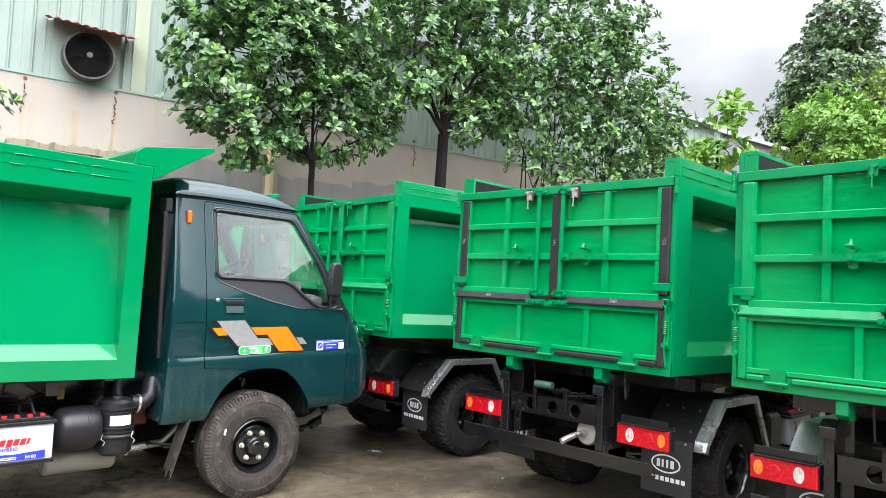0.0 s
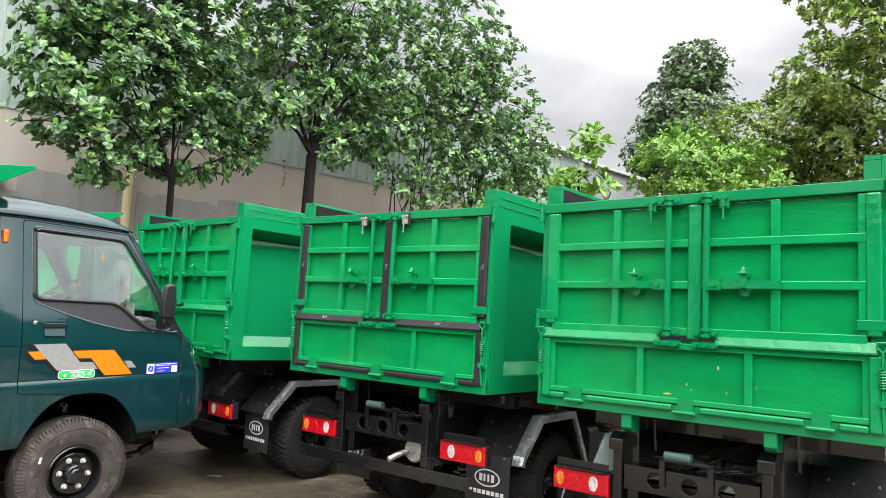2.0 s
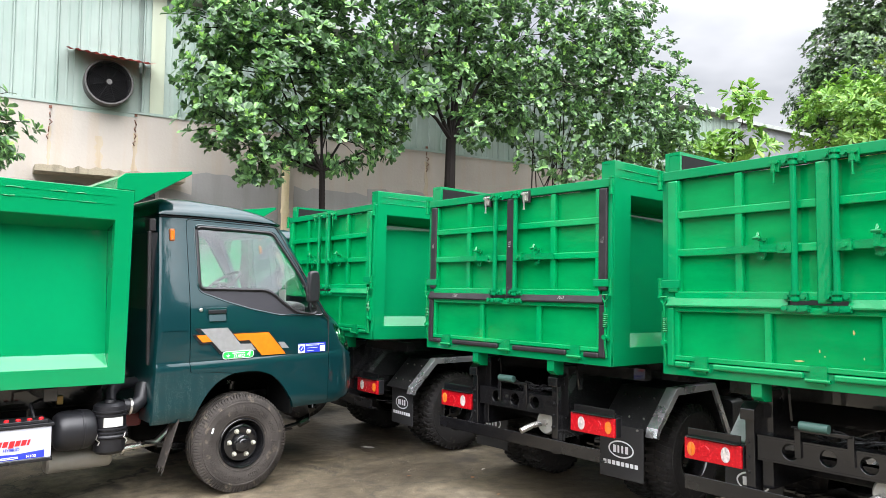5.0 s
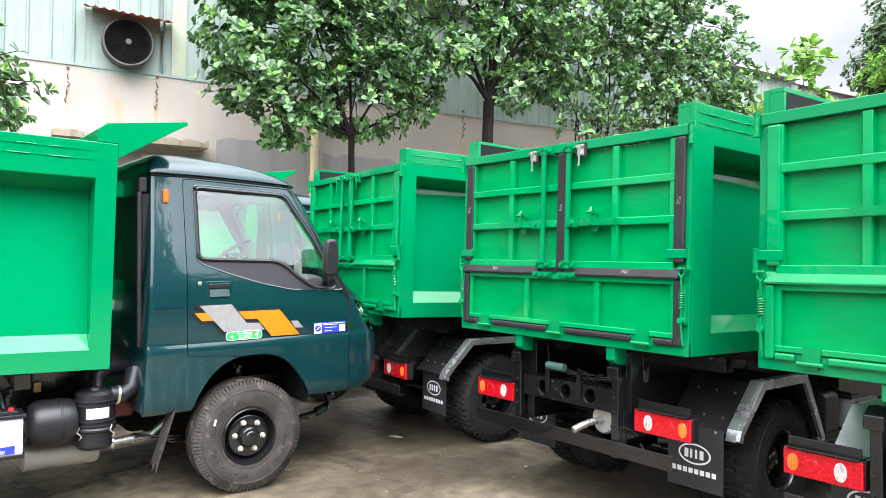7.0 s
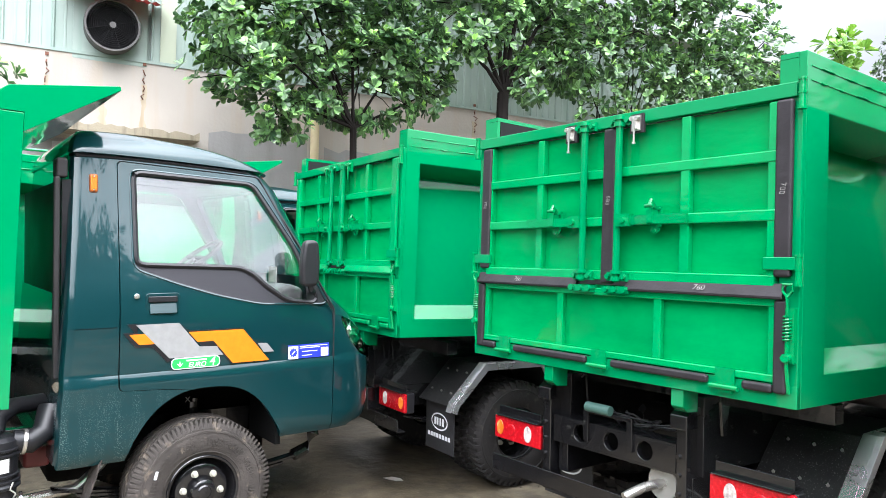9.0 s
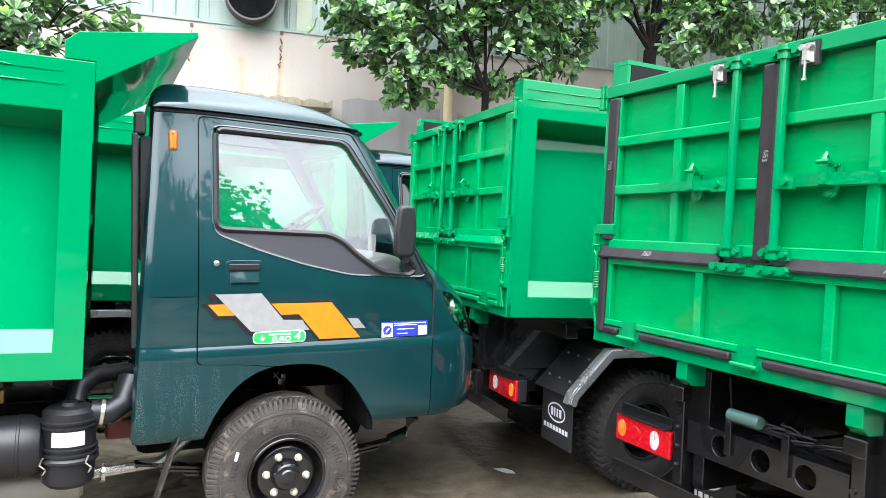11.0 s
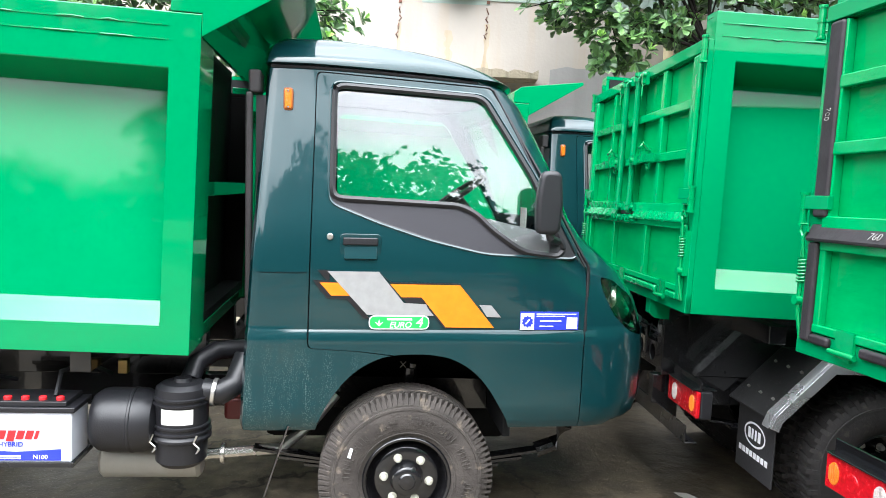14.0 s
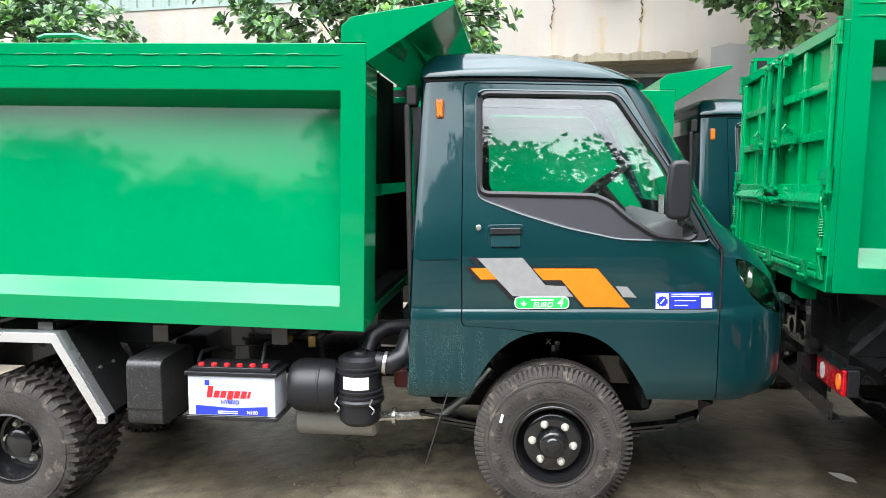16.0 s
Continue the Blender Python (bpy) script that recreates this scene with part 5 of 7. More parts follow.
def fender_trim_mesh(s):
    def build(bm):
        line = [(0.497, 0.635), (0.520, 0.694), (0.762, 0.943), (1.278, 0.943), (1.515, 0.535), (1.515, 0.50)]
        low = [(0.535, 0.620), (0.550, 0.664), (0.780, 0.895), (1.255, 0.895), (1.470, 0.525), (1.470, 0.50)]
        y0, y1 = sorted((s * 0.862, s * 0.885))
        for i in range(len(line) - 1):
            poly = [line[i], line[i + 1], low[i + 1], low[i]]
            prism(bm, poly, "y", y0, y1)
            bx_poly = [line[i], line[i + 1], (line[i + 1][0], line[i + 1][1] - 0.006), (line[i][0], line[i][1] - 0.006)]
            ya, yb = sorted((s * 0.80, s * 0.8621))
            prism(bm, bx_poly, "y", ya, yb)
    return build


def make_truck(x, y, zb, rake, label, kind, fine, opening=0.175, yaw=0.0, shift=0.0, rear=REAR_AXLE, wide=1.0, lean=0.0):
    truck = new("dump_truck")
    truck.matrix_basis = pose(x, y, 0, lean, 0, yaw)
    tagged(truck, label, "truck", "trucks parked in the yard")
    truck.empty_display_size = 0.3
    kind_fender = "bare" if lean < -1 else "black"
    rear_z = WHEEL_R + (ground_z(x + rear) if abs(yaw) < 2 else 0.0)
    # cargo box
    box = part("cargo_box", shared("box_floor", floor_mesh, GREEN), GREEN, truck, "green steel tipper box with set-back side panels", bevel=0.004)
    box.matrix_basis = pose(shift, 0, zb, 0, rake, 0) @ Matrix.Diagonal((1, wide, 1, 1))
    for s in (-1, 1):
        part("side_frame", shared(f"side_frame{s}{opening}", side_frame_mesh(s, opening), GREEN), GREEN, box, "glossy green pressed side frame", bevel=0.004)
        part("side_panel", shared(f"side_panel{s}{opening}", side_panel_mesh(s, opening), GREEN), GREEN, box, "glossy green set-back side panel", smooth=0)
        box_lining(box, s)
    # black here puts the shade between box and cab into the colour
    part("front_wall", shared("box_front", front_mesh, INSIDE), INSIDE, box, "front wall of the box, blackened for the shade behind the cab", bevel=0.003)
    for yy in (-0.66, 0.66):
        part("front_rib", shared("front_rib", lambda bm: bx(bm, BOX_L - 0.13, BOX_L - 0.012, -0.012, 0.012, 0.10, BOX_H - 0.08), GREEN), GREEN, box, at=(0, yy, 0), bevel=0.003)
    part("front_rail", shared("front_rail", lambda bm: bx(bm, BOX_L - 0.13, BOX_L - 0.006, -BOX_W + 0.17, BOX_W - 0.17, 0.62, 0.68), GREEN), GREEN, box, bevel=0.003)
    part("cab_guard", shared("box_guard", guard_mesh, GREEN), GREEN, box, "green guard that juts over the cab", bevel=0.003)
    part("weld_seam", shared("box_seam", seam_mesh, GREEN_WELD), GREEN_WELD, box)
    bm = bmesh.new()
    tube(bm, [(1.16, -0.80, BOX_H), (1.165, -0.80, BOX_H + 0.035), (1.20, -0.80, BOX_H + 0.045), (1.36, -0.80, BOX_H + 0.048), (1.42, -0.80, BOX_H + 0.03), (1.50, -0.80, BOX_H + 0.012)], 0.012, 6)
    bx(bm, 1.34, 1.50, -0.82, -0.78, BOX_H, BOX_H + 0.022)
    part("cover_hook", bm, GREEN_WELD, box, "green hook for the load cover")
    make_tail(box, kind)
    if zb > 1.10:
        make_chips(box)
    # cab
    before = set(truck.children)
    make_cab(truck, fine)
    for ob in set(truck.children) - before:
        ob.matrix_basis = Matrix.Translation((3.6, 0, 1.3)) @ pose(0, 0, 0.006, 0, -1.2, 0) @ Matrix.Translation((-3.6, 0, -1.3)) @ ob.matrix_basis
    # chassis
    bm = boxes((0.12, 4.45, -0.39, -0.33, 0.60, 0.75), (0.12, 4.45, 0.33, 0.39, 0.60, 0.75))
    for cx in (0.5, 1.5, 2.3, 2.9, 4.2):
        bx(bm, cx, cx + 0.06, -0.33, 0.33, 0.62, 0.73)
    part("chassis_frame", bm, BLACK, truck, "black ladder chassis", bevel=0.004)
    bm = boxes((0.15, 2.75, -0.42, -0.34, 0.755, zb + 0.01), (0.15, 2.75, 0.34, 0.42, 0.755, zb + 0.01))
    for cx in (0.5, 1.1, 1.7, 2.3):
        bx(bm, cx, cx + 0.08, -0.80, 0.80, zb - 0.08, zb + 0.005)
    part("sub_frame", bm, BLACK, truck, "black sub-frame below the box", bevel=0.003)
    bm = bmesh.new()
    cyl(bm, (FRONT_AXLE, -0.70, WHEEL_R), (FRONT_AXLE, 0.70, WHEEL_R), 0.045, n=12)
    part("front_axle", bm, BLACK, truck)
    bm = bmesh.new()
    cyl(bm, (rear, -0.55, rear_z), (rear, 0.55, rear_z), 0.055, n=12)
    lathe(bm, [(0.06, -0.17), (0.15, -0.10), (0.17, 0.0), (0.15, 0.10), (0.06, 0.17)], (rear, 0, rear_z), (1, 0, 0), 16)
    part("rear_axle", bm, BLACK, truck)
    for s in (-1, 1):
        for ax_, yy, z0, z1, r_ in ((FRONT_AXLE, s * 0.56, 0.50, 0.400, 0.012), (REAR_AXLE, s * 0.40, 0.52, 0.46, 0.014)):
            bm = bmesh.new()
            for k in range(5):
                l = 0.66 - k * 0.11
                line = flowing([(ax_ - l, z1 + 0.075 * (l / 0.66) ** 2 - k * 0.014), (ax_, z1 - k * 0.014), (ax_ + l, z1 + 0.075 * (l / 0.66) ** 2 - k * 0.014)], 6)
                prism(bm, line + [(u, v - 0.012) for u, v in line[::-1]], "y", yy - 0.032, yy + 0.032)
            if ax_ == FRONT_AXLE:
                tube(bm, [(ax_ + 0.62, yy, 0.46), (ax_ + 0.70, yy, 0.49), (ax_ + 0.75, yy, 0.57), (ax_ + 0.76, yy - s * 0.06, 0.70)], 0.036, 10)
            part("leaf_spring", bm, BLACK, truck, "black leaf spring")
    bm = bmesh.new()
    cyl(bm, (3.66, -0.56, 0.45), (3.68, -0.56, 0.86), 0.022, n=10)
    cyl(bm, (3.66, -0.56, 0.60), (3.67, -0.56, 0.84), 0.030, n=10)
    part("shock_absorber", bm, BLACK, truck)
    for s in (-1, 1):
        bm = bmesh.new()
        for x0, x1, a, b, z0, z1 in ((3.20, 4.10, 0.40, 0.70, 0.93, 0.955), (3.22, 3.24, 0.40, 0.75, 0.62, 0.93), (4.06, 4.09, 0.40, 0.78, 0.60, 0.93)):
            y0, y1 = sorted((s * a, s * b))
            bx(bm, x0, x1, y0, y1, z0, z1)
        part("wheel_housing", bm, HOUSING, truck, smooth=0)
    bm = boxes((3.0, 4.2, -0.32, 0.32, 0.42, 0.95))
    part("engine_block", bm, HOUSING, truck, bevel=0.05)
    # wheels
    bm = bmesh.new()
    prism(bm, [(-0.010, -0.018), (0.002, -0.022), (0.012, 0.018), (0.000, 0.020)], "y", -0.848, -0.842)
    part("paint_mark", bm, WHITE_PRINT, truck, "white paint mark on the tyre", smooth=0, at=(FRONT_AXLE - 0.240, 0, WHEEL_R + 0.120))
    for s in (-1, 1):
        for yy, front, nuts in ((0.735, True, s < 0),):
            wh = make_wheel(truck, FRONT_AXLE, s * yy, True, nuts)
            if s > 0:
                wh.rotation_euler = (0, 0, math.pi)
        for yy in (0.735, 0.505):
            wh = make_wheel(truck, rear, s * yy, False, yy > 0.6, z=rear_z, dusty=fine)
            if (s > 0) == (yy > 0.6):
                wh.rotation_euler = (0, 0, math.pi)
        bare = kind_fender == "bare" and s > 0
        sheet_m = GALVANISED if bare else BLACK_DUST
        word = "bare galvanised" if bare else "black"
        low = (-0.030, 0, -0.038) if fine else (0, 0, 0)
        part("fender", shared(f"fender{s}{kind_fender}", fender_mesh(s), sheet_m), sheet_m, truck, word + " sheet-metal fender with drops of dirt", at=low)
        if not bare:
            part("fender_trim", shared(f"fender_trim{s}", fender_trim_mesh(s), STEEL), STEEL, truck, "bare steel fender edge", bevel=0.003, at=low)
        for k, yy in enumerate((0.56, 0.68, 0.78)):
            part("fender_bolt", shared("slope_bolt", lambda bm: cyl(bm, (-0.003, 0, -0.002), (0.008, 0, 0.005), 0.008, n=8), CHROME), CHROME, truck, at=(1.375 + low[0], s * yy, 0.725 + low[2]))
        flap = part("mud_flap", shared(f"flap{s}", lambda bm: bx(bm, 0.455, 0.463, *sorted((s * 0.455, s * 0.815)), 0.325, 0.690), FLAP), FLAP, truck, "black rubber mud flap with white print", bevel=0.002)
        mud_flap_print(flap, s)
        for yy in (0.50, 0.63, 0.77):
            part("flap_bolt", shared("flap_bolt", lambda bm: cyl(bm, (0.447, 0, 0), (0.460, 0, 0), 0.008, n=8), CHROME), CHROME, flap, at=(0, s * yy, 0.675))
        for k, yy in enumerate((0.50, 0.62, 0.74)):
            for tt in (0.25, 0.75):
                part("fender_bolt", shared("fender_bolt", lambda bm: cyl(bm, (-0.006, 0, 0.006), (0.003, 0, -0.003), 0.007, n=8), CHROME), CHROME, truck,
                     at=(0.515 + 0.255 * tt - 0.004, s * yy, 0.665 + 0.26 * tt + 0.005))
        make_tail_lamp(truck, s, 0.705 if shift else 0.742)
    # rear cross beam with three holes
    if "beam" not in SHARED:
        base = solid((rect(0.09, 0.12, 0.762, 0.875), "y", -0.325, 0.400))
        holes = bmesh.new()
        for yy in (0.222, 0.030, -0.162):
            cyl(holes, (0.0, yy, 0.822), (0.2, yy, 0.822), 0.042, n=24)
        SHARED["beam"] = cut(base, [("DIFFERENCE", to_mesh("holes", holes, BLACK, 0))])
        SHARED["beam"].materials.clear()
        SHARED["beam"].materials.append(BLACK)
    part("cross_beam", SHARED["beam"], BLACK, truck, "black cross beam with three round holes", bevel=0.003)
    bm = boxes((0.09, 0.20, -0.325, 0.400, 0.875, 0.885), (0.09, 0.20, -0.325, 0.400, 0.752, 0.762))
    part("beam_flange", bm, BLACK, truck)
    for yy in (0.434, -0.362):
        bm = boxes((0.075, 0.16, yy - 0.026, yy + 0.026, 0.50, 0.97))
        prism(bm, [(0.05, 0.96), (0.05, 1.02), (0.10, 1.055), (0.17, 1.05), (0.17, 0.96)], "y", yy - 0.042, yy + 0.042)
        post = part("tail_post", bm, BLACK, truck, bevel=0.006)
        for zz in (0.68, 0.76, 0.84):
            part("post_bolt", shared("post_bolt", lambda bm: cyl(bm, (0.066, 0, 0), (0.08, 0, 0), 0.011, n=6), BLACK), BLACK, post, at=(0, yy + 0.012, zz))
    bm = bmesh.new()
    for yy in (0.175, -0.085):
        bx(bm, 0.075, 0.090, yy - 0.016, yy + 0.016, 0.80, 0.955)
    bx(bm, 0.075, 0.090, -0.10, 0.19, 0.935, 0.955)
    br = part("plate_bracket", bm, BLACK, truck, bevel=0.003)
    bm = bmesh.new()
    cyl(bm, (0.055, 0.005, 0.972), (0.055, 0.150, 0.972), 0.024, n=16)
    part("plate_lamp", bm, LEVER, br, "dull green lamp cylinder", bevel=0.004)
    bm = boxes((0.055, 0.115, -0.76, 0.83, 0.515, 0.522), (0.055, 0.062, -0.76, 0.83, 0.515, 0.600))
    part("underrun_bar", bm, BLACK, truck, "black underrun bar", bevel=0.003)
    if opening > 0.1:
        bm = bmesh.new()
        lathe(bm, [(0.0, 0.012), (0.040, 0.010), (0.074, 0.0), (0.084, 0.012), (0.084, 0.30), (0.05, 0.34)], (0.125, -0.235, 0.690), (1, 0, 0), 28)
        ex = part("exhaust_silencer", bm, MUFFLER, truck, "dirty silver exhaust silencer")
        bm = bmesh.new()
        tube(bm, [tuple(Vector((0.16, -0.235, 0.685)).lerp((-0.05, -0.165, 0.640), k / 8) + Vector((0, 0, 0.014 * math.sin(math.pi * k / 8)))) for k in range(9)], 0.021, 18)
        part("tail_pipe", bm, CHROME, ex, "bright exhaust tail pipe")
    rnd = random.Random(7)
    for k in range(7):
        bm = bmesh.new()
        y0 = rnd.uniform(0.05, 0.45)
        sag, ph = rnd.uniform(0.02, 0.06), rnd.uniform(0, 6)
        tube(bm, [(0.24 + 0.03 * math.sin(j * 0.7 + ph), y0 - 0.034 * j, 0.93 - sag * math.sin(math.pi * j / 10) + 0.012 * math.sin(j * 1.1 + ph)) for j in range(11)], 0.0045, 6)
        part("cable", bm, PLASTIC, truck, "black cable behind the beam")
    # side equipment between the axles
    tank = part("tool_tank", shared("tank", lambda bm: prism(bm, rounded([(-0.86, 0.450), (-0.50, 0.450), (-0.50, 0.782), (-0.86, 0.782)], 0.05), "x", 1.585, 1.765), BLACK_DUST), BLACK_DUST, truck,
                "dusty black side tank", bevel=0.006)
    part("tank_band", boxes((1.58, 1.77, -0.864, -0.858, 0.532, 0.538)), BLACK, tank)
    bat = part("battery", boxes((1.905, 2.338, -0.875, -0.70, 0.520, 0.718)), WHITE_PLASTIC, truck, "white vehicle battery in a black tray", bevel=0.006)
    part("battery_lid", boxes((1.892, 2.351, -0.885, -0.69, 0.718, 0.738), (1.927, 2.316, -0.87, -0.70, 0.738, 0.758)), PLASTIC, bat, "black battery lid", bevel=0.004)
    for k in range(6):
        bm = bmesh.new()
        lathe(bm, [(0.015, 0.0), (0.015, 0.012), (0.011, 0.015), (0.0, 0.015)], (1.962 + k * 0.064, -0.84, 0.757), (0, 0, 1), 12)
        part("filler_cap", bm, RED_PLASTIC, bat, "red filler cap")
    part("battery_tray", boxes((1.897, 2.346, -0.880, -0.60, 0.500, 0.520)), BLACK, bat, bevel=0.002)
    yb, xb = -0.8755, 0.024
    plate("battery_field", [(xb + u, v) for u, v in ((1.920, 0.528), (2.275, 0.528), (2.275, 0.573), (2.110, 0.562), (1.920, 0.572))], yb, BLUE_PRINT, bat, "blue printed field")
    for u, w_, h0, h1 in ((1.975, 0.026, 0.612, 0.668), (2.008, 0.026, 0.612, 0.646), (2.041, 0.026, 0.612, 0.646), (2.074, 0.028, 0.604, 0.646), (2.109, 0.026, 0.612, 0.646), (2.142, 0.026, 0.612, 0.646), (2.175, 0.012, 0.612, 0.646)):
        plate("battery_logo", [(xb + u, h0), (xb + u + w_, h0), (xb + u + w_ + 0.010, h1), (xb + u + 0.010, h1)], yb, RED_PLASTIC, bat, "red printed emblem block")
    plate("battery_bar", rect(xb + 1.968, xb + 1.99, 0.672, 0.696), yb, BLUE_PRINT, bat)
    for z in (0.537, 0.546):
        plate("battery_bar", rect(xb + 2.03, xb + 2.13, z - 0.002, z + 0.002), yb - 0.003, WHITE_PRINT, bat)
    if fine:
        write("HYBRID", 0.026, BLUE_PRINT, bat, (2.116, yb - 0.002, 0.591), label="blue lettering")
        write("N100", 0.024, WHITE_PRINT, bat, (2.225, yb - 0.005, 0.542), label="white lettering")
    bm = bmesh.new()
    tube(bm, [(1.93, -0.80, 0.76), (1.92, -0.74, 0.80), (1.97, -0.66, 0.80), (2.02, -0.60, 0.77)], 0.010, 6)
    part("battery_cable", bm, PLASTIC, bat)
    bm = bmesh.new()
    tube(bm, [(2.25, -0.80, 0.76), (2.24, -0.72, 0.84), (2.32, -0.66, 0.86), (2.40, -0.60, 0.80)], 0.010, 6)
    part("battery_cable", bm, PLASTIC, bat)
    bm = bmesh.new()
    lathe(bm, [(0.0, -0.136), (0.06, -0.132), (0.105, -0.118), (0.124, -0.092), (0.130, -0.060), (0.130, 0.028), (0.133, 0.031), (0.133, 0.039), (0.130, 0.042), (0.128, 0.080), (0.110, 0.114), (0.06, 0.132), (0.0, 0.136)], (2.500, -0.735, 0.648), (1, 0, 0), 32)
    air = part("air_tank", bm, PLASTIC, truck, "black pressed-steel air tank with a welded seam", smooth=40)
    bm = bmesh.new()
    bx(bm, 2.42, 2.46, -0.60, -0.56, 0.80, 0.86)
    part("air_valve", bm, BRASS, air, bevel=0.004)
    bm = bmesh.new()
    prof = [(0.0, 0.84), (0.03, 0.84), (0.034, 0.825), (0.075, 0.822), (0.094, 0.805)]
    prof += [(0.096, 0.775), (0.104, 0.772), (0.104, 0.765), (0.096, 0.762), (0.096, 0.752), (0.104, 0.749), (0.104, 0.742), (0.096, 0.739), (0.096, 0.66), (0.104, 0.657), (0.104, 0.650),
             (0.097, 0.647), (0.097, 0.635), (0.106, 0.632), (0.106, 0.624), (0.098, 0.621), (0.108, 0.607), (0.108, 0.597), (0.094, 0.590), (0.092, 0.505), (0.075, 0.485), (0.0, 0.482)]
    lathe(bm, [(r * 1.1, h - 0.012) for r, h in prof], (2.720, -0.745, 0), (0, 0, 1), 32)
    fil = part("air_filter", bm, PLASTIC, truck, "ribbed black air filter canister with a paper label", smooth=30)
    bm = bmesh.new()
    n = 10
    lo, hi = [], []
    for k in range(n + 1):
        a = math.radians(-125 + 70 * k / n)
        lo.append(bm.verts.new((2.720 + 0.1080 * math.cos(a), -0.745 + 0.1080 * math.sin(a), 0.660)))
        hi.append(bm.verts.new((2.720 + 0.1080 * math.cos(a), -0.745 + 0.1080 * math.sin(a), 0.722)))
    for k in range(n):
        bm.faces.new((lo[k], lo[k + 1], hi[k + 1], hi[k]))
    part("paper_label", bm, LABEL, fil, "white paper label")
    bm = bmesh.new()
    tube(bm, [(2.80, -0.745, 0.775), (2.87, -0.745, 0.765), (2.93, -0.72, 0.80), (2.96, -0.66, 0.90)], 0.052, 14)
    part("air_hose", bm, PLASTIC, fil, "black corrugated air hose")
    bm = bmesh.new()
    lathe(bm, [(0.054, 0.0), (0.058, 0.002), (0.058, 0.016), (0.054, 0.018)], (2.838, -0.745, 0.770), (1, 0, -0.12), 18)
    part("hose_clamp", bm, CHROME, fil, "metal hose clamp")
    for a in (-140, -50):
        aa = math.radians(a)
        px, py = 2.720 + 0.122 * math.cos(aa), -0.745 + 0.122 * math.sin(aa)
        bm = bmesh.new()
        tube(bm, [(px, py, 0.615), (px - 0.012, py - 0.004, 0.585), (px + 0.010, py - 0.004, 0.565), (px, py - 0.006, 0.545), (px + 0.012, py, 0.560)], 0.004, 5)
        part("filter_clip", bm, CHROME, fil, "metal clip")
    bm = bmesh.new()
    tube(bm, [(2.735, -0.68, 0.80), (2.75, -0.62, 0.86), (2.82, -0.56, 0.90), (2.95, -0.50, 0.90)], 0.042, 12)
    part("intake_hose", bm, PLASTIC, fil)
    bm = bmesh.new()
    lathe(bm, [(0.0, 0.0), (0.07, 0.0), (0.085, 0.015), (0.085, 0.40), (0.07, 0.415), (0.0, 0.415)], (2.36, -0.58, 0.430), (1, 0, 0), 24)
    muf = part("exhaust_silencer", bm, MUFFLER, truck, "dirty silver exhaust silencer")
    bm = bmesh.new()
    tube(bm, [(2.74, -0.57, 0.435), (3.10, -0.54, 0.455), (3.22, -0.50, 0.54), (3.34, -0.45, 0.68)], 0.024, 10)
    lathe(bm, [(0.024, 0.0), (0.045, 0.0), (0.045, 0.016), (0.024, 0.016)], (2.85, -0.562, 0.441), (1, 0, 0), 14)
    part("exhaust_pipe", bm, CHROME, muf, "pale metal exhaust pipe")
    bm = boxes((2.86, 2.98, -0.60, -0.45, 0.60, 0.70))
    part("starter_motor", bm, OIL_RED, truck, "dark red painted casting", bevel=0.02)
    # splash flap behind the front wheel
    bm = bmesh.new()
    teeth = [(-0.855, 0.66), (-0.855, 0.30)]
    for k in range(6):      # torn into strips at its foot
        teeth += [(-0.845 + k * 0.022, 0.285 + 0.02 * (k % 3)), (-0.834 + k * 0.022, 0.34)]
    teeth += [(-0.713, 0.31), (-0.713, 0.66)]
    a_, b_ = [], []
    for yy, zz in teeth:
        xx = 3.04 + 0.115 * ((zz - 0.28) / 0.38) ** 0.9
        a_.append(bm.verts.new((xx, yy, zz)))
        b_.append(bm.verts.new((xx + 0.005, yy, zz)))
    bm.faces.new(a_)
    bm.faces.new(b_[::-1])
    bridge(bm, a_, b_)
    part("splash_flap", bm, RUBBER_DUSTY, truck, "black rubber splash flap")
    bm = bmesh.new()
    for a in (-1, 1):
        tube(bm, [(3.62, -0.592, 0.86 + 0.014 * a), (3.645, -0.592, 0.86 - 0.014 * a)], 0.0025, 4)
    part("chalk_cross", bm, CHALK, truck)
    for ob in truck.children:
        if ob.name.split(".")[0] not in ("wheel", "front_axle", "rear_axle", "cargo_box", "paint_mark"):
            ob.matrix_basis = Matrix.Translation((0, 0, -SAG)) @ ob.matrix_basis
        if shift and ob.name.split(".")[0] in ("tail_lamp", "cross_beam", "beam_flange", "tail_post", "plate_bracket", "underrun_bar", "mud_flap"):
            ob.matrix_basis = Matrix.Translation((0.10, 0, 0)) @ ob.matrix_basis
    return truck


TRUCKS = [
    (-0.67, 5.550, 0.938, 1.0, "green tipper truck with dark teal cab behind another truck", "green", True, 0.175, 0.0, 0.0, 0.93),
    (4.184, 5.668, 1.085, 1.0, "green tipper truck with a teal cab, tail lamps and green-painted seals", "green", False, 0.100, -4.2, 0.08, REAR_AXLE, 1.03, -0.6),
    (4.321, 3.218, 1.086, 1.0, "green tipper truck, tailgate edged with black rubber strips", "black", False, 0.175, 0.7, 0.0, REAR_AXLE, 1.03, -0.6),
    (4.316, 1.034, 1.112, 1.0, "green tipper truck, brush-painted tailgate with green seals", "green", False, 0.175, -2.3, 0.0, REAR_AXLE, 1.03, -1.2),
    (1.141, 7.795, 0.970, 1.0, "green tipper truck with dark teal cab beside a similar truck", "green", False, 0.175, 0.6),
]
for spec in TRUCKS:
    make_truck(*spec)

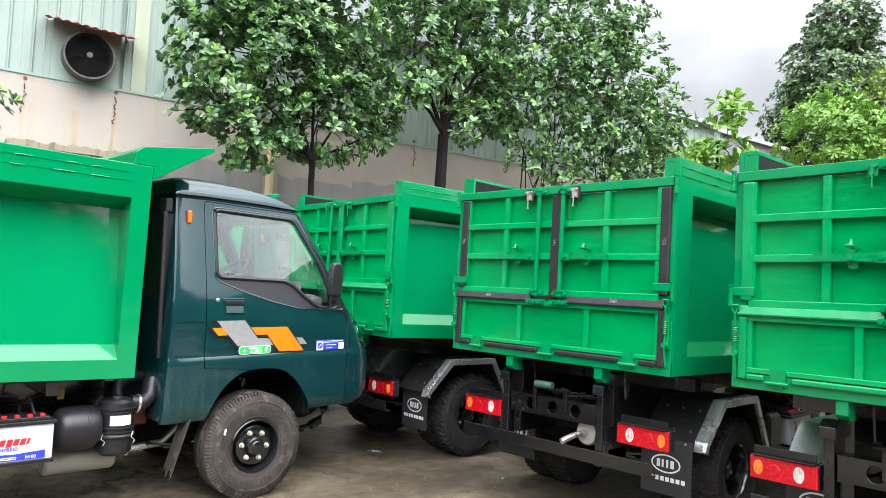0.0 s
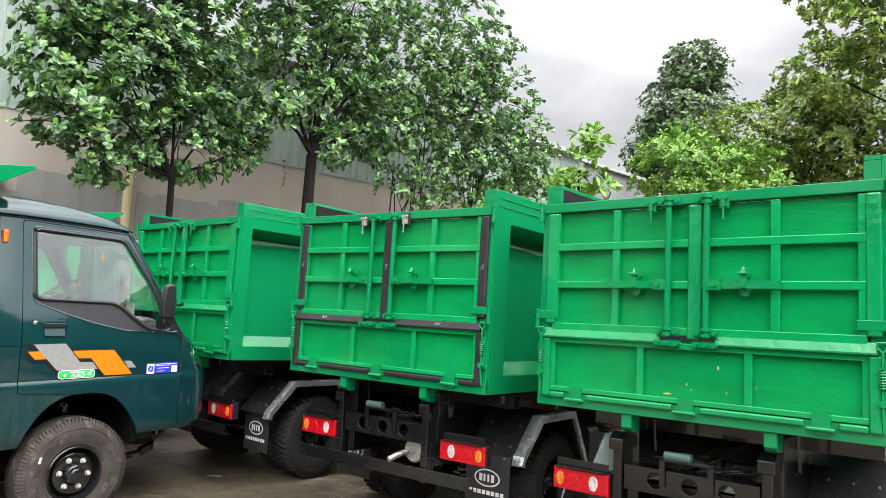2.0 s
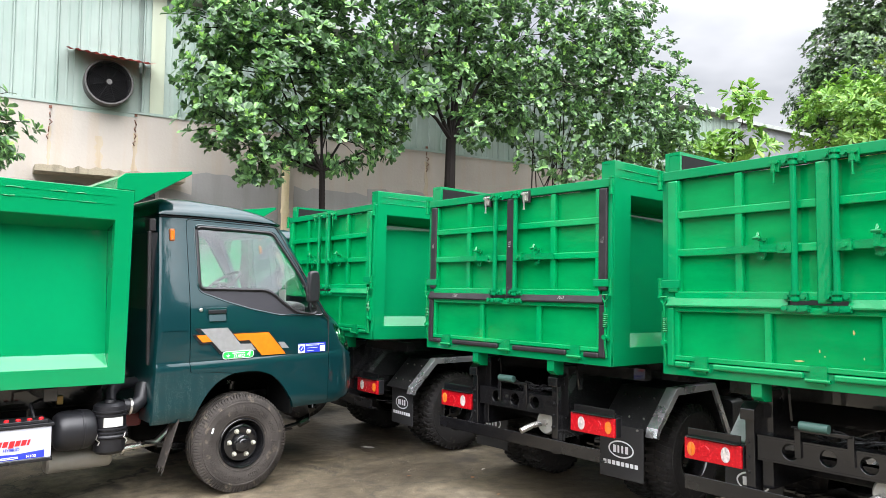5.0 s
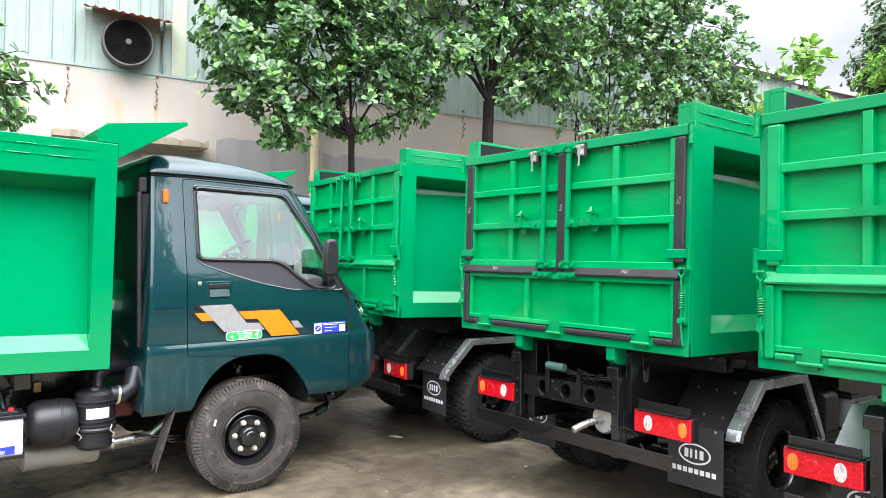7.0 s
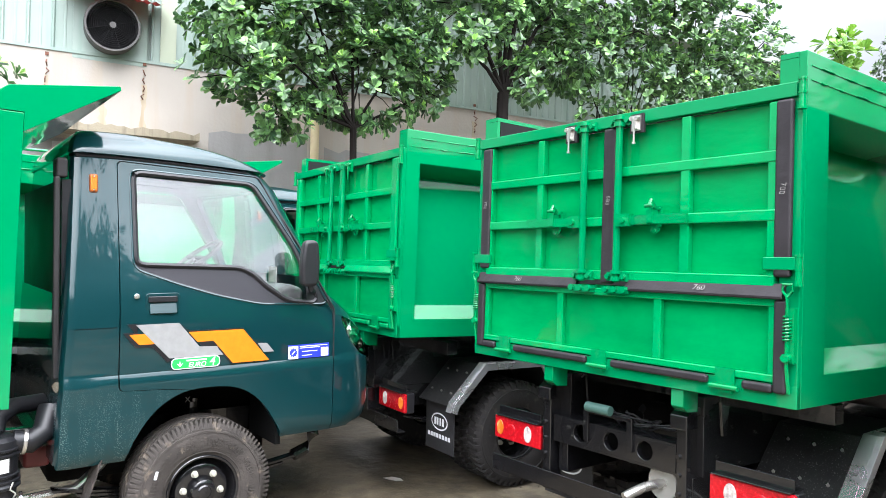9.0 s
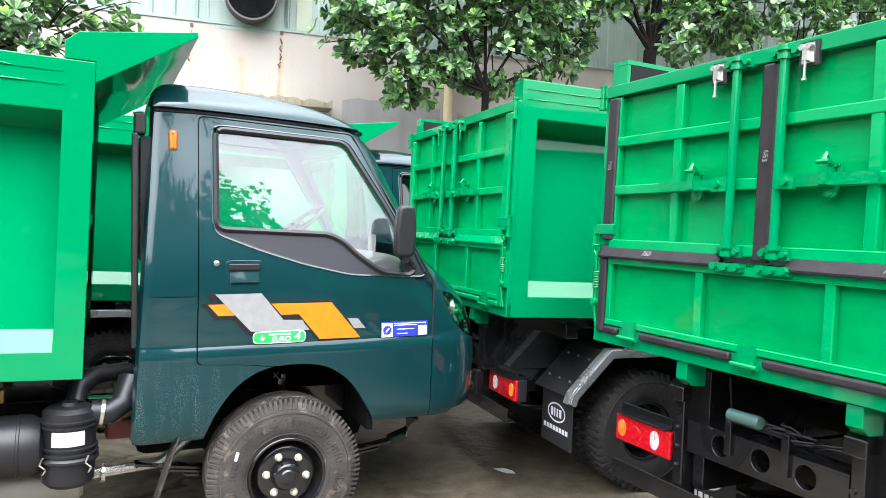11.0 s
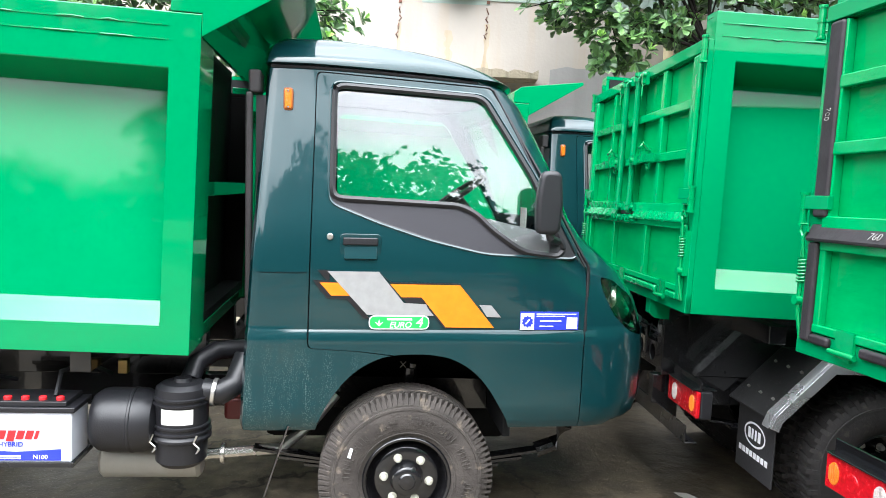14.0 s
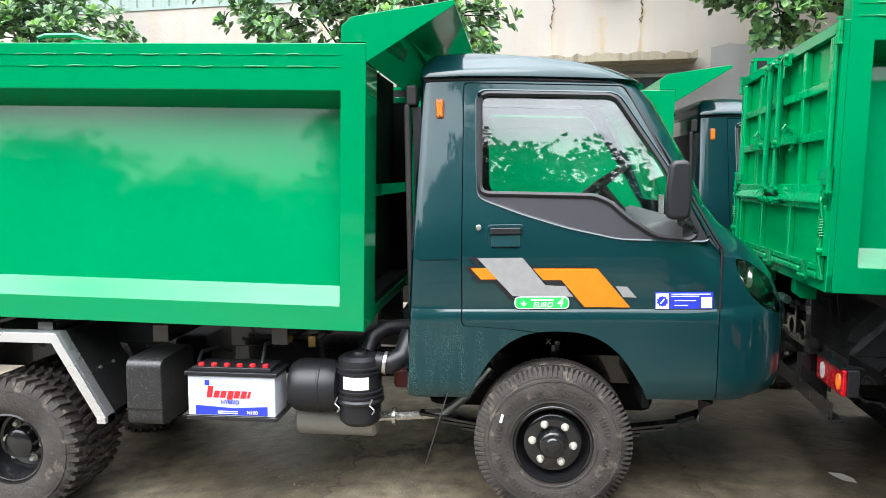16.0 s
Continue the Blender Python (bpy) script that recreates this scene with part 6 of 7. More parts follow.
# ---------------------------------------------------------------- yard and factory wall
bm = bmesh.new()
S = 700
xs = [-S, -40, -5] + [0.3 + 0.1 * k for k in range(23)] + [5, 40, S]
rails = [[bm.verts.new((x, y, ground_z(x))) for x in xs] for y in (-S, S)]
for k in range(len(xs) - 1):
    bm.faces.new((rails[0][k], rails[0][k + 1], rails[1][k + 1], rails[1][k]))
tagged(part("ground", bm, YARD, smooth=60), "damp grey-brown dirty concrete yard", "ground", kind="structure")

WALL_TURN, WALL_OUT = -7.09, 14.008
WD = Vector((math.cos(radians(WALL_TURN)), math.sin(radians(WALL_TURN)), 0))
WNV = Vector((-WD.y, WD.x, 0))
PLINTH_H, EAVE_H = 4.67, 6.92
wall_frame = Matrix.Translation(WNV * WALL_OUT) @ pose(0, 0, 0, 0, 0, WALL_TURN)   # x along the wall, y away from the yard


def on_wall(ob):
    ob.matrix_basis = wall_frame @ ob.matrix_basis
    return ob


bm = boxes((-34, 21.1, 0.0, 0.25, 0.0, PLINTH_H))
plinth = on_wall(part("wall_north", bm, STUCCO, smooth=0))
tagged(plinth, "beige stucco factory wall with rust streaks", "wall", kind="structure")
# cement patches, with an uneven upper edge
rnd = random.Random(11)


def patch(x0, x1, z1, seed):
    r = random.Random(seed)
    top, x = [], x0
    while x < x1:
        top.append((x, z1 + r.uniform(-0.05, 0.05)))
        x += r.uniform(0.12, 0.3)
    top.append((x1, z1 - 0.05))
    b = bmesh.new()
    prism(b, [(x0, 0.0)] + top + [(x1, 0.0)], "y", -0.006, 0.002)
    ob = part("cement_patch", b, CEMENT, plinth, "bare grey cement render patch", smooth=0)
    return ob


patch(4.10, 5.85, 3.64, 1)
patch(6.18, 7.9, 3.51, 2)
patch(7.9, 9.4, 3.65, 3)
patch(1.3, 4.10, 3.25, 4)
# corrugated sheets above: one sheet a metre
SHEET_W = 1.02


def sheet_mesh(bm):
    prof, x = [], 0.0
    prof.append((0.0, -0.035))
    for k in range(3):
        a = 0.34 * k
        prof += [(a + 0.02, -0.035), (a + 0.04, 0.0), (a + 0.16, 0.0), (a + 0.17, -0.006), (a + 0.19, -0.006), (a + 0.20, 0.0), (a + 0.32, 0.0), (a + 0.34, -0.035)]
    poly = prof + [(x, 0.03) for x in (1.02, 0.0)]
    prism(bm, poly, "z", PLINTH_H - 0.02, EAVE_H)


upper = on_wall(part("wall_cladding", boxes((-34, 21.1, 0.10, 0.20, PLINTH_H, EAVE_H)), SHEET, smooth=0))
tagged(upper, "pale green ribbed sheet-metal cladding", "wall", kind="structure")
sheet = shared("sheet", sheet_mesh, SHEET, 0)
for k in range(-33, 21):
    ob = part("sheet_panel", sheet, SHEET, upper, at=(k * SHEET_W, 0.045, 0))
    if k == 3:
        ob.location.x += 0.08
cream = bmesh.new()
bx(cream, 3.28, 3.53, 0.0, 0.035, PLINTH_H, EAVE_H)
part("translucent_panel", cream, SHEET_CREAM, upper, "yellowed cream panel", smooth=0)
bm = boxes((-34, 21.1, -0.02, 0.06, PLINTH_H - 0.03, PLINTH_H + 0.02))
part("flashing", bm, SHEET, upper, smooth=0)
bm = bmesh.new()
prism(bm, [(-0.22, EAVE_H + 0.08), (-0.22, EAVE_H + 0.22), (0.3, EAVE_H + 0.29), (8.0, EAVE_H + 1.0), (8.0, EAVE_H + 0.9), (0.3, EAVE_H + 0.10)], "x", -34, 21.2)
roof = on_wall(part("roof", bm, FASCIA, smooth=0))
tagged(roof, "pale sheet-metal factory roof", "roof", kind="structure")
bm = boxes((21.3, 25.6, 0.15, 0.35, 0.0, 6.94))
w2 = on_wall(part("wall_annex", bm, SHEET_GREY, smooth=0))
tagged(w2, "weathered grey sheet-metal annex wall", "wall", kind="structure")
bm = bmesh.new()
prism(bm, [(0.0, 6.94), (0.0, 7.06), (6.0, 7.6), (6.0, 7.4)], "x", 21.25, 25.75)
r2 = on_wall(part("roof_annex", bm, FASCIA, smooth=0))
tagged(r2, "pale annex roof", "roof", kind="structure")
# pipe, brackets
bm = bmesh.new()
cyl(bm, (5.96, -0.10, 0.0), (5.96, -0.10, 4.62), 0.078, n=16)
for z in (1.5, 3.0, 4.5):
    cyl(bm, (5.96, -0.10, z - 0.04), (5.96, -0.10, z + 0.04), 0.09, n=16)
tagged(on_wall(part("drain_pipe", bm, PIPE)), "cream-painted drain pipe on the wall", "pipe")
for s_, z in ((1.63, 4.26), (3.04, 4.30), (9.42, 4.42)):
    r = random.Random(int(s_ * 100))
    bm = bmesh.new()
    bx(bm, s_ - 0.02, s_ + 0.03, -0.02, 0.0, z + 0.29, z + 0.34)
    for k in range(4):
        zz = z + 0.22 - k * 0.13
        tube(bm, [(s_ + r.uniform(-0.02, 0.02), -0.01, zz), (s_ + r.uniform(-0.05, 0.05), -0.06, zz - 0.05), (s_ + r.uniform(-0.02, 0.03), -0.01, zz - 0.09)], 0.010, 5)
    tagged(on_wall(part("rusty_bracket", bm, RUST)), "rusted iron pipe bracket stubs on the wall", "bracket", "rusty brackets on the wall")
# rust that ran down from the brackets
for s_, z0_, z1_, w_ in ((1.63, 4.24, 3.52, 0.04), (3.04, 4.28, 3.52, 0.06), (2.43, 4.15, 3.52, 0.08), (9.42, 4.40, 3.2, 0.08), (-0.3, 4.4, 3.4, 0.07), (-2.4, 4.4, 3.1, 0.07)):
    rr = random.Random(int(s_ * 10))
    left = [(s_ - w_ * rr.uniform(0.2, 1.0), z0_ + (z1_ - z0_) * k / 9) for k in range(10)]
    right = [(s_ + w_ * rr.uniform(0.2, 1.0), z0_ + (z1_ - z0_) * k / 9) for k in range(9, -1, -1)]
    bm = bmesh.new()
    prism(bm, left + right, "y", -0.003, 0.001)
    part("rust_streak", bm, RUST_STAIN, plinth, "brown rust streak", smooth=0)
# ledges with a window below
for s0, s1 in ((1.40, 3.85), (-7.4, -5.0)):
    r = random.Random(3)
    bm = bmesh.new()
    top = []
    n = 26
    for i in range(n + 1):
        top.append((s0 + (s1 - s0) * i / n, 3.46 + r.uniform(-0.015, 0.05)))
    prism(bm, [(s0, 3.365)] + top + [(s1, 3.365)], "y", -0.55, 0.0)
    tagged(on_wall(part("window_canopy", bm, MOSSY, smooth=0)), "mossy concrete window canopy", "canopy", "window canopies")
    for a, b in ((s0 + 0.34, s0 + 1.01), (s0 + 1.42, s0 + 2.09)):
        z0, z1 = 2.30, 3.23
        bm = boxes((a, b, -0.03, 0.02, z1 - 0.06, z1), (a, b, -0.03, 0.02, z0, z0 + 0.06), (a, a + 0.06, -0.03, 0.02, z0 + 0.06, z1 - 0.06), (b - 0.06, b, -0.03, 0.02, z0 + 0.06, z1 - 0.06))
        w = on_wall(part("window_1", bm, WINDOW_WHITE, bevel=0.006))
        tagged(w, "white-framed window with a dark dusty pane", "window", kind="structure")
        part("pane", boxes((a + 0.06, b - 0.06, -0.012, -0.006, z0 + 0.06, z1 - 0.06)), WINDOW_DARK, w, smooth=0)
# exhaust fan with its awning
FC, FZ, FR = 2.53, 5.10, 0.46
fan = new("exhaust_fan")
fan.matrix_basis = wall_frame @ pose(FC, 0, FZ) @ Matrix.Scale(0.88, 4)
tagged(fan, "round industrial exhaust fan under a red sheet awning", "fan")
bm = bmesh.new()
lathe(bm, [(FR - 0.04, 0.02), (FR, 0.02), (FR, -0.30), (FR + 0.012, -0.31), (FR, -0.34), (FR - 0.03, -0.34), (FR - 0.04, -0.30), (FR - 0.04, 0.02)], (0, 0, 0), (0, 1, 0), 48)
part("housing", bm, FAN_GREY, fan)
bm = bmesh.new()
lathe(bm, [(0.0, -0.02), (FR - 0.04, -0.02)], (0, 0, 0), (0, 1, 0), 40)
part("fan_back", bm, FAN_DARK, fan, smooth=0)
for k in range(5):
    a = 2 * math.pi * k / 5 + 0.4
    bm = bmesh.new()
    q = [(0.09, 0.05), (0.38, 0.11), (0.39, -0.07), (0.09, -0.05)]
    vv = []
    for (u, v) in q:
        vv.append(bm.verts.new((u * math.cos(a) - v * math.sin(a), -0.12 - v * 0.5, u * math.sin(a) + v * math.cos(a))))
    bm.faces.new(vv)
    bmesh.ops.solidify(bm, geom=bm.faces[:], thickness=0.01)
    part("blade", bm, FAN_DARK, fan)
bm = bmesh.new()
for k in range(11):
    r_ = 0.07 + k * 0.035
    tube(bm, [(r_ * math.cos(2 * math.pi * j / 36), -0.33, r_ * math.sin(2 * math.pi * j / 36)) for j in range(37)], 0.0055, 4)
for k in range(4):
    a = math.pi / 4 * k + 0.3
    tube(bm, [(0.43 * math.cos(a), -0.335, 0.43 * math.sin(a)), (-0.43 * math.cos(a), -0.335, -0.43 * math.sin(a))], 0.008, 4)
part("guard_grille", bm, FAN_DARK, fan)
bm = bmesh.new()
cyl(bm, (0, -0.36, 0), (0, -0.30, 0), 0.055, n=16)
part("hub", bm, FAN_GREY, fan)
bm = boxes((-0.62, 0.62, -0.005, 0.06, -0.60, 0.66))
part("back_panel", bm, SHEET, fan, smooth=0)
bm = bmesh.new()
lo, hi = [], []
for i in range(41):
    x = -0.78 + 1.62 * i / 40
    dz = 0.018 * math.cos(i * math.pi / 2)
    lo.append(bm.verts.new((x, -0.62, 0.50 + dz - 0.06 * i / 40)))
    hi.append(bm.verts.new((x, 0.02, 0.66 + dz - 0.06 * i / 40)))
for i in range(40):
    bm.faces.new((lo[i], lo[i + 1], hi[i + 1], hi[i]))
bmesh.ops.solidify(bm, geom=bm.faces[:], thickness=0.006)
part("awning", bm, RED_SHEET, fan, "faded red corrugated awning sheet")

# ---------------------------------------------------------------- trees


def leaves(name, centres, axes, n_leaf, length, width, seed, droop=0.5, plain=False):
    """Whorls of leaves at shoot tips, as one mesh."""
    r = np.random.default_rng(seed)
    m = len(centres)
    tmpl = np.array([(0, 0, 0), (0.38, -0.30, 0.02), (0.38, 0, -0.05), (0.38, 0.30, 0.02), (0.82, -0.46, 0.02), (0.78, 0, -0.05), (0.82, 0.46, 0.02), (1.0, 0, -0.10)])
    faces = np.array([(0, 1, 2, 2), (0, 2, 3, 3), (1, 4, 5, 2), (2, 5, 6, 3), (4, 7, 5, 5), (5, 7, 6, 6)])
    if plain:
        tmpl = np.array([(0, 0, 0), (0.55, -0.42, 0.02), (1.0, 0, -0.06), (0.55, 0.42, 0.02)])
        faces = np.array([(0, 1, 2, 3)])
    total = m * n_leaf
    c = np.repeat(centres, n_leaf, 0)
    ax = np.repeat(axes, n_leaf, 0)
    ax /= np.linalg.norm(ax, axis=1)[:, None] + 1e-9
    ref = np.where(np.abs(ax[:, 2:3]) < 0.9, np.array([[0, 0, 1.0]]), np.array([[1.0, 0, 0]]))
    u = np.cross(ax, ref)
    u /= np.linalg.norm(u, axis=1)[:, None]
    v = np.cross(ax, u)
    ang = r.uniform(0, 2 * np.pi, total)
    tilt = r.uniform(droop - 0.45, droop + 0.45, total)
    rad = np.cos(ang)[:, None] * u + np.sin(ang)[:, None] * v
    d = np.cos(tilt)[:, None] * rad + np.sin(tilt)[:, None] * ax
    side = np.cross(ax, d)
    side /= np.linalg.norm(side, axis=1)[:, None] + 1e-9
    up = np.cross(d, side)
    L = length * r.uniform(0.7, 1.2, total)
    W = width * r.uniform(0.8, 1.2, total)
    verts = (c[:, None, :] + tmpl[None, :, 0:1] * L[:, None, None] * d[:, None, :] + tmpl[None, :, 1:2] * W[:, None, None] * side[:, None, :]
             + tmpl[None, :, 2:3] * L[:, None, None] * up[:, None, :]).reshape(-1, 3)
    me = bpy.data.meshes.new(name)
    polys = []
    base = (np.arange(total) * len(tmpl))[:, None, None] + faces[None]
    for q in base.reshape(-1, 4).tolist():
        polys.append(q[:3] if q[2] == q[3] else q)
    me.from_pydata(verts.tolist(), [], polys)
    me.update()
    return me


def make_tree(x, y, trunk_h, trunk_r, lobes, seed, leaf=LEAF, young=LEAF_YOUNG, density=122, n_leaf=9, length=0.148, width=0.086, young_part=0.36, lean=(0, 0), stems=1,
              label="", category="tree", bark=BARK, fill=0.55, gap=-0.04, plain=False):
    """A tree with a tapered trunk, limbs to each lobe of its crown, and leaf whorls. lobes: (dx, dy, z, rx, ry, rz)."""
    r = random.Random(seed)
    tree = new("tree")
    tree.matrix_basis = pose(x, y, 0)
    tagged(tree, label, category, "trees along the wall" if leaf is LEAF else "")
    bm = bmesh.new()
    tops = []
    for k in range(stems):
        ox, oy = (r.uniform(-0.5, 0.5), r.uniform(-0.3, 0.3)) if stems > 1 else (0, 0)
        pts = [(ox, oy, 0)]
        for j in range(1, 6):
            f = j / 5
            pts.append((ox + lean[0] * f + r.uniform(-0.05, 0.05), oy + lean[1] * f + r.uniform(-0.05, 0.05), trunk_h * f))
        tube(bm, pts, trunk_r * r.uniform(0.85, 1.1), 10, trunk_r * 0.7)
        tops.append(Vector(pts[-1]))
    pts_c, pts_a = [], []
    for li, (dx, dy, z, rx, ry, rz) in enumerate(lobes):
        c = Vector((dx, dy, z))
        base = tops[li % len(tops)]
        mid = base.lerp(c, 0.5) + Vector((r.uniform(-0.2, 0.2), r.uniform(-0.2, 0.2), r.uniform(-0.1, 0.25)))
        tube(bm, [base, base.lerp(mid, 0.5), mid, mid.lerp(c, 0.6), c], trunk_r * 0.34, 7, trunk_r * 0.10)
        count = int(density * (rx * ry * rz) ** (2 / 3) * 4)
        for k in range(count):
            while True:
                q = Vector((r.uniform(-1, 1), r.uniform(-1, 1), r.uniform(-1, 1)))
                if q.length <= 1:
                    break
            if q.length > 1e-3 and r.random() > fill:
                q = q.normalized() * r.uniform(0.78, 1.06)
            nz = noise.noise(Vector((q.x * 2.2 + seed, q.y * 2.2, q.z * 2.2 + li)))
            if nz < gap:
                continue
            q *= 1 + 0.45 * nz
            p = c + Vector((q.x * rx, q.y * ry, q.z * rz))
            pts_c.append(p)
            out = Vector((q.x, q.y, q.z))
            pts_a.append((out * 0.8 + Vector((r.uniform(-0.4, 0.4), r.uniform(-0.4, 0.4), 0.75))))
            if k % 15 == 0:
                tube(bm, [c.lerp(p, 0.3), c.lerp(p, 0.65) + Vector((0, 0, 0.05)), p], 0.011, 4, 0.005)
    part("trunk", bm, bark, tree, "dark rough bark")
    cs, ax = np.array(pts_c), np.array(pts_a)
    me = leaves("crown", cs, ax, n_leaf, length, width, seed, 0.35, plain)
    me.materials.append(leaf)
    part("crown", me, leaf, tree)
    if young_part:
        rr = np.random.default_rng(seed + 1)
        pick = (rr.random(len(cs)) < young_part) & (ax[:, 2] > 0.3)
        if pick.any():
            me = leaves("young_leaves", cs[pick] + 0.03 * ax[pick], ax[pick], 5, length * 0.66, width * 0.62, seed + 2, 0.95)
            me.materials.append(young)
            part("young_leaves", me, young, tree, "fresh yellow-green shoots")
    return tree


ROW = 11.72


def row(s, out=ROW):
    p = WD * s + WNV * out
    return p.x, p.y


make_tree(*row(5.815), 3.55, 0.077, [(0.09, 0.00, 4.28, 1.04, 0.91, 0.68), (-1.40, 0.09, 4.10, 0.95, 0.81, 0.77), (-0.81, 0.18, 5.23, 1.22, 1.00, 0.81), (0.81, 0.09, 5.00, 0.91, 0.81, 0.68),
                                    (0.18, 0.09, 6.13, 1.18, 1.00, 0.81), (-1.09, 0.18, 6.50, 1.18, 1.00, 0.81), (0.00, 0.18, 7.40, 1.09, 1.00, 0.72), (-1.81, 0.09, 4.96, 0.72, 0.72, 0.63), (-1.27, -0.18, 3.55, 0.50, 0.45, 0.32), (1.40, -0.09, 4.32, 0.41, 0.36, 0.32), (-1.72, 0.18, 5.86, 0.81, 0.72, 0.63)], 21,
          label="jackfruit tree with glossy dark leaves before the wall")
make_tree(*row(8.64), 4.46, 0.145, [(-0.91, 0.00, 5.86, 1.18, 1.00, 0.81), (0.54, 0.09, 5.59, 1.00, 0.91, 0.72), (0.18, 0.00, 6.95, 1.45, 1.18, 1.00), (-0.91, 0.18, 7.67, 1.27, 1.09, 0.91), (1.72, 0.00, 6.68, 1.27, 1.09, 1.00),
                                  (1.09, 0.18, 8.21, 1.45, 1.18, 1.00), (1.45, 0.00, 5.32, 0.81, 0.72, 0.54), (-1.18, -0.18, 5.14, 0.63, 0.54, 0.41), (0.32, -0.27, 4.69, 0.54, 0.45, 0.41)], 22, lean=(-0.1, 0), density=100, gap=0.03, label="jackfruit tree with a thick forked dark trunk")
make_tree(*row(10.96), 3.1, 0.046, [(-0.35, -0.10, 4.25, 0.55, 0.45, 0.36), (0.75, -0.20, 4.22, 0.72, 0.54, 0.40), (1.75, 0.00, 4.20, 0.72, 0.54, 0.42), (-0.7, 0.0, 5.1, 0.6, 0.5, 0.45), (0.18, 0.09, 5.86, 1.09, 0.91, 0.81), (1.45, 0.00, 6.13, 1.18, 1.00, 0.91), (0.81, 0.09, 7.31, 1.36, 1.09, 0.91), (2.17, 0.09, 7.49, 1.18, 1.00, 0.81), (1.45, 0.00, 8.58, 1.18, 1.00, 0.81), (0.18, 0.00, 8.67, 1.09, 0.91, 0.81), (0.00, -0.18, 4.78, 0.45, 0.36, 0.36), (0.91, -0.18, 5.05, 0.63, 0.54, 0.45), (1.72, 0.00, 4.87, 0.54, 0.45, 0.45)], 23,
          stems=4, lean=(0.3, 0), density=74, gap=0.08, label="jackfruit trees with several thin stems")
make_tree(*row(13.36), 3.2, 0.046, [(0.2, -0.10, 4.25, 0.72, 0.54, 0.40), (1.5, 0.00, 4.45, 0.90, 0.63, 0.45), (2.4, 0.00, 4.85, 0.63, 0.54, 0.45), (0.45, 0.00, 5.77, 1.18, 1.00, 0.81), (1.81, 0.00, 6.13, 1.18, 1.00, 0.81), (1.09, 0.09, 7.04, 1.27, 1.00, 0.81), (-0.36, 0.09, 7.13, 1.09, 0.91, 0.81), (1.36, 0.00, 5.23, 1.09, 0.91, 0.54), (0.09, 0.09, 8.03, 0.91, 0.81, 0.72), (-0.54, -0.18, 5.14, 0.63, 0.54, 0.45), (0.45, -0.18, 4.69, 0.72, 0.54, 0.36), (2.71, 0.00, 5.77, 0.63, 0.54, 0.54)], 24,
          stems=3, density=82, gap=0.07, label="jackfruit tree with fresh green shoots", young_part=0.4)
make_tree(*row(-0.9), 2.97, 0.072, [(0.81, 0.00, 3.69, 1.18, 0.91, 0.77), (-0.63, 0.09, 3.87, 1.27, 0.91, 0.81), (0.09, 0.09, 4.41, 1.09, 0.91, 0.63)], 25, label="low jackfruit tree with bright shoots", young_part=0.3)
make_tree(*row(-6.44), 2.97, 0.072, [(0.63, 0.00, 3.69, 1.09, 0.91, 0.72), (-0.72, 0.09, 3.87, 1.18, 0.91, 0.81), (0.00, 0.09, 4.59, 1.00, 0.91, 0.63)], 26, label="low jackfruit tree beside the wall")
# distance on the open side
make_tree(30.2, 10.22, 6.0, 0.16, [(0, 0.1, 7.0, 2.1, 2.1, 1.7), (0, 0.1, 8.8, 2.15, 2.15, 1.7), (0, 0, 10.6, 1.8, 1.8, 1.6), (0, -0.1, 12.2, 1.25, 1.25, 1.2)], 31, leaf=LEAF_FAR, young=LEAF_OLIVE, density=200, gap=-0.15, plain=True,
          length=0.17, width=0.125, n_leaf=6, young_part=0.05, label="tall dark conical tree in the distance", fill=0.3)
make_tree(18.4, 9.07, 5.6, 0.05, [(0.1, -0.2, 6.3, 0.45, 0.45, 0.45), (0.2, 0.9, 5.3, 0.8, 0.7, 0.5), (0.3, -0.2, 5.2, 0.6, 0.6, 0.45)], 32, leaf=LEAF_BRIGHT, young=LEAF_YOUNG, density=48, length=0.30, width=0.14,
          n_leaf=6, young_part=0.3, label="young tree with large bright leaves")
make_tree(21.1, 7.05, 4.2, 0.07, [(0, 0, 6.0, 1.3, 1.5, 0.9), (0.5, -1.2, 5.8, 1.3, 1.3, 0.9), (0, 0.3, 6.7, 0.8, 0.8, 0.6)], 33, leaf=LEAF_BRIGHT, young=LEAF_YOUNG, density=80, length=0.21, width=0.085, n_leaf=8,
          young_part=0.25, label="bright green leafy shrub behind the trucks")
make_tree(26.0, 5.33, 4.5, 0.12, [(0, 0.5, 7.6, 2.0, 2.2, 1.6), (0.5, -1.6, 7.5, 2.2, 2.2, 1.8), (0, 1.2, 5.4, 2.0, 2.4, 1.6), (0.4, -3.4, 6.8, 2.0, 2.2, 1.7), (0, -1.0, 9.0, 1.3, 1.5, 0.8)], 34, leaf=LEAF_OLIVE, young=LEAF_BRIGHT,
          density=130, length=0.19, width=0.10, young_part=0.40, plain=True, label="dense olive-green tree with drying leaves")
make_tree(22.7, 0.3, 6.2, 0.13, [(0, 2.0, 9.7, 1.5, 1.7, 0.9), (0.2, 3.4, 8.9, 1.2, 1.2, 0.8), (0, 0.2, 11.2, 1.9, 2.3, 1.1), (0.4, -2.4, 10.2, 2.0, 2.2, 1.2), (0, 2.9, 11.4, 1.3, 1.5, 0.9), (0, -2.2, 7.4, 1.8, 2.0, 1.1),
                                  (0, 0.6, 9.9, 1.3, 1.4, 0.8)], 35,
          leaf=LEAF_OLIVE, young=LEAF_BRIGHT, density=95, length=0.20, width=0.10, young_part=0.5, plain=True, label="spreading tree with bare dark limbs", fill=0.35)
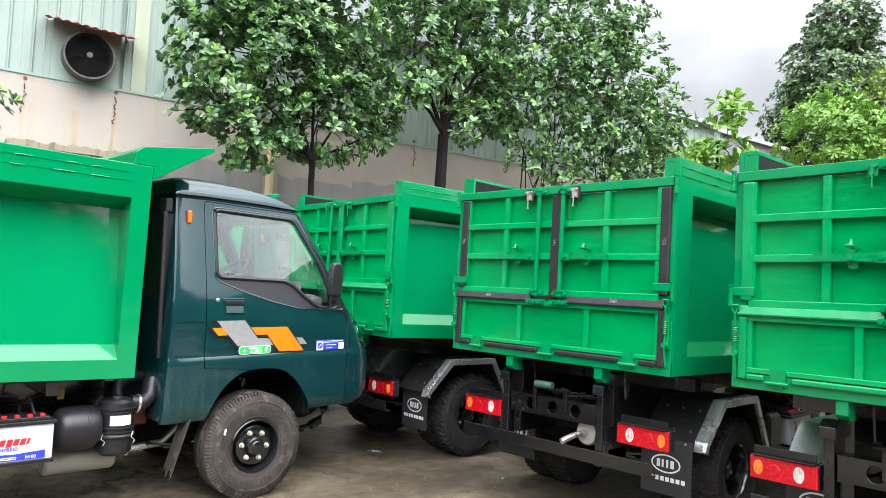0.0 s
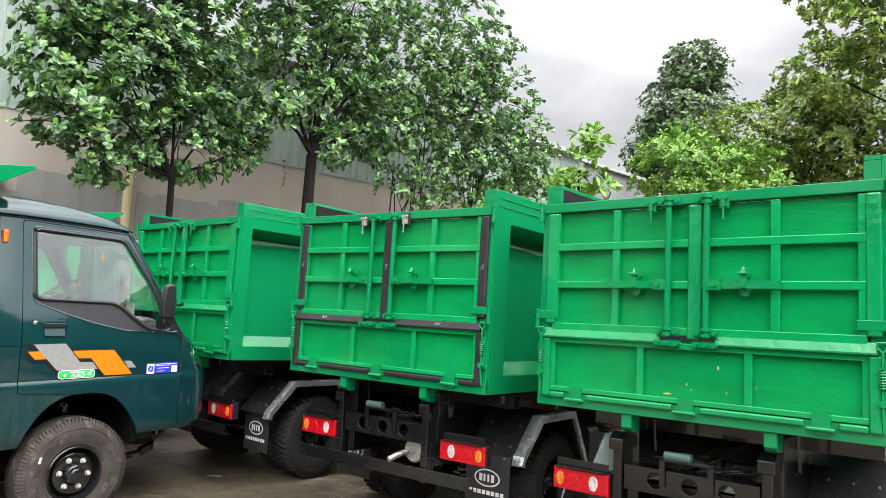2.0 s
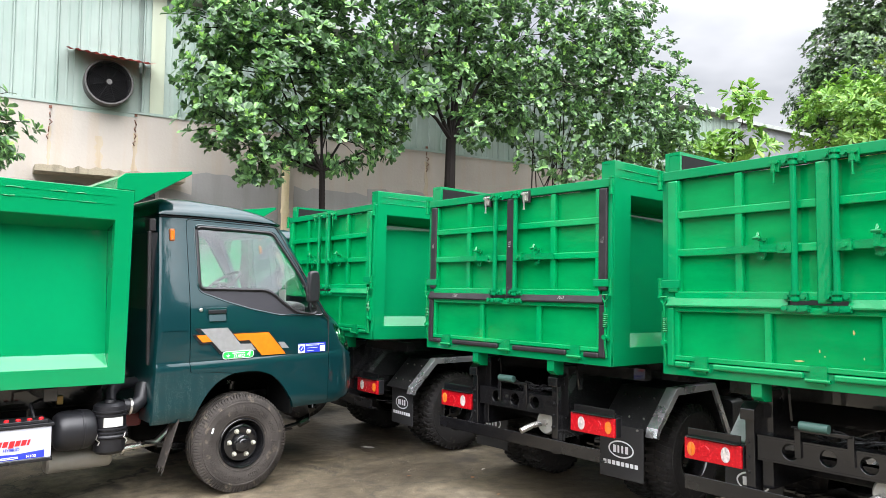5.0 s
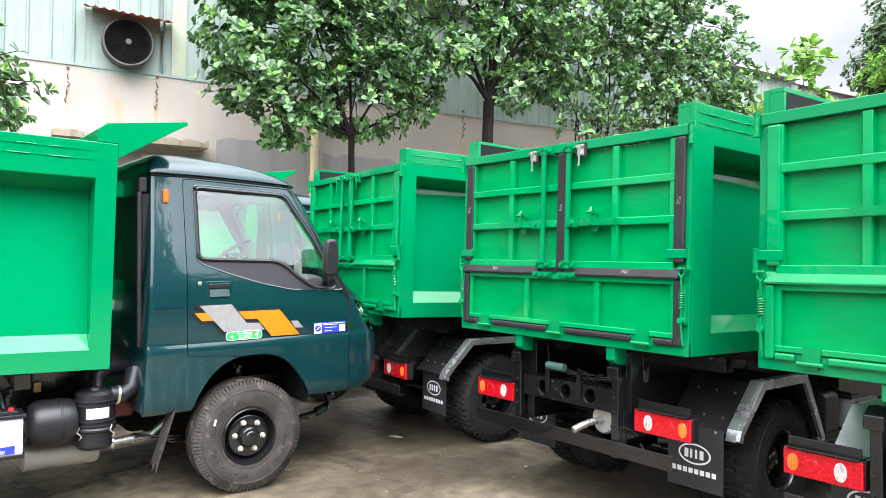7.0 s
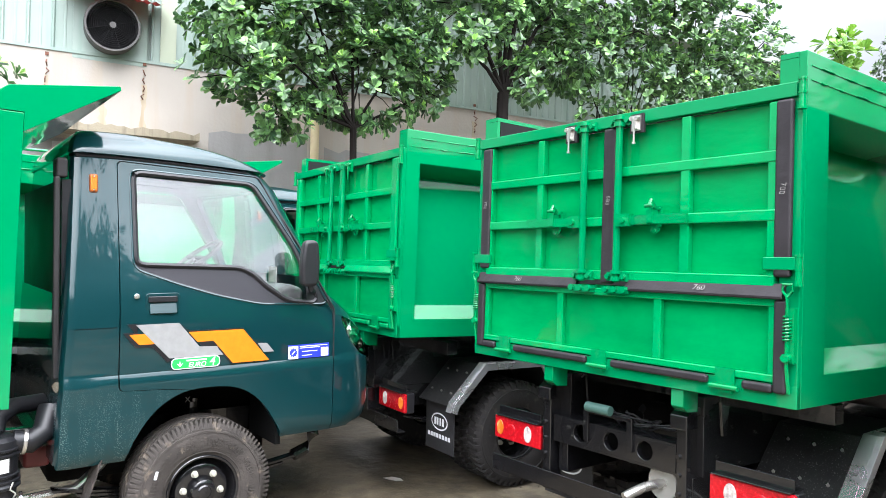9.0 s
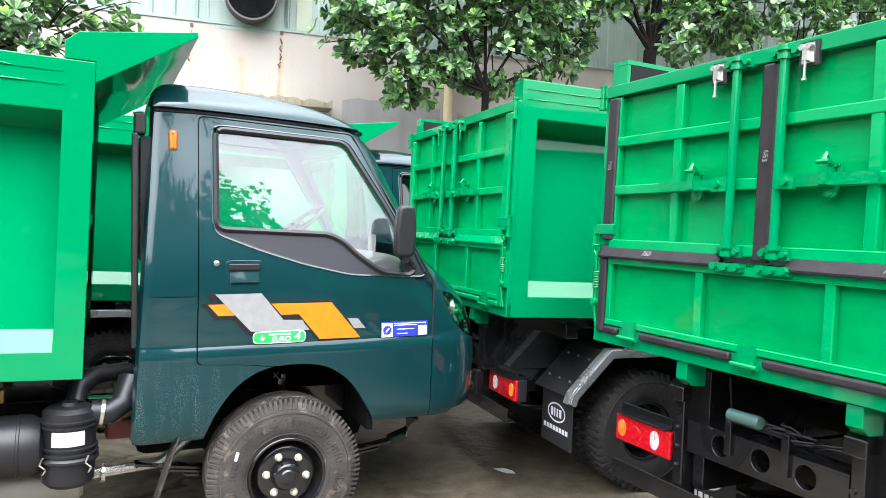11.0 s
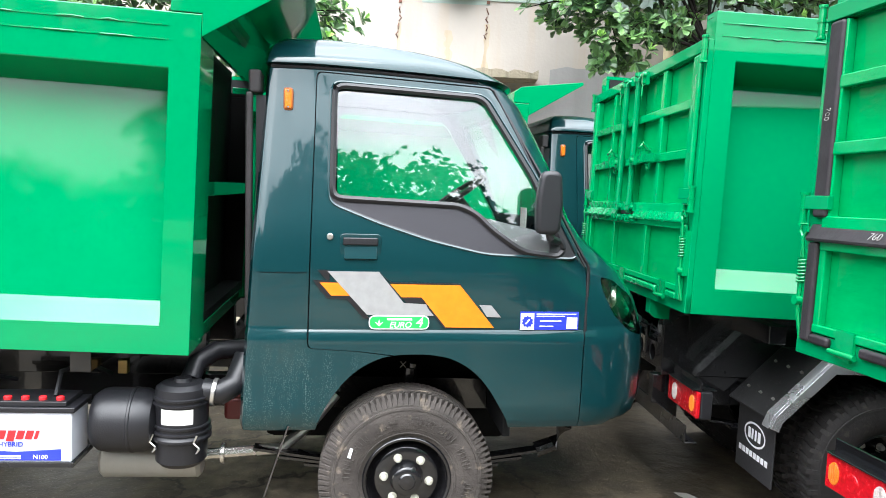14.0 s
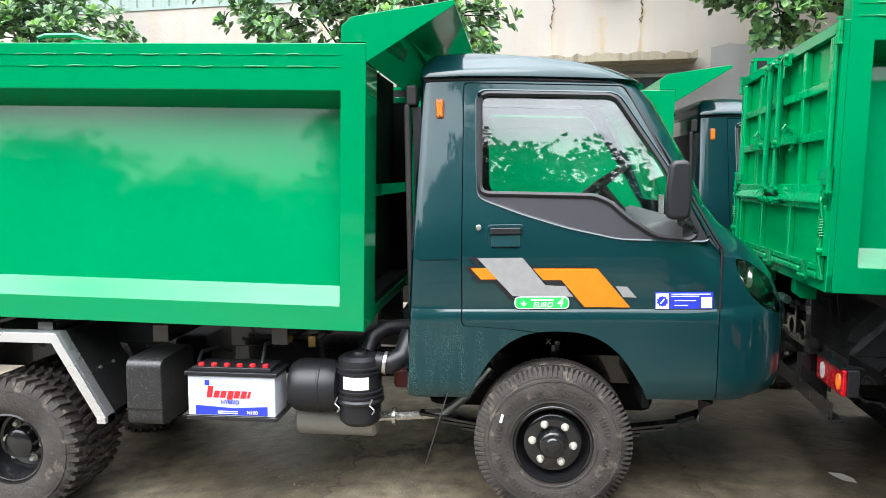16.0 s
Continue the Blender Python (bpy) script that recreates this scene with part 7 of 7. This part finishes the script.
make_tree(27.5, -4.04, 4.5, 0.2, [(0, 0, 7.0, 2.6, 3.0, 2.2), (0, 2.6, 6.2, 2.2, 2.4, 2.0), (0, -2.6, 6.4, 2.4, 2.6, 2.0)], 36, leaf=LEAF_OLIVE, young=LEAF_BRIGHT, density=36, length=0.28, width=0.11, young_part=0.3,
          label="leafy tree at the edge of the yard")
# behind the camera: the rows of trees that the paintwork mirrors
BACK = ((-17, -14.5, 0.4), (-12, -13.5, 1.0), (-7.5, -14.5, 0.2), (-3.0, -13.5, -0.4), (0.8, -14.0, 4.1), (4.4, -14.0, 3.5), (8.0, -14.5, 0.9), (12.0, -15.5, -0.2), (16.0, -14.5, -1.0), (21, -14.5, -1.0), (27, -11.0, 1.1),
        (-22, -8, 0.6), (-23, -2, 1.2), (-22.5, 4, 0.2), (-23, 10, 0.9))
for k, (tx, ty, h) in enumerate(BACK):
    lobes = [(0, 0, 5.0 + h, 2.6, 1.8, 1.7), (1.9, 0.2, 3.4 + h, 2.1, 1.5, 1.7), (-1.9, 0, 3.7 + h, 2.2, 1.6, 1.7), (0, -0.5, 2.2, 3.0, 1.2, 1.5)]
    if h > 1.2:
        lobes += [(0, 0, 3.9, 2.6, 1.5, 1.6), (0, 0, 6.2, 2.8, 1.6, 1.7), (1.6, 0.3, 1.9, 2.0, 1.3, 1.5)]
    if tx < -20:        # unseen row, added along the west wall to darken what the tailgates mirror
        lobes = [(b, a, c + 0.8, e, d * 1.25, f * 1.15) for a, b, c, d, e, f in lobes] + [(0.8, 0.0, 1.3, 1.0, 3.6, 1.2)]
    make_tree(tx, ty, 3.0, 0.14, lobes, 50 + k, leaf=LEAF_DARK, young=LEAF_OLIVE, density=130,
              length=0.17 if h > 3 else 0.23, width=0.15 if h > 3 else 0.21, n_leaf=8 if h > 3 else 4, young_part=0, plain=True, gap=-0.9, fill=0.3, label="unseen leafy tree on the far side of the yard")
# unseen walls added round the yard; the west one darkens the tailgates' reflections
bm = boxes((-50, 45, -20.3, -20.0, 0, 3.0))
tagged(part("wall_south", bm, CEMENT, smooth=0), "plain unseen wall added to close the yard", "wall", kind="structure")
bm = boxes((-27.3, -27.0, -20, 18, 0, 3.0))
tagged(part("wall_west", bm, CEMENT, smooth=0), "plain unseen wall added to close the yard", "wall", kind="structure")

# ---------------------------------------------------------------- litter on the ground
r = random.Random(9)


def litter(name, x, y, l, w, material, label, category, group="", turn=0.0, z=0.006):
    bm = bmesh.new()
    pts = [(-0.5, 0, 0), (-0.2, 0.45, 0.05), (0.2, 0.38, 0.08), (0.5, 0.0, 0.02), (0.15, -0.42, 0.06), (-0.25, -0.4, 0.03)]
    vv = [bm.verts.new((a * l, b * w, c * min(l, 0.1))) for a, b, c in pts]
    bm.faces.new(vv)
    bmesh.ops.solidify(bm, geom=bm.faces[:], thickness=0.003)
    ob = part(name, bm, material)
    ob.matrix_basis = pose(x, y, z, 0, 0, turn)
    return tagged(ob, label, category, group)


for k in range(26):
    x, y = r.uniform(2.0, 6.5), r.uniform(1.8, 4.6)
    litter("dry_leaf", x, y, r.uniform(0.03, 0.09), r.uniform(0.02, 0.045), LEAF_DRY, "dry brown fallen leaf on the ground", "leaf", "fallen leaves", r.uniform(0, 360))
for x, y, l, w in ((4.55, 5.35, 0.16, 0.09), (3.9, 3.55, 0.05, 0.035), (4.9, 4.1, 0.06, 0.03)):
    litter("paper_scrap", x, y, l, w, LABEL, "scrap of pale paper on the ground", "litter", "scraps", r.uniform(0, 360))
pts, quads = [], []
for k in range(260):
    x, y, s_ = r.uniform(1.5, 7), r.uniform(1.5, 5.0), r.uniform(0.003, 0.008)
    b = len(pts)
    pts += [(x - s_, y - s_, 0.0), (x + s_, y - s_ * 0.7, 0.0), (x + s_ * 0.8, y + s_, 0.0), (x - s_ * 0.9, y + s_ * 0.8, 0.0), (x, y, s_ * 1.1)]
    quads += [(b, b + 1, b + 4), (b + 1, b + 2, b + 4), (b + 2, b + 3, b + 4), (b + 3, b, b + 4)]
me = bpy.data.meshes.new("grit")
me.from_pydata(pts, [], quads)
me.materials.append(mat("grit_stone", (0.12, 0.10, 0.08), 0.9))
tagged(new("grit", me), "small stones and grit scattered on the yard", "grit", kind="stuff")
